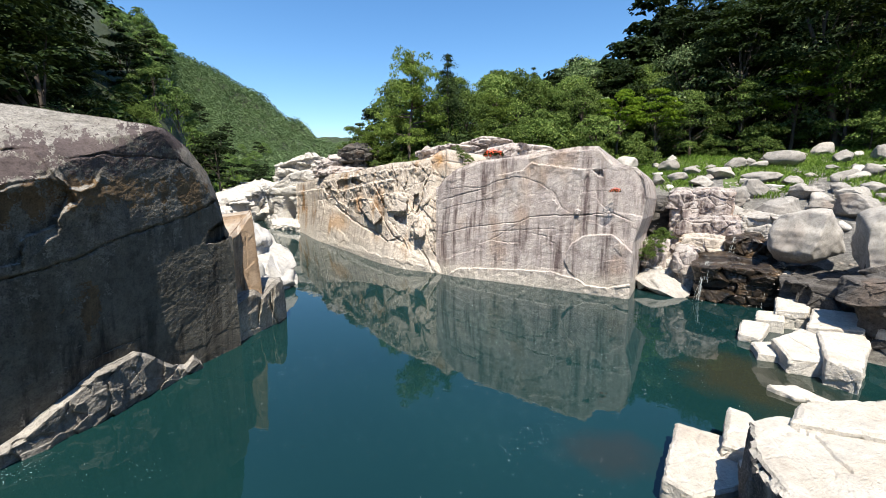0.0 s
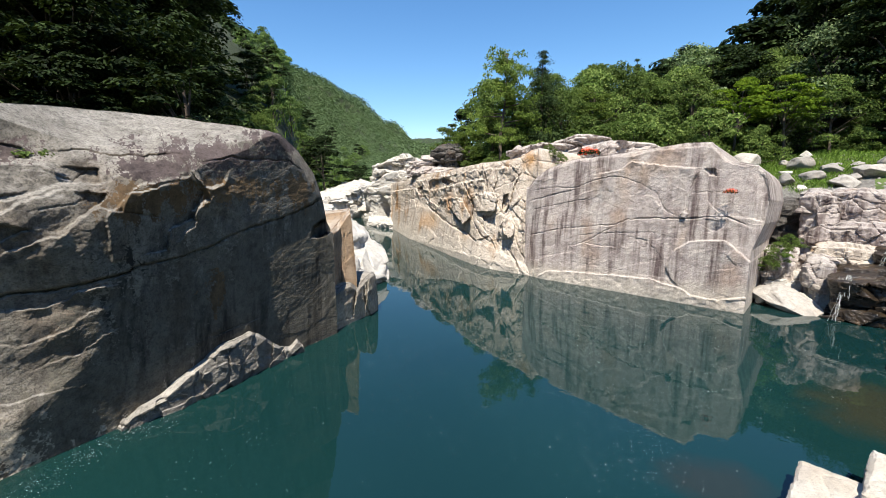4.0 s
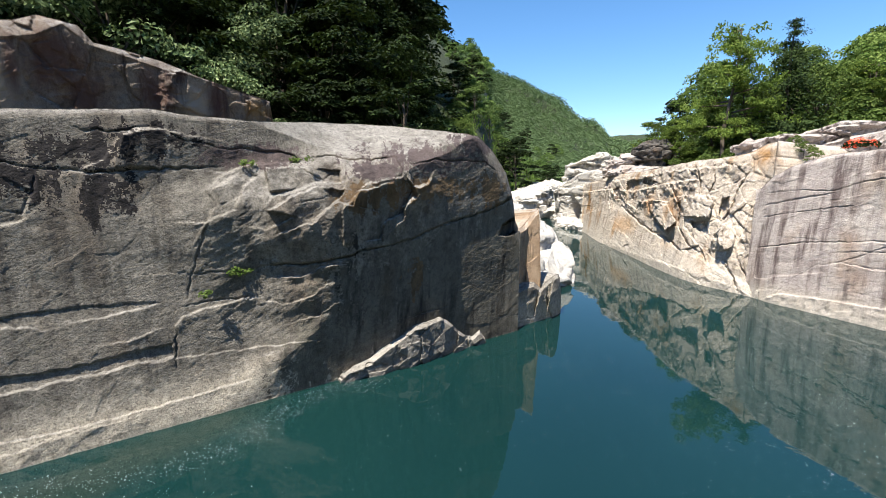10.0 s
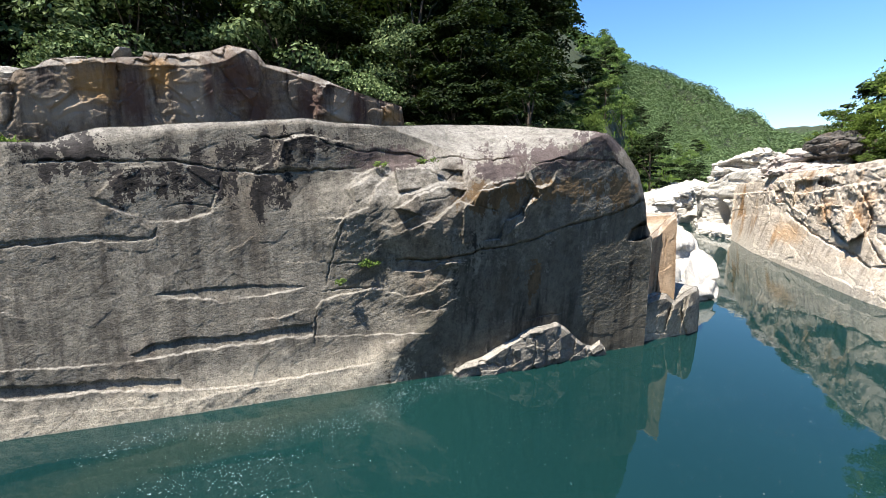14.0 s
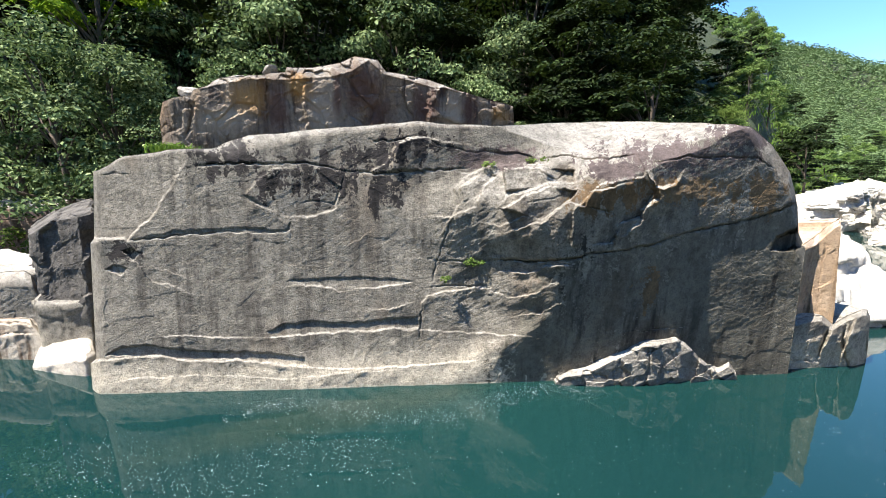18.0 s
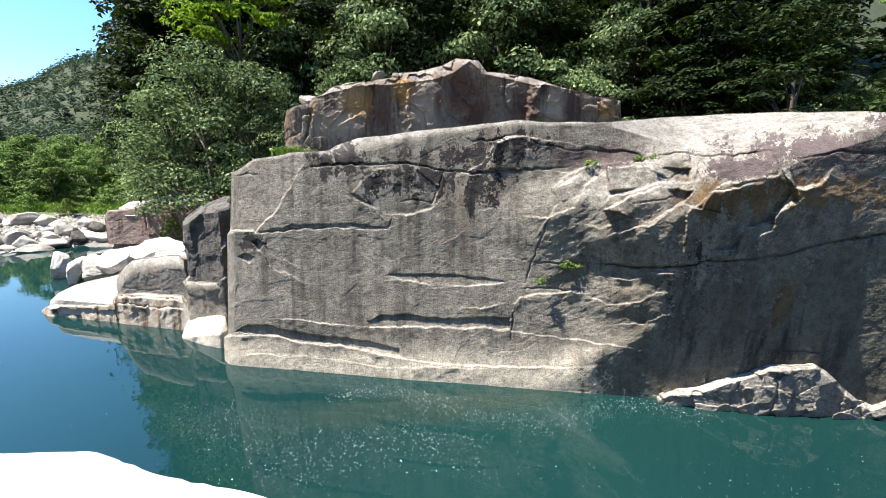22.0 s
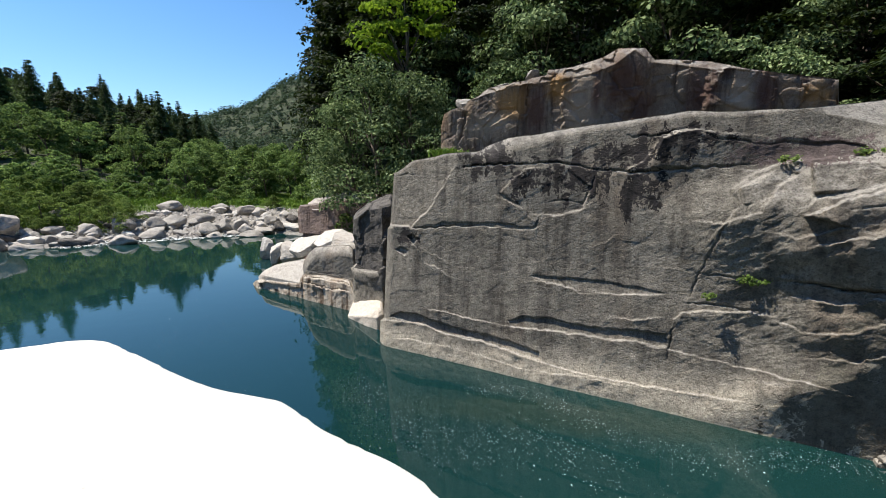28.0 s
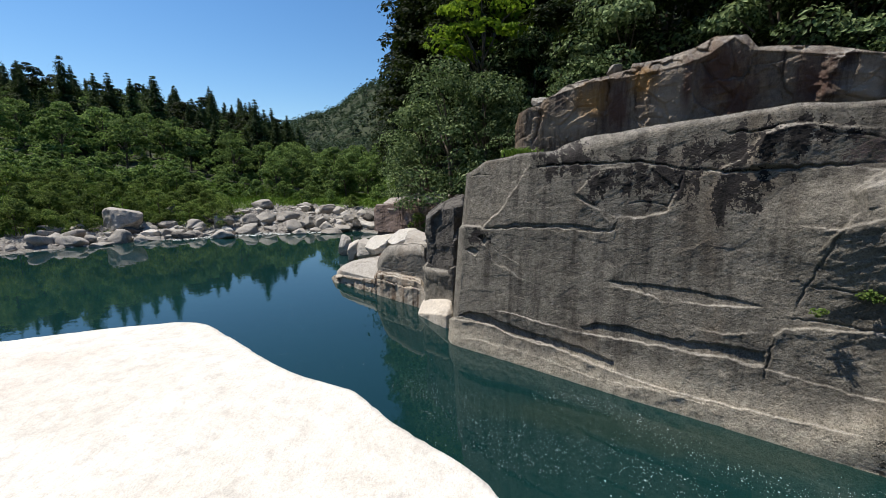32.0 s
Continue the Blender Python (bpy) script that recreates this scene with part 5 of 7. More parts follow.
pale_cracks = [([(4.12, 3.14), (6.18, 2.38), (7.98, 1.83), (10.12, 1.52), (11.25, 1.03)], 0.10, 0.26), ([(14.51, 1.17), (15.15, 0.61), (15.61, -0.09)], 0.07, 0.18), ([(15.14, 1.83), (15.6, 1.11), (16.19, 0.46), (16.58, -0.01)], 0.08, 0.2),
               ([(9.94, 4.64), (10.9, 3.39), (10.79, 2.42), (11.67, 1.58), (12.89, 1.16)], 0.09, 0.24), ([(15.6, 5.47), (14.92, 4.45), (14.69, 3.65), (14.06, 2.92)], 0.07, 0.18), ([(16.72, 4.97), (15.98, 3.99), (15.65, 2.95), (15.27, 2.12)], 0.06, 0.15),
               ([(7.48, 5.31), (7.33, 4.06), (7.81, 3.0), (9.5, 1.94)], 0.08, 0.2), ([(4.66, 5.03), (4.52, 3.16)], 0.08, 0.18), ([(11.7, 5.9), (12.3, 5.0), (12.5, 4.2)], 0.06, 0.25), ([(13.2, 5.9), (13.4, 5.0), (13.0, 4.2)], 0.05, 0.2), ([(1.6, 4.6), (1.4, 3.0)], 0.08, 0.15)]
pale_plates = [([(11.83, 2.78), (13.04, 3.02), (13.18, 2.62), (12.62, 2.32), (12.05, 2.5)], -0.3, 0, 0), ([(14.0, 4.1), (14.51, 4.17), (14.51, 3.64), (14.13, 3.2), (13.88, 3.37)], -0.3, 0, 0),
               ([(6.83, 5.24), (8.48, 4.89), (7.58, 4.6), (6.76, 4.77)], -0.3, 0, 0), ([(2.64, 4.32), (3.49, 4.54), (4.04, 3.66), (3.03, 3.49)], -0.3, 0, 0),
               ([(13.88, 2.33), (14.27, 2.8), (14.84, 2.92), (15.15, 2.5), (15.07, 1.87), (14.64, 1.61), (14.02, 1.87)], 0.22, -0.15, -0.2), ([(7.6, 3.5), (9.6, 3.6), (10.6, 2.6), (9.6, 2.0), (8.0, 2.9)], 0.25, 0.15, -0.15),
               ([(4.7, 4.9), (7.2, 5.1), (7.2, 3.9), (6.3, 3.0), (4.7, 3.4)], -0.15, 0.1, 0), ([(10.9, 4.0), (12.3, 4.2), (13.4, 3.9), (13.2, 3.1), (11.2, 3.0)], 0.2, 0.15, -0.1)]


def pale_shape(s, z, below_top, from_end):
    """A smooth apron slopes up from the water to a seam; broken blocks stand back above it. The foot bows out over its middle."""
    bow = np.interp(s, [-2.7, 0.8, 4.6, 8.95, 11.2, 13.1, 15.1, 16.45], [-1.5, 0, 0.52, 1.19, 1.39, 1.24, 0.87, 0.5])
    ap = np.interp(s, [p[0] for p in APRON], [p[1] for p in APRON])
    up = z - ap
    broken = 0.35 + 0.65 * sstep(-0.1, 0.3, up)
    d = bow - 0.24 * np.clip(z, 0, np.maximum(ap, 0)) - 0.17 * np.maximum(up, 0) - 0.06 * sstep(0, 0.3, up) - 0.5 * 0.3 * np.maximum(1 - below_top / 0.3, 0) ** 2
    p = np.stack([s, 0 * s, z], -1)
    for size, amount in (((1.9, 1.9, 1.2), 0.065), ((0.7, 0.7, 0.45), 0.02)):
        r1, r2, off, gap = blocks(p + np.stack([0.5 * z, 0 * s, 0 * s], -1), size, 10.0)
        d += broken * amount * (0.6 * r1 + 0.9 * r2 * off[:, 2] + 0.9 * (r1 - r2) * off[:, 0] - 0.5 * np.exp(-(gap / 0.05) ** 2))
    return d + carve(s, z, pale_steps, pale_cracks, pale_plates, 2.0) + (1.2 + 0.9 * broken) * rock_grain(s, z, 10.0)


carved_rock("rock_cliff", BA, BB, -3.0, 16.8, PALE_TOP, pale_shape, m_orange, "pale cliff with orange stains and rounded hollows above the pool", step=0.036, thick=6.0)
for az0, az1, r0, r1, z, lab in ((2.5, -5, 26, 30, 7.2, "broken pale ledge on top of the cliff"), (-4, -15, 25.5, 31, 7.15, "flat broken ledge on top of the cliff"), (-2.5, -9, 28, 32, 7.8, "upper layer of flat pale rock on the cliff")):
    mass("rock_ledge", [polar(az0, r0 + 1.0, z - 0.5), polar((az0 + az1) / 2, r0, z), polar(az1, r0 + 0.5, z - 0.2), polar(az1 - 0.5, r1, z - 0.2), polar((az0 + az1) / 2, r1 + 1, z), polar(az0, r1, z - 0.2)],
         m_right, lab, zbot=4.5, smooth=False, ds=0.1, dz=0.09, amp=0.10, chip=0.05, rim=0.1, top=0.15, seed=12.0 + az0, smooth_m=0.2, blk=[((2.2, 2.2, 0.45), 0.35, 0.12), ((0.8, 0.8, 0.3), 0.08, 0.04)])
for az0, az1, r0, r1, zb, z, m, lab in ((16.0, 11.5, 37.5, 42, 4.2, 6.9, "m_right", "pale layered rock under the pines"), (12.9, 8.9, 36.5, 41, 5.2, 7.85, "m_dark", "dark overhanging flat-topped rock"), (15.2, 9.5, 35, 40, 3.5, 6.0, "m_right", "thick pale rock layer above the channel")):
    mass("rock_layer", [polar(az0, r1, z - 0.3), polar(az0, r0 + 1.5, z - 0.3), polar((az0 * 2 + az1) / 3, r0, z - 0.1), polar((az0 + az1 * 2) / 3, r0, z), polar(az1, r0 + 1, z), polar(az1, r1, z), polar((az0 + az1) / 2, r1 + 1, z)],
         m_right if m == "m_right" else m_darkrock, lab, smooth=False, zbot=zb, ds=0.12, dz=0.09, amp=0.15, chip=0.06, rim=0.12, top=0.15, seed=14.0 + z, smooth_m=0.3, blk=[((2.0, 2.0, 0.5), 0.35, 0.15), ((0.8, 0.8, 0.35), 0.10, 0.05)])
CA, CB = polar(22.5, 50)[:2], polar(14.8, 45)[:2]
mass("rock_cliff", [polar(22.0, 53, 3.6), polar(21.4, 49, 4.4), polar(19.5, 47, 5.6), polar(17.5, 46, 6.0), polar(15.2, 45, 5.8), polar(13.5, 46, 5.7), polar(13, 54, 6.0), polar(17, 60, 6.5), polar(21, 60, 5)],
     m_white, "far pale cliff with a dark hollow at the water", smooth=False, ds=0.12, dz=0.10, amp=0.12, nscale=0.4, chip=0.05, rim=0.15, top=0.4, seed=16.0, smooth_m=0.3,
     face=(CA, CB, [([(1.0, 3.3), (5, 3.4), (8, 3.8)], 0.12, 0.4)], [([(3.2, 3.3), (5, 3.2), (8, 3.4)], 0.5, 2.0, 0.2, 0.4)], [(3.75, 1.7, 1.0, 1.9, -3.2)]), blk=[((2.8, 2.8, 0.9), 0.30, 0.08, 0.9), ((1.1, 1.1, 0.45), 0.08, 0.03, 0.9)])
mass("rock_layer", [polar(20.6, 54, 6.7), polar(20.2, 48.5, 6.6), polar(18.0, 47.5, 7.2), polar(15.8, 47, 7.5), polar(15.2, 52, 7.5), polar(18, 56, 7.4)], m_white, "layered pale rock on top of the far cliff", smooth=False, zbot=4.8, ds=0.14, dz=0.09, amp=0.2, chip=0.08,
     rim=0.15, top=0.2, seed=17.0, blk=[((2.4, 2.4, 0.6), 0.5, 0.25, 0.2), ((1.0, 1.0, 0.4), 0.12, 0.1, 0.3)])
mass("rock_shelf", [polar(21.8, 46.5, 0.5), polar(20, 44.8, 0.6), polar(18.3, 43.5, 0.55), polar(17.4, 44, 0.6), polar(18, 48, 0.8), polar(21.5, 50, 0.8)], m_white, "low white shelf at the water in the channel", smooth=False, ds=0.12, dz=0.1, amp=0.1, rim=0.1, seed=19.0,
     blk=[((1.6, 1.6, 0.5), 0.15, 0.06)])
for k, (a0, a1, r0, r1, z) in enumerate([(29.5, 24.0, 44, 52, 3.6), (27.0, 22.6, 56, 66, 4.2), (25.0, 21.0, 70, 82, 4.6), (31, 26.5, 34, 41, 2.8), (23.6, 20.9, 56, 60, 1.6), (28.5, 25.2, 38, 43, 2.0)]):
    mass("white_rock", [polar(a0, (r0 + r1) / 2, z - 0.4), polar((a0 + a1) / 2, r0, z - 0.6), polar(a1, r0 + 1.5, z - 0.3), polar(a1, r1, z), polar((a0 + a1) / 2, r1 + 1, z + 0.3)],
         m_white, "low sunlit white rock along the far channel", smooth=False, ds=0.12, dz=0.10, amp=0.06, nscale=0.4, chip=0.03, rim=0.06, top=0.3, seed=18.0 + k, group="white rocks in the channel", blk=[((2.2, 2.2, 0.8), 0.4, 0.10, 0.8), ((0.9, 0.9, 0.4), 0.10, 0.04, 0.8)])
# end of the wall
TOE_TOP = [(15.66, 0.15), (16.1, 0.5), (16.6, 1.0), (17.04, 1.34), (17.62, 1.55), (18.01, 1.57), (18.36, 1.31), (18.71, 1.53), (19.08, 1.67), (19.23, 1.7), (19.34, 1.52), (19.42, 0.9), (19.45, 0.2)]
SPIKE_TOP = [(16.9, 3.2), (17.08, 3.35), (17.26, 3.46), (17.46, 3.6), (17.79, 3.88), (18.1, 4.09), (18.18, 3.6), (18.22, 2.9), (18.34, 1.6)]


def toe_shape(s, z, below_top, from_end):
    """Shaded grey front; the far corner is broken into sunlit ribs and the top slopes back."""
    d = -0.25 + 0.16 * np.clip(z, -0.2, 1.3) - 1.5 * np.maximum(17.1 - s, 0) - 0.06 * np.maximum(s - 17.3, 0) - 0.5 * np.maximum(s - 19.1, 0) - 2.0 * np.maximum(0.16 - below_top, 0)
    cuts = [([(18.28, 1.31), (18.13, 0.78), (18.05, 0.31)], 0.06, 0.2), ([(18.74, 1.38), (18.66, 0.92), (18.95, 0.13)], 0.06, 0.2), ([(15.8, 0.3), (17.34, 0.33), (18.13, 0.31)], 0.03, 0.08)]
    edges = [([(18.1, 0.5), (18.3, 0.95), (18.4, 1.3)], 0.25, 0.3, 0.14), ([(18.7, 0.3), (18.85, 0.9), (18.95, 1.45)], 0.25, 0.3, 0.14), ([(17.27, 0.8), (17.87, 0.94), (18.32, 1.08)], 0.06, 0.3, 0.05)]
    return d + carve(s, z, edges, cuts) + 1.5 * rock_grain(s, z, 21.0)


def spike_shape(s, z, below_top, from_end):
    """A narrow upright block: its near side in shade, its rusty edge turned to the sun."""
    d = -0.35 - 0.45 * (np.clip(s, 16.9, 17.6) - 16.9) + 0.35 * np.clip(s - 17.6, 0, 1) + 0.10 * (z - 2.5) * (s < 17.6) - 1.1 * np.maximum(z - np.interp(s, [16.9, 17.5, 17.94, 18.3], [3.25, 3.36, 3.78, 4.0]), 0)
    cuts = [([(17.51, 3.32), (17.47, 2.59), (17.47, 1.4)], 0.04, 0.08), ([(17.8, 3.6), (17.78, 2.5), (17.85, 1.6)], 0.02, 0.04)]
    return d + carve(s, z, [], cuts) + 1.3 * rock_grain(s, z, 20.0)


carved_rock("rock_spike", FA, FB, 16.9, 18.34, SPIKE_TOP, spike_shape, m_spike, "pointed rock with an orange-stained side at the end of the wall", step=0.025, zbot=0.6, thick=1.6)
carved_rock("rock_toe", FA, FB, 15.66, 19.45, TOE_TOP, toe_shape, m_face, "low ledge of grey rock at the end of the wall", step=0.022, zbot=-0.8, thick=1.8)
for k, (pl, lab) in enumerate([([(-7.4, 18.2, 0.6), (-6.85, 19.4, 0.5), (-6.95, 20.3, 0.7), (-7.6, 21.2, 1.7), (-9.2, 21.3, 1.8), (-8.8, 18.4, 1.6)], "bright white water-worn rock at the water's edge"),
                               ([(-7.7, 16.9, 1.7), (-7.4, 17.9, 1.5), (-8.0, 18.9, 1.6), (-9.3, 19, 2.2), (-9.2, 17, 2.2)], "white angular rock beside the pointed one"),
                               ([(-8.4, 19.3, 2.4), (-8.1, 20.6, 2.3), (-8.8, 21.8, 2.6), (-10.5, 22, 2.8), (-10.2, 19.2, 2.9)], "rounded white rock above the channel")]):
    mass("white_rock", pl, m_white, lab, ds=0.06, dz=0.06, amp=0.06, chip=0.02, rim=0.3, top=0.3, seed=22.0 + k, blk=[((1.3, 1.3, 0.8), 0.16, 0.08)])
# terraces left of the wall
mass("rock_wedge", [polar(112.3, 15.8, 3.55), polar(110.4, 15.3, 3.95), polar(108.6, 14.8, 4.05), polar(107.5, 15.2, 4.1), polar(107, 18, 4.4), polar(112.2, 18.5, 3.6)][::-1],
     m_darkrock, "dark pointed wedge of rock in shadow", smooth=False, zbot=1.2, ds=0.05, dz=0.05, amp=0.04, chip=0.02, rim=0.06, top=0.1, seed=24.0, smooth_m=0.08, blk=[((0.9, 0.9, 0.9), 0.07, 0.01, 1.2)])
mass("rock_block", [polar(112.7, 15.6, 1.75), polar(111, 15.1, 1.7), polar(108.5, 14.7, 1.8), polar(107.5, 16, 2.2), polar(112.5, 17.5, 2.0)][::-1], m_face, "pale grey block under the dark wedge", ds=0.05, dz=0.05, amp=0.05, chip=0.01, rim=0.25, seed=25.0, smooth_m=0.15, top=0.1,
     blk=[((1.4, 1.4, 0.8), 0.04, 0.02)])
mass("rock_slab", [polar(113.8, 15.2, 0.1), polar(111.5, 14.2, 0.35), polar(109.6, 13.6, 0.5), polar(108.6, 13.8, 0.55), polar(109, 15.5, 0.7), polar(113, 16, 0.4)][::-1], m_orange, "small pale slab tilting into the water", ds=0.05, dz=0.04, amp=0.04, chip=0.02, rim=0.06, seed=26.0, smooth_m=0.08, top=0.1)
DA, DB = (-23.13, -12.94), (-22.96, -6.98)


def red_shape(s, z, below_top, from_end):
    cuts = [([(1.68, 3.7), (1.83, 2.3)], 0.04, 0.14), ([(2.98, 3.9), (3.13, 2.2)], 0.04, 0.12), ([(4.24, 3.9), (4.29, 2.3)], 0.03, 0.1), ([(0.0, 2.95), (1.5, 3.0), (3.4, 2.95), (5.9, 3.1)], 0.02, 0.05)]
    plates = [([(1.72, 4.2), (3.0, 4.2), (3.1, 2.2), (1.83, 2.2)], 0.10, 0.05, 0.0), ([(4.26, 4.3), (5.97, 4.3), (5.97, 2.2), (4.3, 2.2)], 0.08, 0.0, 0.0)]
    return -0.14 * (z - 3) + 0.10 * s + worn(below_top, from_end, 0.12, 0.2) + carve(s, z, (), cuts, plates, 1.6) + 2.0 * rock_grain(s, z, 34.0)


def course_shape(s, z, below_top, from_end):
    cuts = [([(1.25, 2.2), (1.3, 0.6)], 0.04, 0.12), ([(0.1, 1.5), (1.6, 1.45), (3.4, 1.5)], 0.03, 0.08)]
    return 0.35 - 0.18 * z + 0.12 * s + worn(below_top, from_end, 0.2, 0.3) + carve(s, z, (), cuts, (), 1.6) + 2.0 * rock_grain(s, z, 35.0)


def cap_shape(s, z, below_top, from_end):
    return -0.3 - 1.3 * (z - 3.6) + worn(below_top, from_end, 0.12, 0.4) + 2.5 * rock_grain(s, z, 36.0)


carved_rock("terrace_block", DA, DB, -0.1, 6.4, [(-0.1, 3.2), (0.07, 3.5), (1.31, 3.62), (1.69, 3.79), (3.53, 3.88), (4.94, 3.96), (6.4, 4.04)], red_shape, m_terrace, "reddish brown upper course of the terrace with upright joints", step=0.035, zbot=1.8, thick=3.0)
carved_rock("terrace_block", DA, DB, -0.05, 4.5, [(-0.05, 1.3), (0.27, 2.01), (1.25, 2.15), (3.13, 2.17), (4.5, 2.3)], course_shape, m_terrace, "pale brown lower course of the terrace", step=0.035, zbot=-0.5, thick=3.0)
carved_rock("terrace_block", DA, DB, 0.6, 6.4, [(0.6, 3.62), (1.13, 3.92), (2.26, 4.0), (2.81, 4.21), (4.25, 4.22), (5.29, 4.1), (6.4, 4.05)], cap_shape, m_right, "thin pale cap of the terrace", step=0.04, zbot=3.2, thick=2.0)
# the rock that carries the camera
NEAR = [(101, 1.84), (105.2, 2.02), (112, 2.26), (117, 2.52), (121.6, 2.92), (124.5, 3.06), (127.7, 3.2), (130.5, 3.4), (133.3, 3.66), (137, 4.35), (140, 4.97), (143, 5.2), (149.2, 5.42), (157.8, 5.68)]
mass("near_rock", [(1.2, 1.3, 3.42), (-0.4, 1.1, 3.48), polar(70, 1.4, 3.5), polar(90, 1.6, 3.5)] + [polar(a, r, 3.5) for a, r in NEAR] + [(-1.2, -9, 3.4), (3, -10, 3.2), (5, -5, 3.3), (3, 0.2, 3.4)],
     m_near, "broad smooth sun-bleached granite slab", ds=0.06, dz=0.1, amp=0.03, chip=0.004, rim=0.05, top=0.0, seed=30.0, cap=70, smooth_m=0.12)


# ---- loose stones ----
def stone_mesh(seed, n=9, power=2.6, cuts=9, amp=0.10, smooth=True):
    """A unit boulder: a rounded block, trimmed by planes and worn."""
    r = np.random.default_rng(seed)
    lin = np.linspace(-1, 1, n)
    verts, quads, base = [], [], 0
    for axis in range(3):
        for sign in (-1, 1):
            u, v = np.meshgrid(lin, lin)
            p = np.zeros((n * n, 3))
            p[:, axis] = sign
            p[:, (axis + 1) % 3], p[:, (axis + 2) % 3] = u.ravel(), v.ravel()
            i, j = np.meshgrid(np.arange(n - 1), np.arange(n - 1))
            a = (j * n + i).ravel() + base
            q = np.stack([a, a + 1, a + n + 1, a + n], -1)
            quads.append(q if sign > 0 else q[:, ::-1])
            verts.append(p)
            base += n * n
    p = np.concatenate(verts)
    p = np.tan(p * 0.75) / math.tan(0.75)
    p /= (np.abs(p) ** power).sum(1)[:, None] ** (1 / power)
    for k in range(cuts):
        d = r.normal(size=3)
        d /= np.linalg.norm(d)
        off = r.uniform(0.55, 0.88)
        p -= np.maximum(0, p @ d - off)[:, None] * d * 0.92
    nn = p / np.linalg.norm(p, axis=1)[:, None]
    p = p + nn * (amp * fbm(p * 1.4 + seed, 3) + 0.03 * fbm(p * 5 + seed, 3))[:, None]
    key = np.round(p, 5)
    _, first, inv = np.unique(key, axis=0, return_index=True, return_inverse=True)
    return mesh_np("stone", p[first], inv.ravel()[np.concatenate(quads)], smooth=smooth)


BOULDERS = [stone_mesh(100 + k, 10, 2.8, 15, 0.10) for k in range(6)]
BLOCKS = [stone_mesh(200 + k, 10, 5.0, 10, 0.07) for k in range(6)]
FINE = [stone_mesh(300 + k, 26, 2.7, 12, 0.07) for k in range(3)] + [stone_mesh(310 + k, 30, 5.5, 9, 0.06) for k in range(4)]
mesh_skins = {}


def skinned(me, material):
    key = (me.name, material.name)
    if key not in mesh_skins:
        c = me.copy()
        c.materials.clear()
        c.materials.append(material)
        mesh_skins[key] = c
    return mesh_skins[key]


def stone(name, me, x, y, z, sx, sy, sz, rz=0, rx=0, ry=0, material=None, label="", group="", category="boulder"):
    ob = new(name, skinned(me, material or m_boulder))
    ob.matrix_world = pose(x, y, z, rx, ry, rz) @ Matrix.Diagonal((sx, sy, sz, 1))
    return tagged(ob, label, category, group)


def bank_stone(az, r, size, k, flat=0.7, sink=0.2, rz=0, material=None, label="weathered grey boulder on the bank", name="boulder", kinds=None, group="boulders on the bank", z=None):
    x, y, _ = polar(az, r)
    gz = float(ground_z(az, r)) if z is None else z
    me = (kinds or BOULDERS)[k % len(kinds or BOULDERS)]
    return stone(name, me, x, y, gz + size * flat * (1 - 2 * sink) , size, size * 0.85, size * flat, rz, material=material, label=label, group=group)


for at_place, size, turn, k in CAP_BLOCKS:
    stone("cap_block", FINE[k], *at_place, *size, turn, material=m_outcrop, label="grey weathered block on the edge of the upper cliff", group="blocks on the upper cliff", category="rock")
# big boulders over the side stream
stone("boulder", FINE[0], *polar(-42.3, 22, 2.75), 1.5, 1.3, 1.15, 30, material=m_boulder, label="huge smooth round grey boulder above the side stream", group="boulders on the bank")
stone("boulder", FINE[1], *polar(-48.2, 20.5, 2.9), 1.6, 1.4, 1.35, 80, material=m_boulder, label="large rounded grey boulder leaning on another", group="boulders on the bank")
rs = np.random.default_rng(5)
BANK = [(-23.5, 39.9, 1.34, 0.71), (-28.2, 41.2, 0.96, 0.59), (-27.4, 35.2, 0.56, 0.41), (-30.8, 38.4, 0.76, 0.39), (-33.6, 37.3, 0.87, 0.51), (-35.3, 40.9, 1.0, 0.44), (-36.2, 41.0, 0.54, 0.48),
        (-38.7, 41.7, 1.27, 0.64), (-42.0, 46.7, 0.78, 0.63), (-43.6, 42.6, 0.68, 0.56), (-37.5, 36.3, 1.15, 0.42), (-41.3, 32.1, 0.76, 0.45), (-44.5, 31.5, 0.76, 0.42), (-45.8, 38.1, 0.63, 0.44)]
BANK2 = [(-34.6, 30.3, 1.04, 0.67), (-36.9, 32.4, 0.7, 0.58), (-34.8, 28.7, 0.79, 0.41), (-35.8, 27.8, 0.56, 0.49), (-39.0, 27.6, 1.03, 0.72), (-38.6, 25.4, 0.64, 0.49), (-37.2, 24.0, 0.63, 0.48),
         (-45.2, 28.3, 0.91, 0.59), (-42.3, 29.6, 0.66, 0.35), (-39.9, 35.8, 0.57, 0.33), (-31.8, 34.9, 0.85, 0.39), (-29.5, 35.9, 0.73, 0.41), (-46.2, 43.4, 0.56, 0.59), (-46.0, 33.5, 0.66, 0.37)]
for k, (az, r, w, h) in enumerate(BANK + BANK2):
    x, y, _ = polar(az, r)
    stone("boulder", (FINE if r < 33 else BOULDERS)[k % 3 if k % 4 else 3 + k % 3], x, y, float(ground_z(az, r)) + h * 0.75, w * 1.08, w * 0.95, h * 1.15, 47 * k, material=m_river if k % 4 else m_boulder,
          label="weathered pale grey boulder among grass on the bank", group="boulders on the bank")
for k in range(110):
    az, r = rs.uniform(-56, -27), 23.5 + 23 * rs.random() ** 1.4
    bank_stone(az, r, rs.uniform(0.22, 0.75), k, rs.uniform(0.5, 0.8), 0.25, rs.uniform(0, 360), kinds=BLOCKS if k % 3 else BOULDERS, material=(m_river, m_boulder, m_river, m_white)[k % 4], name="bank_rock", label="broken grey rock among grass on the bank", group="rocks on the bank")
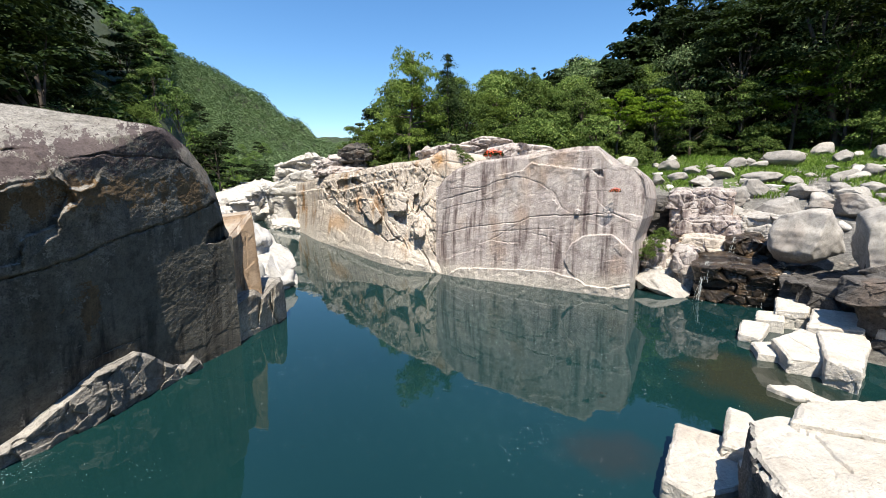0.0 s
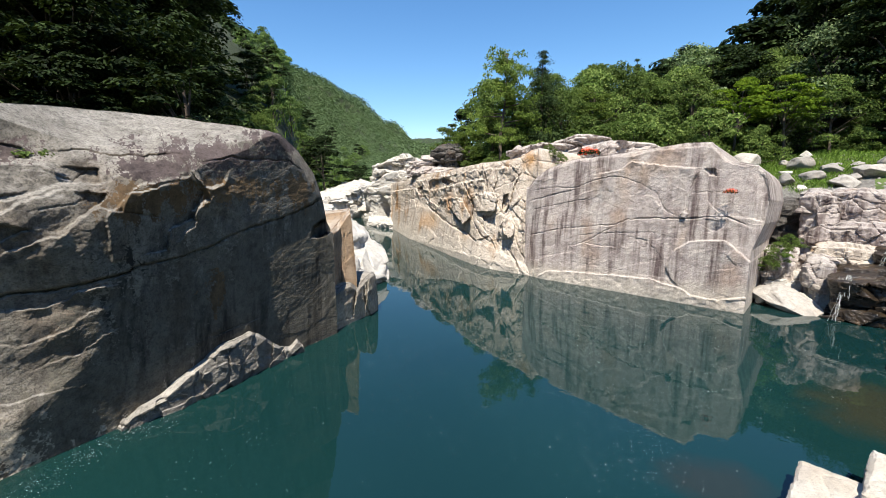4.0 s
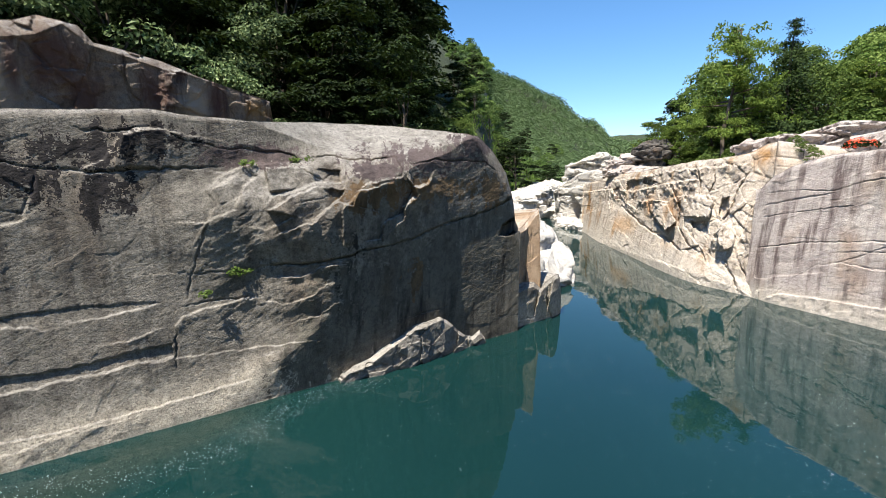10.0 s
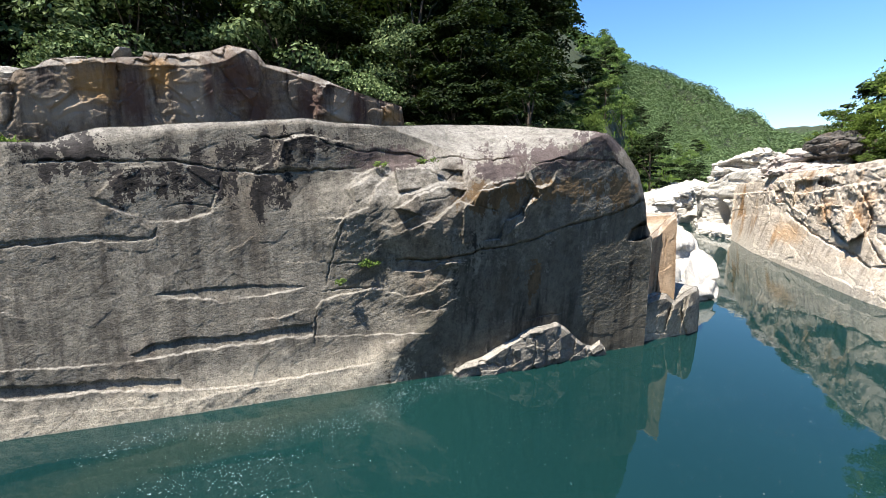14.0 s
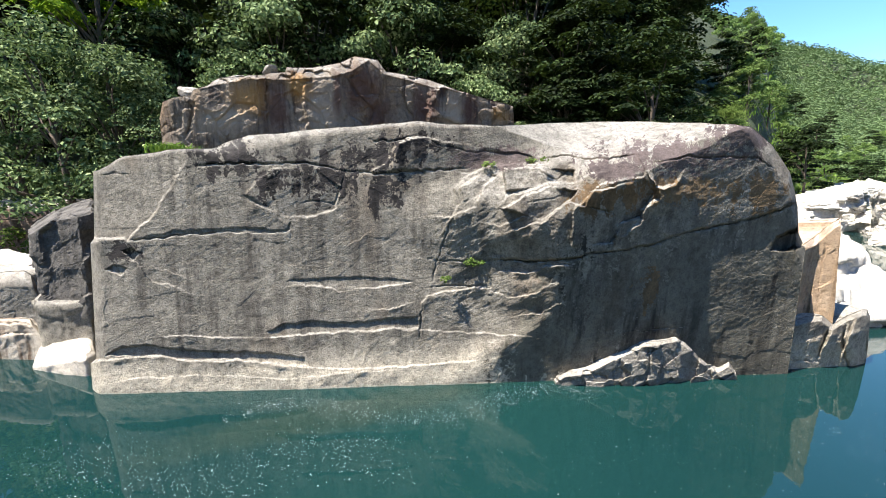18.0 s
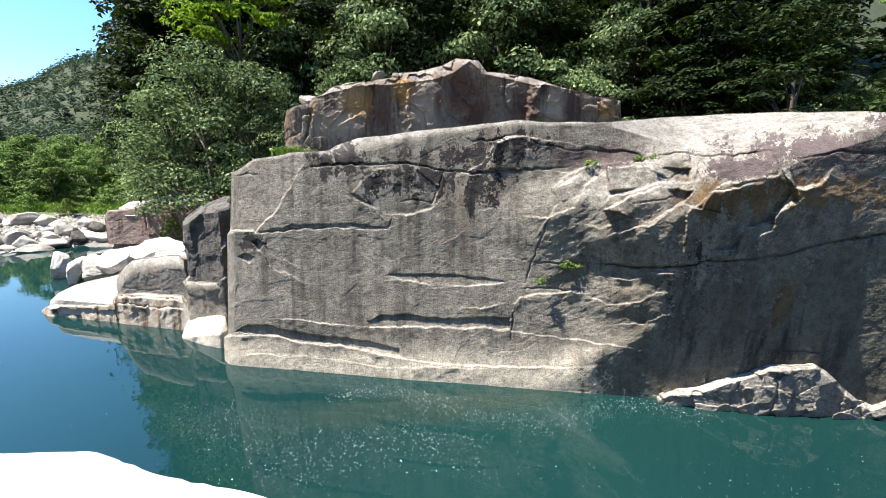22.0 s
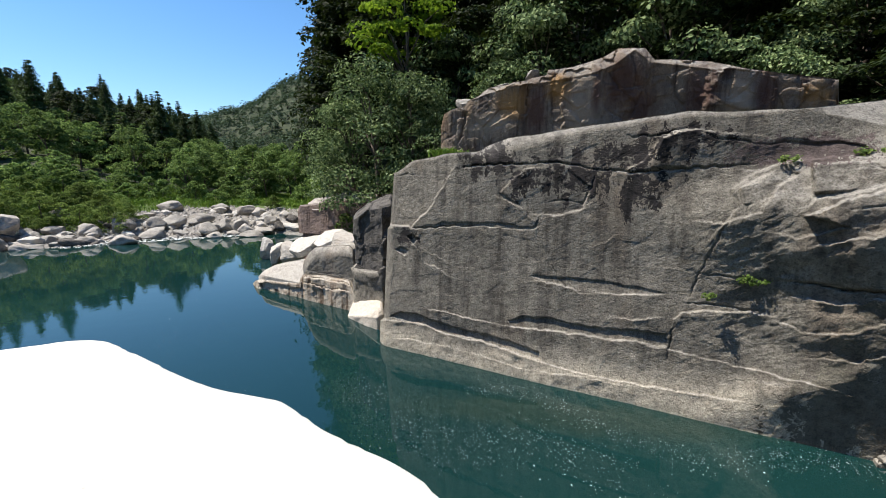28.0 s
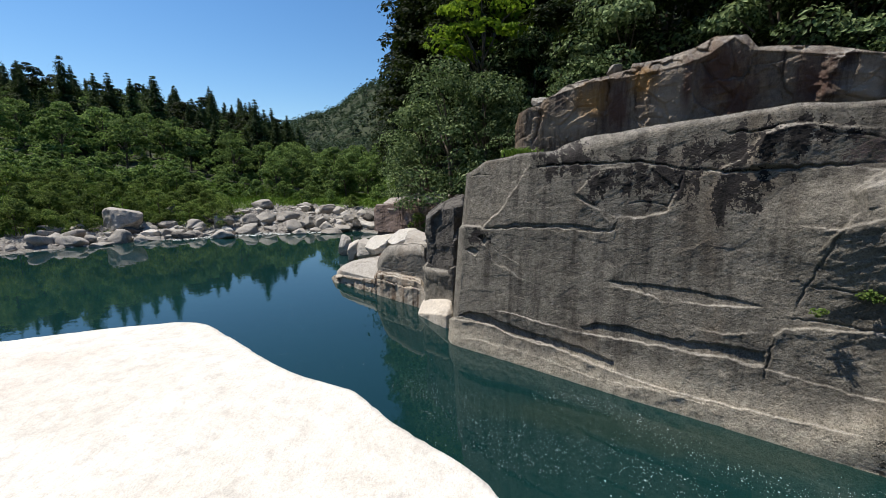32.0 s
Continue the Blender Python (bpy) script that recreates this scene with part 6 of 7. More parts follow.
# angular blocks at the near shore
def block(name, plan, z0, material, label, seed, tilt=(0, 0), rim=0.04, step=0.025, group="", **kw):
    """A flat-topped angular block on a plan of corners, its top tilted."""
    cx, cy = np.mean([p[0] for p in plan]), np.mean([p[1] for p in plan])
    pl = [(x, y, z0 + tilt[0] * (x - cx) + tilt[1] * (y - cy)) for x, y in plan]
    return mass(name, pl, material, label, smooth=False, ds=0.035, dz=0.04, amp=0.015, chip=0.01, rim=rim, top=0.0, seed=seed, smooth_m=0.05, cap=24, group=group, blk=[((0.9, 0.9, 0.5), step, 0.015, 1.2), ((0.25, 0.25, 0.15), 0.006, 0.0, 1.0)], **kw)


block("white_block", [(3.45, 5.82), (3.75, 5.38), (4.7, 5.6), (5.4, 6.54), (4.98, 6.96), (4.51, 7.29)], 0.45, m_shore, "flat-topped cream block standing in the water", 41)
block("white_block", [(4.67, 6.3), (5.0, 6.0), (5.75, 6.85), (5.85, 7.2), (5.58, 7.5), (5.07, 6.83)], 0.68, m_shore, "pale block behind the flat-topped one", 42)
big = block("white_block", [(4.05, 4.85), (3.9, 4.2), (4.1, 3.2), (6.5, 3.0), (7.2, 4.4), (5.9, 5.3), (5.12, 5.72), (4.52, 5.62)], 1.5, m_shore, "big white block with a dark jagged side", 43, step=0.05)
block("white_block", [(5.0, 5.45), (5.6, 5.2), (8.0, 4.2), (9.0, 6.0), (6.5, 6.0), (5.56, 5.95)], 1.62, m_shore, "broad white block with a rust-coloured vein", 44, step=0.04)
big.data.materials.append(m_flank)      # the flank's shade is put into a dark colour, with its pale streaks
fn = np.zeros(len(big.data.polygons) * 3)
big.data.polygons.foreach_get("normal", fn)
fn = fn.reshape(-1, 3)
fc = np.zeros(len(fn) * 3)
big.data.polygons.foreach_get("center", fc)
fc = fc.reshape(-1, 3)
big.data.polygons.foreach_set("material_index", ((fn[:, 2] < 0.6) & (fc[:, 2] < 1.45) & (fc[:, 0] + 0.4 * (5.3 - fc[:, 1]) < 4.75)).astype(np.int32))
SHORE = [([(9.1, 10.2), (9.8, 9.9), (11.0, 11.4), (10.9, 12.0), (9.6, 11.4)], 0.5), ([(9.5, 9.6), (9.8, 9.0), (11.6, 10.6), (12.3, 11.4), (11.0, 11.6)], 0.62), ([(11.0, 11.9), (12.3, 11.4), (13.4, 12.6), (12.4, 13.3)], 0.75),
         ([(8.9, 11.0), (9.6, 10.7), (10.1, 11.9), (9.3, 11.8)], 0.22), ([(9.4, 12.5), (9.8, 12.1), (10.9, 13.1), (10.3, 13.6)], 0.28), ([(7.85, 9.35), (8.1, 8.75), (8.85, 8.65), (8.6, 9.35)], 0.12),
         ([(11.4, 13.6), (12.2, 13.2), (13.2, 14.2), (12.4, 14.8)], 0.7), ([(12.4, 10.6), (13.2, 10.6), (13.4, 11.6), (12.6, 11.7)], 0.8), ([(10.6, 13.4), (11.3, 13.0), (11.9, 13.8), (11.2, 14.1)], 0.45), ([(12.9, 14.6), (13.8, 14.2), (14.8, 15.0), (13.9, 15.6)], 1.0)]
for k, (pl, z) in enumerate(SHORE):
    block("shore_block", pl, z, m_shore, "low angular white stone lying half in the water", 46 + k, tilt=(0.05 * (-1) ** k, 0.04), group="white stones at the shore", rim=0.06)
block("dark_boulder", [(12.2, 9.4), (12.0, 7.8), (13.2, 6.6), (15.2, 7.2), (15.5, 9.6), (14.0, 10.6)], 2.1, m_boulder, "tall grey boulder in the shade at the shore", 58, rim=0.7)
# rock steps with the little waterfall
def bearing_block(name, a0, a1, r0, r1, z0, z1, material, label, seed, step=0.12, rim=0.1, group="", size=(0.9, 0.9, 0.7)):
    pl = [polar(a0, r1, z1), polar(a0, r0 + 0.3, z1 - 0.1), polar((a0 + a1) / 2, r0, z1), polar(a1, r0 + 0.3, z1 - 0.1), polar(a1, r1, z1)]
    pl = pl if a0 > a1 else pl[::-1]
    mass(name, pl, material, label, zbot=z0, smooth=False, ds=0.035, dz=0.035, amp=0.04, chip=0.02, rim=rim, top=0.1, seed=seed, smooth_m=0.12, cap=16, group=group, blk=[(size, step, 0.05), ((0.3, 0.3, 0.25), 0.03, 0)])


bearing_block("wet_rock", -32.2, -40.2, 20.0, 23.5, -0.8, 1.55, m_wet, "dark wet rock step with trickling water", 61, 0.25, size=(1.1, 1.1, 0.4))
bearing_block("wet_rock", -35.0, -39.6, 22.4, 25.5, 0.8, 2.35, m_wet, "upper wet rock step under the boulders", 62, 0.2, size=(1.0, 1.0, 0.45))
bearing_block("stained_block", -39.0, -42.4, 20.8, 23, -0.6, 1.35, m_orange, "rust-stained block beside the wet step", 63)
G = "blocks by the stream"
bearing_block("bank_block", -30.2, -35.4, 22.6, 25.5, 0.6, 2.35, m_orange, "rusty cream block above the side stream", 64, 0.14, group=G)
bearing_block("bank_block", -31.0, -36.2, 24.0, 27, 1.6, 3.1, m_right, "pale blocky granite above the side stream", 65, 0.14, group=G)
bearing_block("bank_block", -31.2, -35.0, 25.2, 28.5, 2.4, 4.5, m_right, "tall pale granite block above the side stream", 66, 0.10, group=G)
# the cleft's shade is put into this rock's dark colour
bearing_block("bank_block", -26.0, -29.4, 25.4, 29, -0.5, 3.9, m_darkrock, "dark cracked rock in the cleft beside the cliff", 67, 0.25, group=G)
bearing_block("bank_block", -28.9, -31.6, 24.2, 27.5, -0.5, 4.35, m_right, "cracked block beside the dark cleft", 73, 0.2, group=G)
bearing_block("bank_block", -30.0, -32.2, 21.2, 24, -0.6, 1.9, m_right, "narrow rust-streaked rock at the water", 68, 0.12, group=G)
bearing_block("bank_block", -26.6, -28.8, 22.2, 25, -0.6, 2.0, m_right, "mossy broken rock in the cleft", 69, 0.25, group=G)
bearing_block("bank_block", -36.0, -41.0, 24.6, 28, 1.6, 3.3, m_boulder, "broken granite under the great boulder", 70, 0.2, group=G)
# shade below the boulders is put into the colour of these two
bearing_block("dark_rock", -41.0, -50.0, 18.5, 22, -0.8, 1.5, m_darkrock, "rock coloured dark as the shaded hollow under the great boulders", 71, 0.3)
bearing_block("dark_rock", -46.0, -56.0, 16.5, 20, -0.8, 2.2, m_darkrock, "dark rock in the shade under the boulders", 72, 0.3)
stone("flat_rock", FINE[6], *polar(-28.6, 20.8, 0.28), 1.15, 0.65, 0.42, -60, 0, 18, material=m_boulder, label="smooth grey slab tilted into the water", category="rock")
for k in range(26):
    az, r = -26.5 - 3.4 * rs.random(), 20.8 + 2.6 * rs.random()
    x, y, _ = polar(az, r)
    w = rs.uniform(0.15, 0.45)
    stone("cobble", BOULDERS[k % 6], x, y, 0.05 + (r - 20.5) * 0.35, w, w * 0.8, w * 0.7, 40 * k, material=m_white if k % 2 else m_boulder, label="pale cobble heaped beside the cliff", group="cobbles beside the cliff", category="stone")


# layered rocks of the terrace at the water
TA, TB = (-17.14, -12.19), (-14.71, -6.35)


def foot_shape(s, z, below_top, from_end):
    steps = [([(3.55, 0.98), (4.72, 1.05), (6.3, 1.02)], 0.14, 0.4, 0.06), ([(3.68, 0.72), (5.04, 0.69), (6.4, 0.73)], 0.14, 0.4, 0.06), ([(0.4, 0.3), (2.0, 0.42), (3.6, 0.45)], -0.22, 0.8, 0.05)]
    cuts = [([(3.55, 1.0), (4.72, 1.08), (6.3, 1.05)], 0.03, 0.12), ([(3.6, 0.74), (5.04, 0.72), (6.4, 0.76)], 0.03, 0.12), ([(3.6, 1.1), (3.55, 0.6), (3.6, -0.2)], 0.05, 0.15), ([(1.9, 0.5), (1.9, -0.2)], 0.03, 0.06)]
    return -0.12 * np.maximum(z, 0) + worn(below_top, from_end, 0.22, 0.5) + carve(s, z, steps, cuts, (), 1.5) + 1.5 * rock_grain(s, z, 130.0)


def slab_shape(s, z, below_top, from_end):
    cuts = [([(1.4, 0.9), (2.3, 1.25), (3.4, 1.45)], 0.03, 0.06), ([(2.4, 0.7), (2.3, 1.3)], 0.03, 0.05)]
    return -0.15 - 1.0 * np.maximum(z - 0.7, 0) + worn(below_top, from_end, 0.25, 0.5) + carve(s, z, (), cuts, (), 1.5) + 1.5 * rock_grain(s, z, 134.0)


def block_shape(s, z, below_top, from_end):
    cuts = [([(4.6, 2.35), (4.7, 1.7), (4.6, 1.0)], 0.02, 0.03), ([(3.9, 1.35), (5.0, 1.3), (6.4, 1.4)], 0.03, 0.05)]
    return -0.30 + 0.10 * (z - 1.5) + worn(below_top, from_end, 0.5, 0.45) + carve(s, z, (), cuts, (), 1.5) + 1.3 * rock_grain(s, z, 133.0)


carved_rock("terrace_rock", TA, TB, 0.0, 6.7, [(0.0, 0.2), (0.3, 0.4), (1.03, 0.62), (2.2, 0.68), (3.4, 0.80), (3.7, 1.12), (5.0, 1.2), (6.36, 1.2), (6.7, 0.7)], foot_shape, m_rust, "rust-streaked pale layered rock at the waterline", step=0.03, thick=2.5)
carved_rock("terrace_rock", TA, TB, 0.55, 4.0, [(0.55, 0.6), (1.06, 0.98), (1.83, 1.29), (2.88, 1.57), (3.51, 1.66), (3.92, 1.59), (4.0, 1.2)], slab_shape, m_boulder, "smooth white slab of rock sloping to the water", step=0.03, zbot=0.2, thick=2.5)
carved_rock("terrace_rock", TA, TB, 3.6, 6.7, [(3.6, 1.26), (3.81, 1.7), (4.13, 2.07), (4.5, 2.3), (5.29, 2.44), (6.41, 2.57), (6.59, 2.45), (6.7, 2.2)], block_shape, m_outcrop, "smooth rounded grey block on the terrace", step=0.03, zbot=0.9, thick=2.5)
for az, r, zz, size, turn, k, lab in ((122.0, 26.6, 0.75, (0.95, 0.7, 0.62), 30, 4, "square white stone at the water"), (118.6, 24.0, 1.25, (1.5, 0.9, 0.45), 20, 5, "pale slab tilted on the terrace"), (115.6, 22.6, 1.8, (1.1, 0.8, 0.5), 15, 6, "small pale block under the brown terrace"),
                                      (113.6, 21.4, 1.9, (0.9, 0.8, 0.45), 60, 3, "small pale block under the brown terrace"), (120.3, 25.2, 0.8, (1.0, 0.8, 0.6), 75, 3, "pale broken stone on the terrace")):
    stone("terrace_stone", FINE[k], *polar(az, r, zz), *size, turn, 6, 4, material=m_white if k != 3 else m_boulder, label=lab, group="stones on the terrace", category="stone")
stone("egg_stone", FINE[0], *polar(123.5, 28.8, 0.5), 0.55, 0.5, 0.85, 10, material=m_white, label="upright egg-shaped white stone in the shallows", category="stone")
# gravel bank with boulders upstream
FAR = [(153.0, 43.7, 0.73, 0.52), (150.3, 43.5, 0.52, 0.4), (147.8, 43.2, 1.1, 0.6), (147.5, 46.6, 1.38, 1.09), (149.6, 41.7, 0.84, 0.22), (156.4, 42.2, 0.34, 0.2), (142.8, 51.0, 0.97, 0.63), (143.2, 46.5, 0.77, 0.42),
       (140.8, 43.3, 0.98, 0.35), (138.0, 41.3, 1.01, 0.45), (137.7, 46.5, 0.98, 0.77), (135.0, 44.1, 1.22, 0.59), (133.0, 47.5, 1.22, 0.76), (133.2, 55.6, 1.42, 0.68), (134.9, 47.0, 1.04, 0.69), (129.7, 43.3, 1.04, 0.66)]
FAR2 = [(128.2, 55.7, 1.15, 0.56), (126.2, 44.5, 0.97, 0.63), (124.0, 52.5, 1.0, 0.68), (125.7, 53.2, 1.32, 0.68), (127.9, 44.6, 1.09, 0.69), (140.4, 45.9, 0.92, 0.43), (145.2, 43.0, 0.78, 0.24), (122.5, 47.8, 0.92, 0.57),
        (121.1, 46.0, 0.9, 0.49), (130.3, 48.5, 1.15, 0.61), (125.2, 41.0, 1.04, 0.32), (129.1, 41.4, 0.85, 0.32), (143.8, 44.6, 0.63, 0.35), (151.7, 43.7, 0.5, 0.31), (121.0, 50.4, 0.85, 0.6), (123.3, 42.3, 1.08, 0.39)]
for k, (az, r, w, h) in enumerate(FAR + FAR2):
    x, y, _ = polar(az, r)
    stone("boulder", (FINE if k == 3 else BOULDERS)[k % 6], x, y, max(float(ground_z(az, r)), -0.1) + h * 0.7, w * 1.05, w * 0.9, h * 1.2, 47 * k, material=m_river if k % 3 else m_boulder,
          label="tall grey boulder beside the bushes" if k == 3 else "pale rounded river boulder on the gravel bank", group="boulders on the far bank")
for k in range(200):
    az = rs.uniform(118, 155)
    r = 42.5 + 14 * rs.random() ** 1.3 * (1 if az < 140 else 0.35)
    w = float(rs.choice([0.25, 0.4, 0.6, 0.85], p=[0.3, 0.35, 0.25, 0.1]))
    bank_stone(az, r, w, k, rs.uniform(0.5, 0.75), 0.2, rs.uniform(0, 360), label="pale rounded river boulder on the gravel bank", group="boulders on the far bank", kinds=BLOCKS if k % 3 else BOULDERS, material=(m_white, m_river, m_boulder, m_darkrock, m_boulder)[k % 5])


# ---- trees ----
def leaf_cards(centres, normals, size, r, aspect=0.6, droop=0.25):
    """Bent leaf sprays: two triangles folded along the middle, one island each."""
    n = len(centres)
    a = np.cross(normals, r.normal(size=(n, 3)))
    a /= np.linalg.norm(a, axis=1)[:, None] + 1e-9
    b = np.cross(normals, a)
    s = size * r.uniform(0.6, 1.35, (n, 1))
    tip = centres + a * s - normals * s * droop
    tail = centres - a * s - normals * s * droop
    lft = centres + b * s * aspect
    rgt = centres - b * s * aspect
    v = np.stack([tip, lft, tail, rgt], 1).reshape(-1, 3)
    i = np.arange(n)[:, None] * 4
    return v, i + np.array([[0, 1, 2, 3]])


def limb(path, radii, sides=6):
    path = np.array(path, float)
    V, Q = [], []
    for k, (p, rad) in enumerate(zip(path, radii)):
        d = path[min(k + 1, len(path) - 1)] - path[max(k - 1, 0)]
        d /= np.linalg.norm(d) + 1e-9
        u = np.cross(d, (0.31, 0.92, 0.2))
        u /= np.linalg.norm(u)
        w = np.cross(d, u)
        for a in np.arange(sides) * 2 * np.pi / sides:
            V.append(p + rad * (u * np.cos(a) + w * np.sin(a)))
        if k:
            b = (k - 1) * sides
            Q += [(b + i, b + (i + 1) % sides, b + sides + (i + 1) % sides, b + sides + i) for i in range(sides)]
    return np.array(V), np.array(Q)


def join(parts):
    V, Q, o = [], [], 0
    for v, q in parts:
        V.append(v)
        Q.append(np.asarray(q) + o)
        o += len(v)
    return np.concatenate(V), np.concatenate(Q)


def broadleaf(seed, height, spread, clumps, per, leaf, low=0.25, up=0.95, flat=0.5):
    r = np.random.default_rng(seed)
    lean = r.normal(size=2) * 0.06 * height
    trunk = [(0, 0, -0.6), (lean[0] * 0.3, lean[1] * 0.3, height * 0.3), (lean[0], lean[1], height * 0.75)]
    wood = [limb(trunk, (height * 0.022, height * 0.016, height * 0.006))]
    cs, ns = [], []
    for k in range(clumps):
        h = low + (1 - low) * r.random() ** 0.8
        a = r.uniform(0, 2 * np.pi)
        prof = math.sin(math.pi * min(1, (h - low) / (1 - low) * 0.78 + 0.2)) ** 0.7
        rad = spread * prof * r.uniform(0.45, 1.0)
        c = np.array([lean[0] * h + rad * math.cos(a), lean[1] * h + rad * math.sin(a), h * height])
        if k % 4 == 0:
            wood.append(limb([(lean[0] * h * 0.6, lean[1] * h * 0.6, h * height * 0.6), c * (0.6, 0.6, 0.9), c], (height * 0.008, height * 0.005, height * 0.002), 4))
        d = r.normal(size=(per, 3))
        d /= np.linalg.norm(d, axis=1)[:, None]
        d[:, 2] = np.abs(d[:, 2]) * 0.9 - 0.15
        cr = spread * r.uniform(0.20, 0.40)
        cs.append(c + d * cr * r.uniform(0.75, 1.06, (per, 1)) * (1, 1, flat))
        nn = d * 0.8 + (0, 0, up) + r.normal(size=(per, 3)) * 0.35
        ns.append(nn / np.linalg.norm(nn, axis=1)[:, None])
    return join(wood), leaf_cards(np.concatenate(cs), np.concatenate(ns), leaf, r)


def pine(seed, height, spread, pads, per, leaf):
    """Red pine: bent trunk and flat pads of needles at the limb ends."""
    r = np.random.default_rng(seed)
    bend = r.normal(size=(3, 2)) * 0.08 * height
    trunk = [(0, 0, -0.6), (*bend[0], height * 0.35), (*bend[1], height * 0.7), (*(bend[1] * 1.2), height * 0.97)]
    wood = [limb(trunk, (height * 0.022, height * 0.017, height * 0.010, height * 0.004))]
    cs, ns = [], []
    for k in range(pads):
        h = 0.32 + 0.66 * (k + r.random()) / pads
        a = r.uniform(0, 2 * np.pi)
        rad = spread * (1.05 - h) ** 0.6 * r.uniform(0.3, 1.0)
        c = np.array([bend[1][0] * h + rad * math.cos(a), bend[1][1] * h + rad * math.sin(a), h * height])
        wood.append(limb([(bend[1][0] * h, bend[1][1] * h, h * height - 0.1 * rad), c * (0.9, 0.9, 1) - (0, 0, 0.12)], (height * 0.007, height * 0.003), 4))
        knots = r.normal(size=(9, 3)) * (0.42, 0.42, 0.05)
        q = knots[r.integers(0, 9, per)] + np.clip(r.normal(size=(per, 3)), -1.8, 1.8) * (0.13, 0.13, 0.06)
        cs.append(c + q * spread * 0.42)
        nn = r.normal(size=(per, 3)) * 0.5 + (0, 0, 0.8)
        ns.append(nn / np.linalg.norm(nn, axis=1)[:, None])
    return join(wood), leaf_cards(np.concatenate(cs), np.concatenate(ns), leaf, r, 0.42, -0.2)


def cedar(seed, height, spread, tiers, per, leaf):
    r = np.random.default_rng(seed)
    wood = [limb([(0, 0, -0.6), (0, 0, height * 0.5), (0, 0, height * 0.98)], (height * 0.02, height * 0.012, height * 0.002))]
    cs, ns, ls = [], [], []
    for k in range(tiers):
        h = 0.12 + 0.88 * (k + r.random() * 0.6) / tiers
        for a in r.uniform(0, 2 * np.pi, 6):
            rad = spread * (1.03 - h) ** 0.95 * r.uniform(0.55, 1.15)
            t = r.uniform(0.15, 1, (per, 1))
            dirv = np.array([math.cos(a), math.sin(a), -0.28])
            base = np.array([0, 0, h * height])
            cs.append(base + dirv * rad * t + r.normal(size=(per, 3)) * (0.015 * spread + 0.14 * rad) * (1, 1, 0.6))
            ls.append(np.full((per, 1), leaf * (0.3 + 0.7 * min(1.0, 2.2 * (1 - h)))))
            nn = np.array([math.cos(a) * 0.6, math.sin(a) * 0.6, 0.8]) + r.normal(size=(per, 3)) * 0.4
            ns.append(nn / np.linalg.norm(nn, axis=1)[:, None])
    return join(wood), leaf_cards(np.concatenate(cs), np.concatenate(ns), np.concatenate(ls), r, 0.4, 0.5)


def tree_kind(name, built, leaf_mat, label, category="tree", group=""):
    (wv, wq), (lv, lq) = built
    root = empty(name, 0, 0, -500, label, category, group)
    part("trunk", mesh_np("trunk", wv, wq, smooth=True), m_bark, root)
    part("crown", mesh_np("crown", lv, lq), leaf_mat, root)
    return root


KINDS = {
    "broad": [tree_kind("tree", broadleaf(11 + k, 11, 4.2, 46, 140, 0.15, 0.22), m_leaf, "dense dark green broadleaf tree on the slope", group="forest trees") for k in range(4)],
    "light": [tree_kind("tree", broadleaf(31 + k, 9, 3.8, 48, 150, 0.125, 0.05, 0.3, 0.9), m_leaf_light, "light green broadleaf tree in the sun", group="forest trees") for k in range(2)],
    "mid": [tree_kind("tree", broadleaf(35 + k, 9, 3.8, 52, 140, 0.115, 0.05, 0.3, 0.85), m_leaf_mid, "leafy grey-green tree with sunlit tips before the dark woods", group="forest trees") for k in range(2)],
    "bush": [tree_kind("shrub", broadleaf(71 + k, 3.6, 2.4, 24, 130, 0.11, 0.0, 0.3, 0.9), m_leaf_light, "leafy green shrub at the edge of the woods", "shrub", "shrubs") for k in range(3)],
    "bright": [tree_kind("tree", broadleaf(41, 9, 3.0, 30, 110, 0.15, 0.5, 0.3), m_leaf_bright, "young maple with bright yellow-green leaves", group="forest trees")],
    "pine": [tree_kind("pine_tree", pine(51 + k, 9, 4.2, 22, 460, 0.12), m_pine, "red pine with flat layered boughs on the rock", group="pines") for k in range(3)],
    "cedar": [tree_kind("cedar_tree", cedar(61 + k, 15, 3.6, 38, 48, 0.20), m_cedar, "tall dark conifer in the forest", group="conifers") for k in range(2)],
    "fir": [tree_kind("fir_tree", cedar(66 + k, 12, 5.4, 22, 80, 0.17), m_fir, "dense green fir with ragged boughs", group="conifers") for k in range(2)],
}
COARSE = {
    "broad": [tree_kind("tree", broadleaf(111 + k, 11, 4.2, 34, 95, 0.25, 0.10), m_leaf, "dark green broadleaf tree far up the slope", group="forest trees") for k in range(3)],
    "light": [tree_kind("tree", broadleaf(131 + k, 9, 3.8, 32, 90, 0.22, 0.03, 0.3, 0.95), m_leaf_bank, "light green broadleaf tree far off in the sun", group="forest trees") for k in range(3)],
    "cedar": [tree_kind("cedar_tree", cedar(161 + k, 15, 4.0, 28, 24, 0.36), m_cedar, "tall dark conifer far off", group="conifers") for k in range(2)],
    "fir": [tree_kind("fir_tree", cedar(166 + k, 14, 4.6, 30, 26, 0.30), m_fir, "tall pointed conifer across the river", group="conifers") for k in range(3)],
    "bush": [tree_kind("shrub", broadleaf(171 + k, 3.6, 2.4, 16, 55, 0.22, 0.0, 0.3, 0.95), m_leaf_bank, "leafy green shrub across the river", "shrub", "shrubs") for k in range(3)],
}


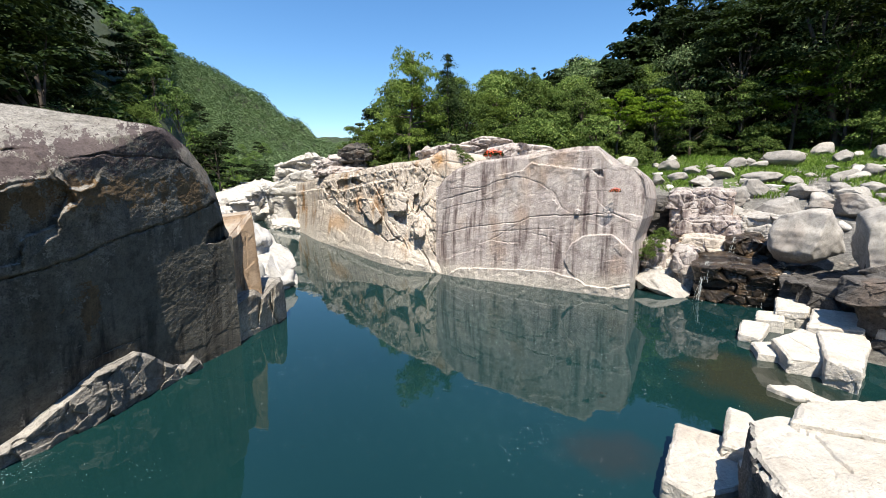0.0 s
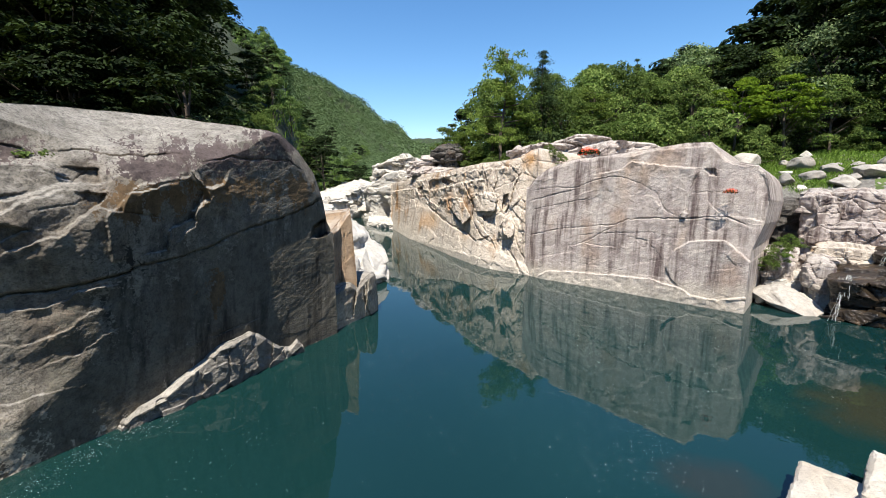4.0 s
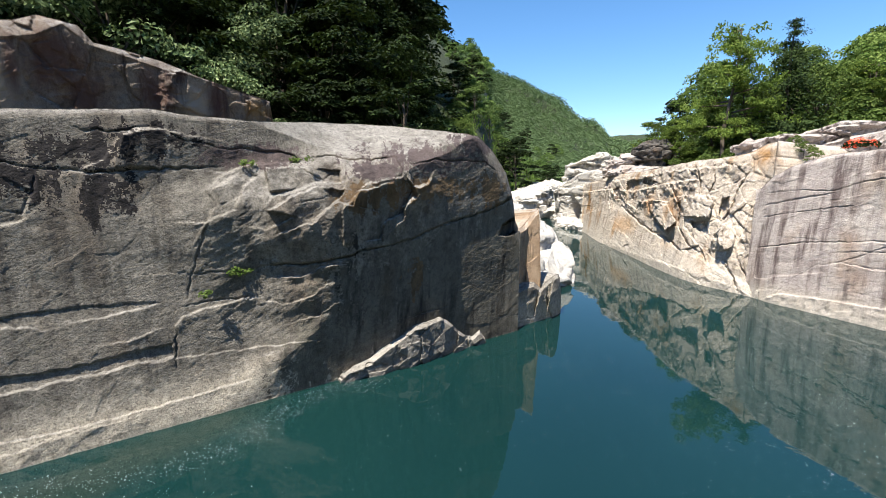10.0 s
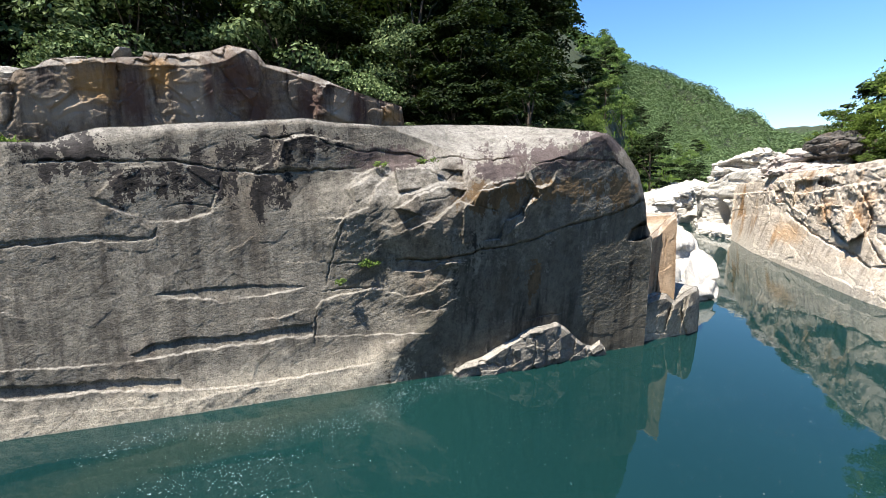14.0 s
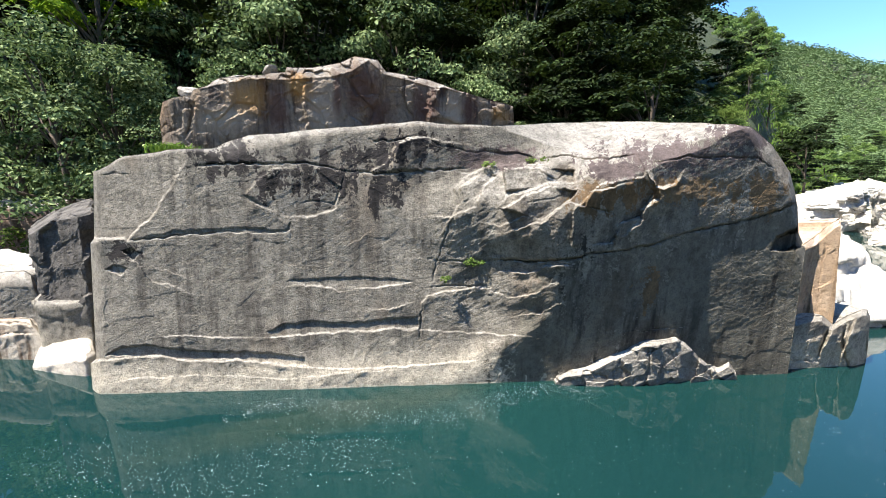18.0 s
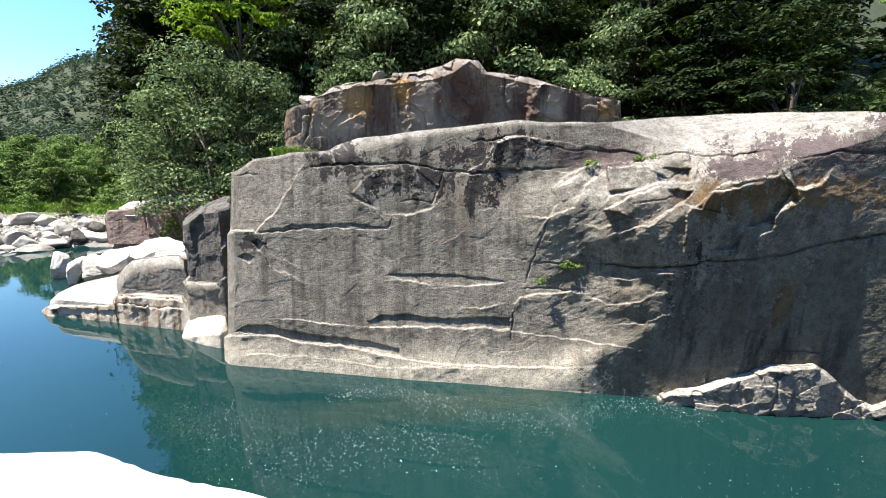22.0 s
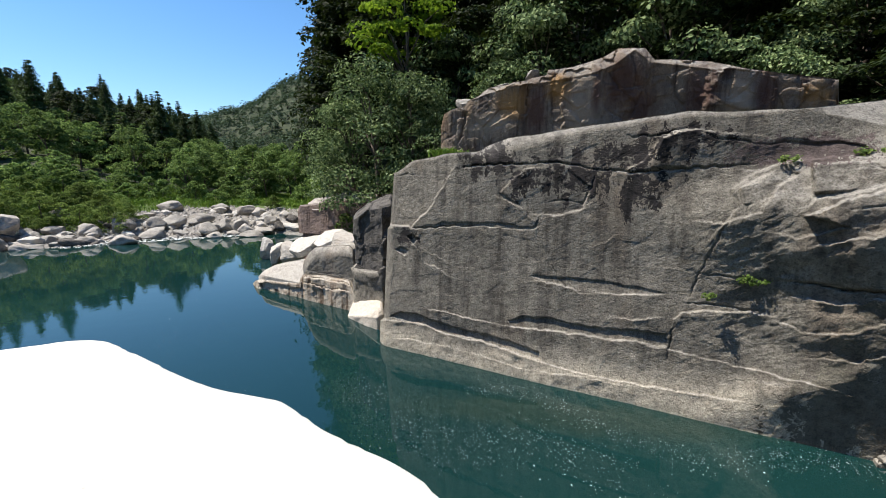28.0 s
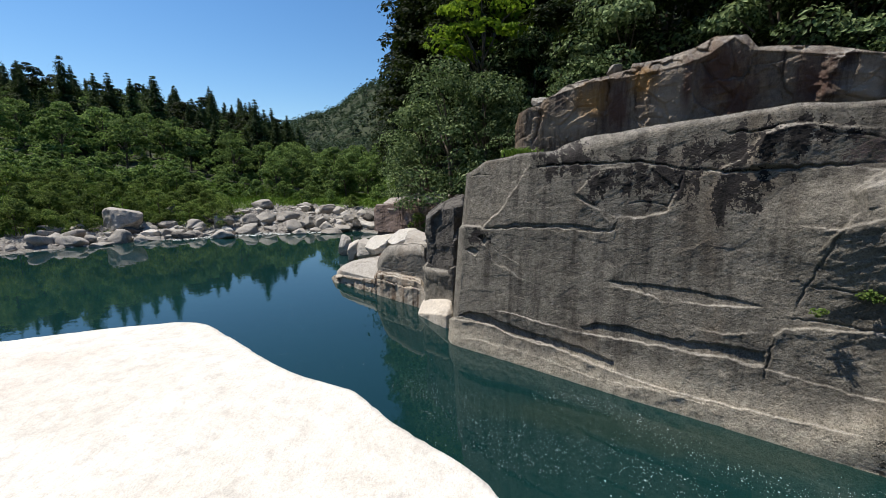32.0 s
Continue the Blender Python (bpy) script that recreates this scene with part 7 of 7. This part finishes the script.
def plant(kind, k, az, r, scale=1.0, turn=None, sink=0.0, z=None, tall=1.0):
    book = COARSE if r > 60 and kind in COARSE else KINDS
    src = book[kind][k % len(book[kind])]
    x, y, _ = polar(az, r)
    gz = float(ground_z(az, r)) if z is None else z
    ob = copy_thing(src, pose(x, y, gz - sink, 0, 0, (k * 77.0) % 360 if turn is None else turn))
    ob.scale = (scale, scale, scale * tall)
    return ob


def forest(kinds, count, az0, az1, r0, r1, s0, s1, seed, gap=2.5, keep=None):
    r = np.random.default_rng(seed)
    done = []
    tries = 0
    while len(done) < count and tries < count * 30:
        tries += 1
        az, d = r.uniform(az0, az1), r0 + (r1 - r0) * r.random() ** 1.2
        if keep and not keep(az, d):
            continue
        x, y, _ = polar(az, d)
        if any((x - a) ** 2 + (y - b) ** 2 < gap * gap for a, b in done):
            continue
        done.append((x, y))
        plant(kinds[int(r.integers(len(kinds)))], int(r.integers(100)), az, d, r.uniform(s0, s1), r.uniform(0, 360), 0.3)


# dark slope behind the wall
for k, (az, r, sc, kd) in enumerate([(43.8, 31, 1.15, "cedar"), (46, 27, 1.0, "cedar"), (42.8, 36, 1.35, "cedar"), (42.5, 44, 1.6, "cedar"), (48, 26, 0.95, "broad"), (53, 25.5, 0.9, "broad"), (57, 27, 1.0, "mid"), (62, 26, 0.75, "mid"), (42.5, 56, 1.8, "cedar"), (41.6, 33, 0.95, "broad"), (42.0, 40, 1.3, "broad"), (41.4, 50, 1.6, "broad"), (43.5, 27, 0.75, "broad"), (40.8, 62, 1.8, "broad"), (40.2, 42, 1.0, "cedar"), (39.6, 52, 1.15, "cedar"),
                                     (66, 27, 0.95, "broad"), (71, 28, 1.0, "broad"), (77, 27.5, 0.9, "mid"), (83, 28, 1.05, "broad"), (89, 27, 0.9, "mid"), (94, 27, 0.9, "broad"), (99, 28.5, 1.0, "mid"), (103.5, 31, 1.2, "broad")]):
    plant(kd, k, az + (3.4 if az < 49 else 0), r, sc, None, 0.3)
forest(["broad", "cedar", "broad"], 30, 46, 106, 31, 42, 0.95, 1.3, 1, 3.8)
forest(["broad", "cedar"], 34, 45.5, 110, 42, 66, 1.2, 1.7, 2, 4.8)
for k, (az, r, sc) in enumerate([(113.6, 40, 1.3), (110.8, 36, 1.15), (112.6, 46, 1.6), (108.5, 38, 1.35), (114.6, 52, 1.6)]):
    plant("cedar" if k % 2 == 0 else "broad", k, az, r, sc)
for k, (az, r, sc, z) in enumerate([(105.0, 23.8, 0.85, 2.6), (108.6, 25.2, 0.95, 2.6), (111.8, 28.5, 0.8, 2.4), (102.0, 23.2, 0.6, 3.0), (114.6, 32, 0.7, 1.8)]):
    plant("mid", k, az, r, sc, None, 0, z)
for k, (az, r, sc) in enumerate([(63.5, 23.4, 0.7), (72.0, 26.0, 1.15), (87.5, 25.4, 1.05), (93.0, 23.8, 0.75), (58.0, 23.0, 0.45), (50.0, 22.5, 0.4)]):
    plant("mid", k, az, r, sc)
plant("bright", 0, 105.3, 27.5, 1.0, None, 0, 7.6)
for k in range(16):
    r = np.random.default_rng(900 + k)
    plant("light" if k % 3 else "broad", k, r.uniform(27.0, 35.5), r.uniform(62, 120), r.uniform(0.5, 0.8))
for k in range(16):
    r = np.random.default_rng(940 + k)
    plant("light" if k % 3 else "bush", k, r.uniform(32.5, 37.5), r.uniform(36, 60), r.uniform(0.3, 0.5))
forest(["broad", "light", "light"], 20, 19, 34, 92, 190, 0.5, 0.8, 37, 4.5)
# right slope
forest(["broad", "mid", "light"], 34, -60, -25, 50, 66, 1.0, 1.5, 3, 4.2)
forest(["mid", "cedar", "broad"], 30, -62, -25, 66, 110, 1.2, 1.8, 4, 5.5)
forest(["broad", "light"], 12, -25, -14, 52, 80, 0.7, 0.95, 44, 4.5)
forest(["light", "light", "broad"], 26, -19, 8, 52, 95, 0.9, 1.25, 5, 4.5)
for k, (az, r, sc) in enumerate([(-27, 47, 0.8), (-30.5, 48, 0.7), (-35, 49, 0.75), (-39.5, 50, 0.9), (-43.5, 50.5, 1.0), (-47.5, 50, 1.0), (-22.5, 46, 0.8), (-18.5, 46, 0.85)]):
    plant("light" if k % 3 else "bright", k, az, r, sc, None, 0.4)
# pines and shrubs over the cliff
for k, (az, r, sc, tall) in enumerate([(3.4, 36.5, 0.85, 1.5), (8.6, 38.5, 0.66, 1.0), (12.0, 40.5, 0.62, 1.0), (6.0, 42, 0.75, 1.0), (10.4, 45, 0.75, 1.0), (-6.5, 43, 0.8, 1.0), (1.5, 37.5, 0.6, 1.3)]):
    plant("pine", k, az, r, sc, None, 0, None, tall)
plant("fir", 0, -1.2, 39, 0.90)
plant("fir", 1, -12.2, 59, 0.9)
plant("fir", 0, -14.9, 59.5, 0.9)
forest(["broad", "mid", "light"], 7, -25, -18, 52, 62, 1.0, 1.25, 46, 4.0)
for k, (az, r, sc) in enumerate([(-4.0, 42, 0.85), (-7.6, 46, 1.0), (-10.0, 50, 1.05), (5.0, 40, 0.6), (-13.5, 50, 0.9), (-17.0, 50, 0.95)]):
    plant("light", k, az, r, sc)
for k, (az, r, sc) in enumerate([(2.5, 34, 0.75), (5.2, 35.5, 0.85), (8.0, 37.5, 0.7), (-1.2, 34.5, 0.8), (-5, 35.5, 0.9), (-9, 36.5, 1.0), (-12.5, 37.5, 1.1), (-16, 39, 1.2), (11, 40, 0.7), (-7, 40, 1.2), (3.8, 39, 1.0), (-20, 41, 1.2), (6.6, 39.5, 0.9), (-13, 42, 1.4)]):
    plant("bush", k, az, r, sc)
# far bank
forest(["light", "light", "light", "bush"], 64, 116, 160, 64, 100, 0.6, 0.95, 6, 3.6, keep=lambda a, d: d > 78 or (a < 132 and d > 66))
forest(["bush"], 90, 116, 162, 50, 80, 0.35, 0.8, 16, 2.2, keep=lambda a, d: d > 60 or a > 140 or (a < 124 and d > 56))
forest(["light", "light", "light", "broad", "fir"], 38, 116, 163, 100, 150, 0.7, 0.95, 7, 5.0, keep=lambda a, d: a > 128 or d < 125)
forest(["fir", "fir", "broad", "fir", "light"], 170, 128, 166, 95, 200, 0.55, 1.15, 27, 3.2)
forest(["bush"], 60, 137, 160, 46.5, 66, 0.45, 0.8, 28, 1.8)
# undergrowth at the feet of the slopes
forest(["broad", "mid", "broad"], 16, 41, 52, 23.5, 42, 0.55, 0.85, 47, 2.2)
forest(["bush"], 24, 36, 112, 24.5, 34, 0.4, 0.8, 17, 2.6)
forest(["bush"], 30, -60, -18, 44, 56, 0.4, 0.9, 18, 2.6)
# behind the camera
forest(["cedar"], 10, 168, 296, 40, 90, 1.0, 1.5, 8, 8)


def far_woods(name, label, az0, az1, r0, r1, count, size, per, leaf, seed, material):
    """Woods too far to count, one sheet of small crowns."""
    r = np.random.default_rng(seed)
    az, d = r.uniform(az0, az1, count), np.exp(r.uniform(math.log(r0), math.log(r1), count))
    z = ground_z(az, d)
    base = np.stack([-np.sin(np.radians(az)) * d, np.cos(np.radians(az)) * d, z], -1)
    away = np.clip(d / 260, 0.8, 3.5)
    s = size * r.uniform(0.6, 1.3, count) * away
    dirs = r.normal(size=(count, per, 3))
    dirs /= np.linalg.norm(dirs, axis=2)[:, :, None]
    dirs[:, :, 2] = np.abs(dirs[:, :, 2])
    c = base[:, None, :] + dirs * s[:, None, None] * (0.6, 0.6, 1.3)
    nn = dirs * 0.8 + (0, 0, 0.7)
    nn /= np.linalg.norm(nn, axis=2)[:, :, None]
    v, q = leaf_cards(c.reshape(-1, 3), nn.reshape(-1, 3), leaf * np.repeat(away, per)[:, None], r, 0.7)
    thing(name, mesh_np(name, v, q), material, label, "woods", kind="stuff")


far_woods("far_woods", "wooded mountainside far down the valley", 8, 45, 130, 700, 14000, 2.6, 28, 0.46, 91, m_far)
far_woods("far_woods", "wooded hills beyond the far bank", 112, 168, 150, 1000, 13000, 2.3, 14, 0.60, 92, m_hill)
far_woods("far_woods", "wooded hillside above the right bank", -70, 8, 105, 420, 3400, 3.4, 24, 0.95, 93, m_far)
SHRUB = copy_thing(KINDS["bush"][0], pose(0, 60, -400))
for roots in (*KINDS.values(), *COARSE.values()):
    for root in roots:
        for o in (*root.children_recursive, root):
            bpy.data.objects.remove(o)


# ---- small growth, water marks ----
def tufts(name, label, spots, blades, height, spread, material, seed, category="grass"):
    """Grass or low herbs, too many to count: bent blades round each spot."""
    r = np.random.default_rng(seed)
    spots = np.asarray(spots, float)
    c = np.repeat(spots, blades, 0)
    n = len(c)
    c = c + r.normal(size=(n, 3)) * (spread, spread, 0.02)
    lean = r.normal(size=(n, 3)) * (0.45, 0.45, 0)
    h = height * r.uniform(0.5, 1.3, (n, 1))
    side = np.cross(lean + (0, 0, 1), r.normal(size=(n, 3)))
    side /= np.linalg.norm(side, axis=1)[:, None] + 1e-9
    w = 0.05 * h
    mid = c + (lean * 0.35 + (0, 0, 0.6)) * h
    tip = c + (lean + (0, 0, 0.85)) * h
    v = np.stack([c - side * w * 0.6, c + side * w * 0.6, mid + side * w, tip, mid - side * w], 1).reshape(-1, 3)
    i = np.arange(n)[:, None] * 5
    thing(name, mesh_np(name, v, i + np.array([[0, 1, 2, 4]]), i + np.array([[4, 2, 3]])), material, label, category, kind="stuff")


def spots_on_ground(count, az0, az1, r0, r1, seed, keep=None):
    r = np.random.default_rng(seed)
    az, d = r.uniform(az0, az1, count), r.uniform(r0, r1, count)
    if keep:
        m = keep(az, d)
        az, d = az[m], d[m]
    return np.stack([-np.sin(np.radians(az)) * d, np.cos(np.radians(az)) * d, ground_z(az, d)], -1)


tufts("bank_grass", "bright green grass between the boulders of the bank", spots_on_ground(4200, -58, -25, 31, 50, 1, lambda a, d: d > 36 + 3.5 * np.sin(a * 0.7) - 0.12 * (-a - 30)), 16, 0.30, 0.28, m_grass, 1)
tufts("meadow", "green herbs and reeds on the far bank", spots_on_ground(3600, 113, 162, 47, 76, 2, lambda a, d: d > np.interp(a, [113, 124, 134, 142, 162], [54, 60, 57, 48, 46])), 10, 0.7, 0.5, m_grass, 2)
tufts("bank_grass", "grass at the foot of the far mountain", spots_on_ground(900, 20, 34, 62, 130, 3), 8, 0.9, 0.6, m_grass, 3)
tufts("rock_grass", "tuft of grass in the gap behind the wall", [polar(98.5 + k * 0.25, 15.4 + 0.1 * (k % 3), 5.75) for k in range(12)], 26, 0.34, 0.14, m_grass, 4)
FOOT = [(9.0, 3.0), (8.85, 3.02), (9.2, 3.05), (8.95, 3.1), (9.75, 3.62), (9.85, 3.75), (9.95, 3.8), (8.3, 2.62), (8.35, 2.66), (9.3, 5.35), (9.45, 5.36), (10.35, 5.45), (10.45, 5.46), (10.5, 5.44)]
face_d = (Vector(FB) - Vector(FA)).normalized()
for k, (s, z) in enumerate(FOOT):
    lean = 0.09 * z if s < 10.5 else -0.1
    x, y = FA[0] + face_d.x * s - face_d.y * lean + 0.05, FA[1] + face_d.y * s + face_d.x * lean - 0.02
    r = np.random.default_rng(500 + k)
    n = 34
    d = r.normal(size=(n, 3))
    d /= np.linalg.norm(d, axis=1)[:, None]
    c = np.array([x, y, z]) + d * (0.10, 0.13, 0.08) * r.uniform(0.3, 1, (n, 1)) + (face_d.y * 0.08, -face_d.x * 0.08, 0.02)
    nn = d * 0.6 + (face_d.y * 0.6, -face_d.x * 0.6, 0.7)
    v, q = leaf_cards(c, nn / np.linalg.norm(nn, axis=1)[:, None], 0.032, r)
    thing("wall_plant", mesh_np("wall_plant", v, q), m_leaf_light, "small bright green plant growing from a crack", "plant", "plants in the cracks")


def flower_patch(x, y, z, size, count, seed, label):
    r = np.random.default_rng(seed)
    root = empty("flowering_shrub", x, y, z, label, "shrub", "orange flowers")
    d = r.normal(size=(count, 3))
    d /= np.linalg.norm(d, axis=1)[:, None]
    d[:, 2] = np.abs(d[:, 2])
    v, q = leaf_cards(d * size * (1, 1, 0.7), d, size * 0.14, r)
    part("blossom", mesh_np("blossom", v, q), m_flower, root, "orange red blossoms")
    d = d[::-1] * (1.1, 1.1, 0.5)
    v, q = leaf_cards(d * size, d / np.linalg.norm(d, axis=1)[:, None], size * 0.16, r)
    part("foliage", mesh_np("foliage", v, q), m_leaf, root)


flower_patch(*polar(-7.3, 24.6, 6.35), 0.55, 130, 7, "orange flowering shrub on top of the cliff")
flower_patch(*polar(-22.75, 18.85, 4.5), 0.25, 70, 8, "small orange flowering plant hanging on the cliff face")
for k, (az, r, z, s) in enumerate([(-3.2, 24.2, 6.0, 0.16), (-4.0, 24.0, 5.8, 0.14), (-2.4, 24.6, 6.3, 0.16), (5.5, 28, 5.9, 0.14), (8.5, 31, 5.8, 0.15), (-27.6, 21.8, 1.6, 0.22), (-28.4, 22, 2.0, 0.2), (-26.8, 21.5, 1.2, 0.18)]):
    x, y, _ = polar(az, r)
    ob = copy_thing(SHRUB, pose(x, y, z, 0, 0, 50 * k))
    ob.scale = (s, s, s)


def trickle(line, width, seed):
    """Thin falling water over a rock edge: a few white strands."""
    r = np.random.default_rng(seed)
    V, Q = [], []
    a, b, c = (np.array(q) for q in line)
    for k in range(7):
        off = r.normal(size=3) * (width * 1.6, width * 1.6, 0.02)
        t = np.linspace(0, 1, 9)[:, None]
        p = (1 - t) ** 2 * a + 2 * t * (1 - t) * b + t ** 2 * c + off * (0.3 + 0.9 * t) + r.normal(size=(9, 3)) * (0.014, 0.014, 0)
        v, q = limb(p, list(r.uniform(0.002, 0.007, 9)), 4)
        Q.append(q + sum(len(x) for x in V))
        V.append(v)
    thing("trickle", mesh_np("trickle", np.concatenate(V), np.concatenate(Q), smooth=True), m_foam, "thin white trickle of falling water", "water", "trickles", "stuff")


for k, (a, r, z0, z1, dr) in enumerate([(-33.3, 20.3, 1.6, 0.9, 0.2), (-32.9, 20.0, 0.9, 0.05, 0.2), (-38.8, 20.3, 1.1, 0.05, 0.15), (-35.6, 22.6, 2.4, 1.65, 0.12)]):
    trickle([polar(a, r + 0.1, z0 + 0.05), polar(a + 0.1, r - dr * 0.6, (z0 + z1) / 2), polar(a + 0.25, r - dr, z1)], 0.05, 80 + k)

# floating specks on the pool
def specks():
    r = np.random.default_rng(77)
    P = []
    for x0, y0, x1, y1, wd, n in [(1.5, 6.5, 4.5, 12, 0.8, 650), (-1.5, 7, 2.5, 14, 1.2, 500), (-3.5, 9, 0.5, 17, 1.0, 450), (-9.2, -1.0, -7.0, 7.0, 0.22, 1100), (-8.6, -4.2, -6.6, 2.0, 0.45, 1300), (5, 9, 8, 15, 0.9, 300), (-5.8, 4, -3.5, 12, 0.7, 260), (-13, -12, -7, -6, 1.2, 220)]:
        t = r.random((n, 1))
        wig = 0.5 * np.sin(t * 9 + x0)
        P.append(np.concatenate([x0 + (x1 - x0) * t + wig + r.normal(size=(n, 1)) * wd, y0 + (y1 - y0) * t + r.normal(size=(n, 1)) * wd], 1))
    P = np.concatenate(P)
    n = len(P)
    s = r.uniform(0.003, 0.0085, (n, 1)) * (1 + 0.8 * (r.random((n, 1)) > 0.93))
    a = r.uniform(0, 6.28, n)
    V = []
    for k in range(6):
        ang = a + k * np.pi / 3
        V.append(np.concatenate([P + np.stack([np.cos(ang), np.sin(ang)], -1) * s * r.uniform(0.6, 1.2, (n, 1)), np.full((n, 1), 0.004)], 1))
    V = np.stack(V, 1).reshape(-1, 3)
    i = np.arange(n)[:, None] * 6
    thing("foam_specks", mesh_np("foam_specks", V, np.concatenate([i + [0, 1, 2, 3], i + [0, 3, 4, 5]])), m_foam, "tiny white specks of foam drifting on the pool", "foam", kind="stuff")


specks()


# white water of the rapids upstream
def rapids():
    r = np.random.default_rng(5)
    n = 1500
    az, d = r.uniform(117, 143, n), r.uniform(41, 46, n)
    d = d + np.interp(az, [117, 125, 143], [3, 0, 0])
    P = np.stack([-np.sin(np.radians(az)) * d, np.cos(np.radians(az)) * d], -1)
    s = r.uniform(0.02, 0.10, (n, 1))
    V = []
    for k in range(6):
        ang = k * np.pi / 3
        V.append(np.concatenate([P + np.array([[math.cos(ang) * 2.2, math.sin(ang)]]) * s, 0.03 + 0.10 * s * r.random((n, 1))], 1))
    V = np.stack(V, 1).reshape(-1, 3)
    i = np.arange(n)[:, None] * 6
    thing("white_water", mesh_np("white_water", V, np.concatenate([i + [0, 1, 2, 3], i + [0, 3, 4, 5]])), m_foam, "broken white water of the shallow rapids", "foam", kind="stuff")


rapids()


# pebbles of the gravel bank
def pebbles(name, label, spots, s0, s1, seed, material):
    r = np.random.default_rng(seed)
    n = len(spots)
    base = np.array([(1, 0, 0), (0.4, 0.9, 0.1), (-0.6, 0.8, 0), (-1, 0, 0.1), (-0.4, -0.9, 0), (0.6, -0.8, 0), (0.3, 0.2, 0.8), (-0.4, 0.1, 0.75), (0, -0.4, 0.7)])
    tri = np.array([(0, 1, 6), (1, 2, 6), (2, 7, 6), (2, 3, 7), (3, 4, 7), (4, 8, 7), (4, 5, 8), (5, 0, 8), (0, 6, 8), (6, 7, 8)])
    a = r.uniform(0, 6.28, n)
    s = np.exp(r.uniform(math.log(s0), math.log(s1), n))
    c, sn = np.cos(a), np.sin(a)
    b = base[None] * r.uniform(0.75, 1.25, (n, 9, 3))
    x = b[:, :, 0] * c[:, None] - b[:, :, 1] * sn[:, None]
    y = b[:, :, 0] * sn[:, None] + b[:, :, 1] * c[:, None]
    V = np.stack([x, y, b[:, :, 2] * 0.85], -1) * s[:, None, None] + np.asarray(spots)[:, None, :]
    T = (np.arange(n)[:, None, None] * 9 + tri[None]).reshape(-1, 3)
    thing(name, mesh_np(name, V.reshape(-1, 3), None, T), material, label, "gravel", kind="stuff")


pebbles("gravel", "pale cobbles and gravel of the far bank", spots_on_ground(9000, 117.5, 158, 42, 58, 11, lambda a, d: d < np.interp(a, [112, 124, 134, 142, 158], [60, 60, 57, 49, 46])), 0.06, 0.35, 12, m_river)
pebbles("gravel", "pale cobbles between the boulders of the bank", spots_on_ground(2600, -56, -26, 22, 46, 13), 0.04, 0.12, 14, m_river)

for o in (*SHRUB.children_recursive, SHRUB):
    bpy.data.objects.remove(o)
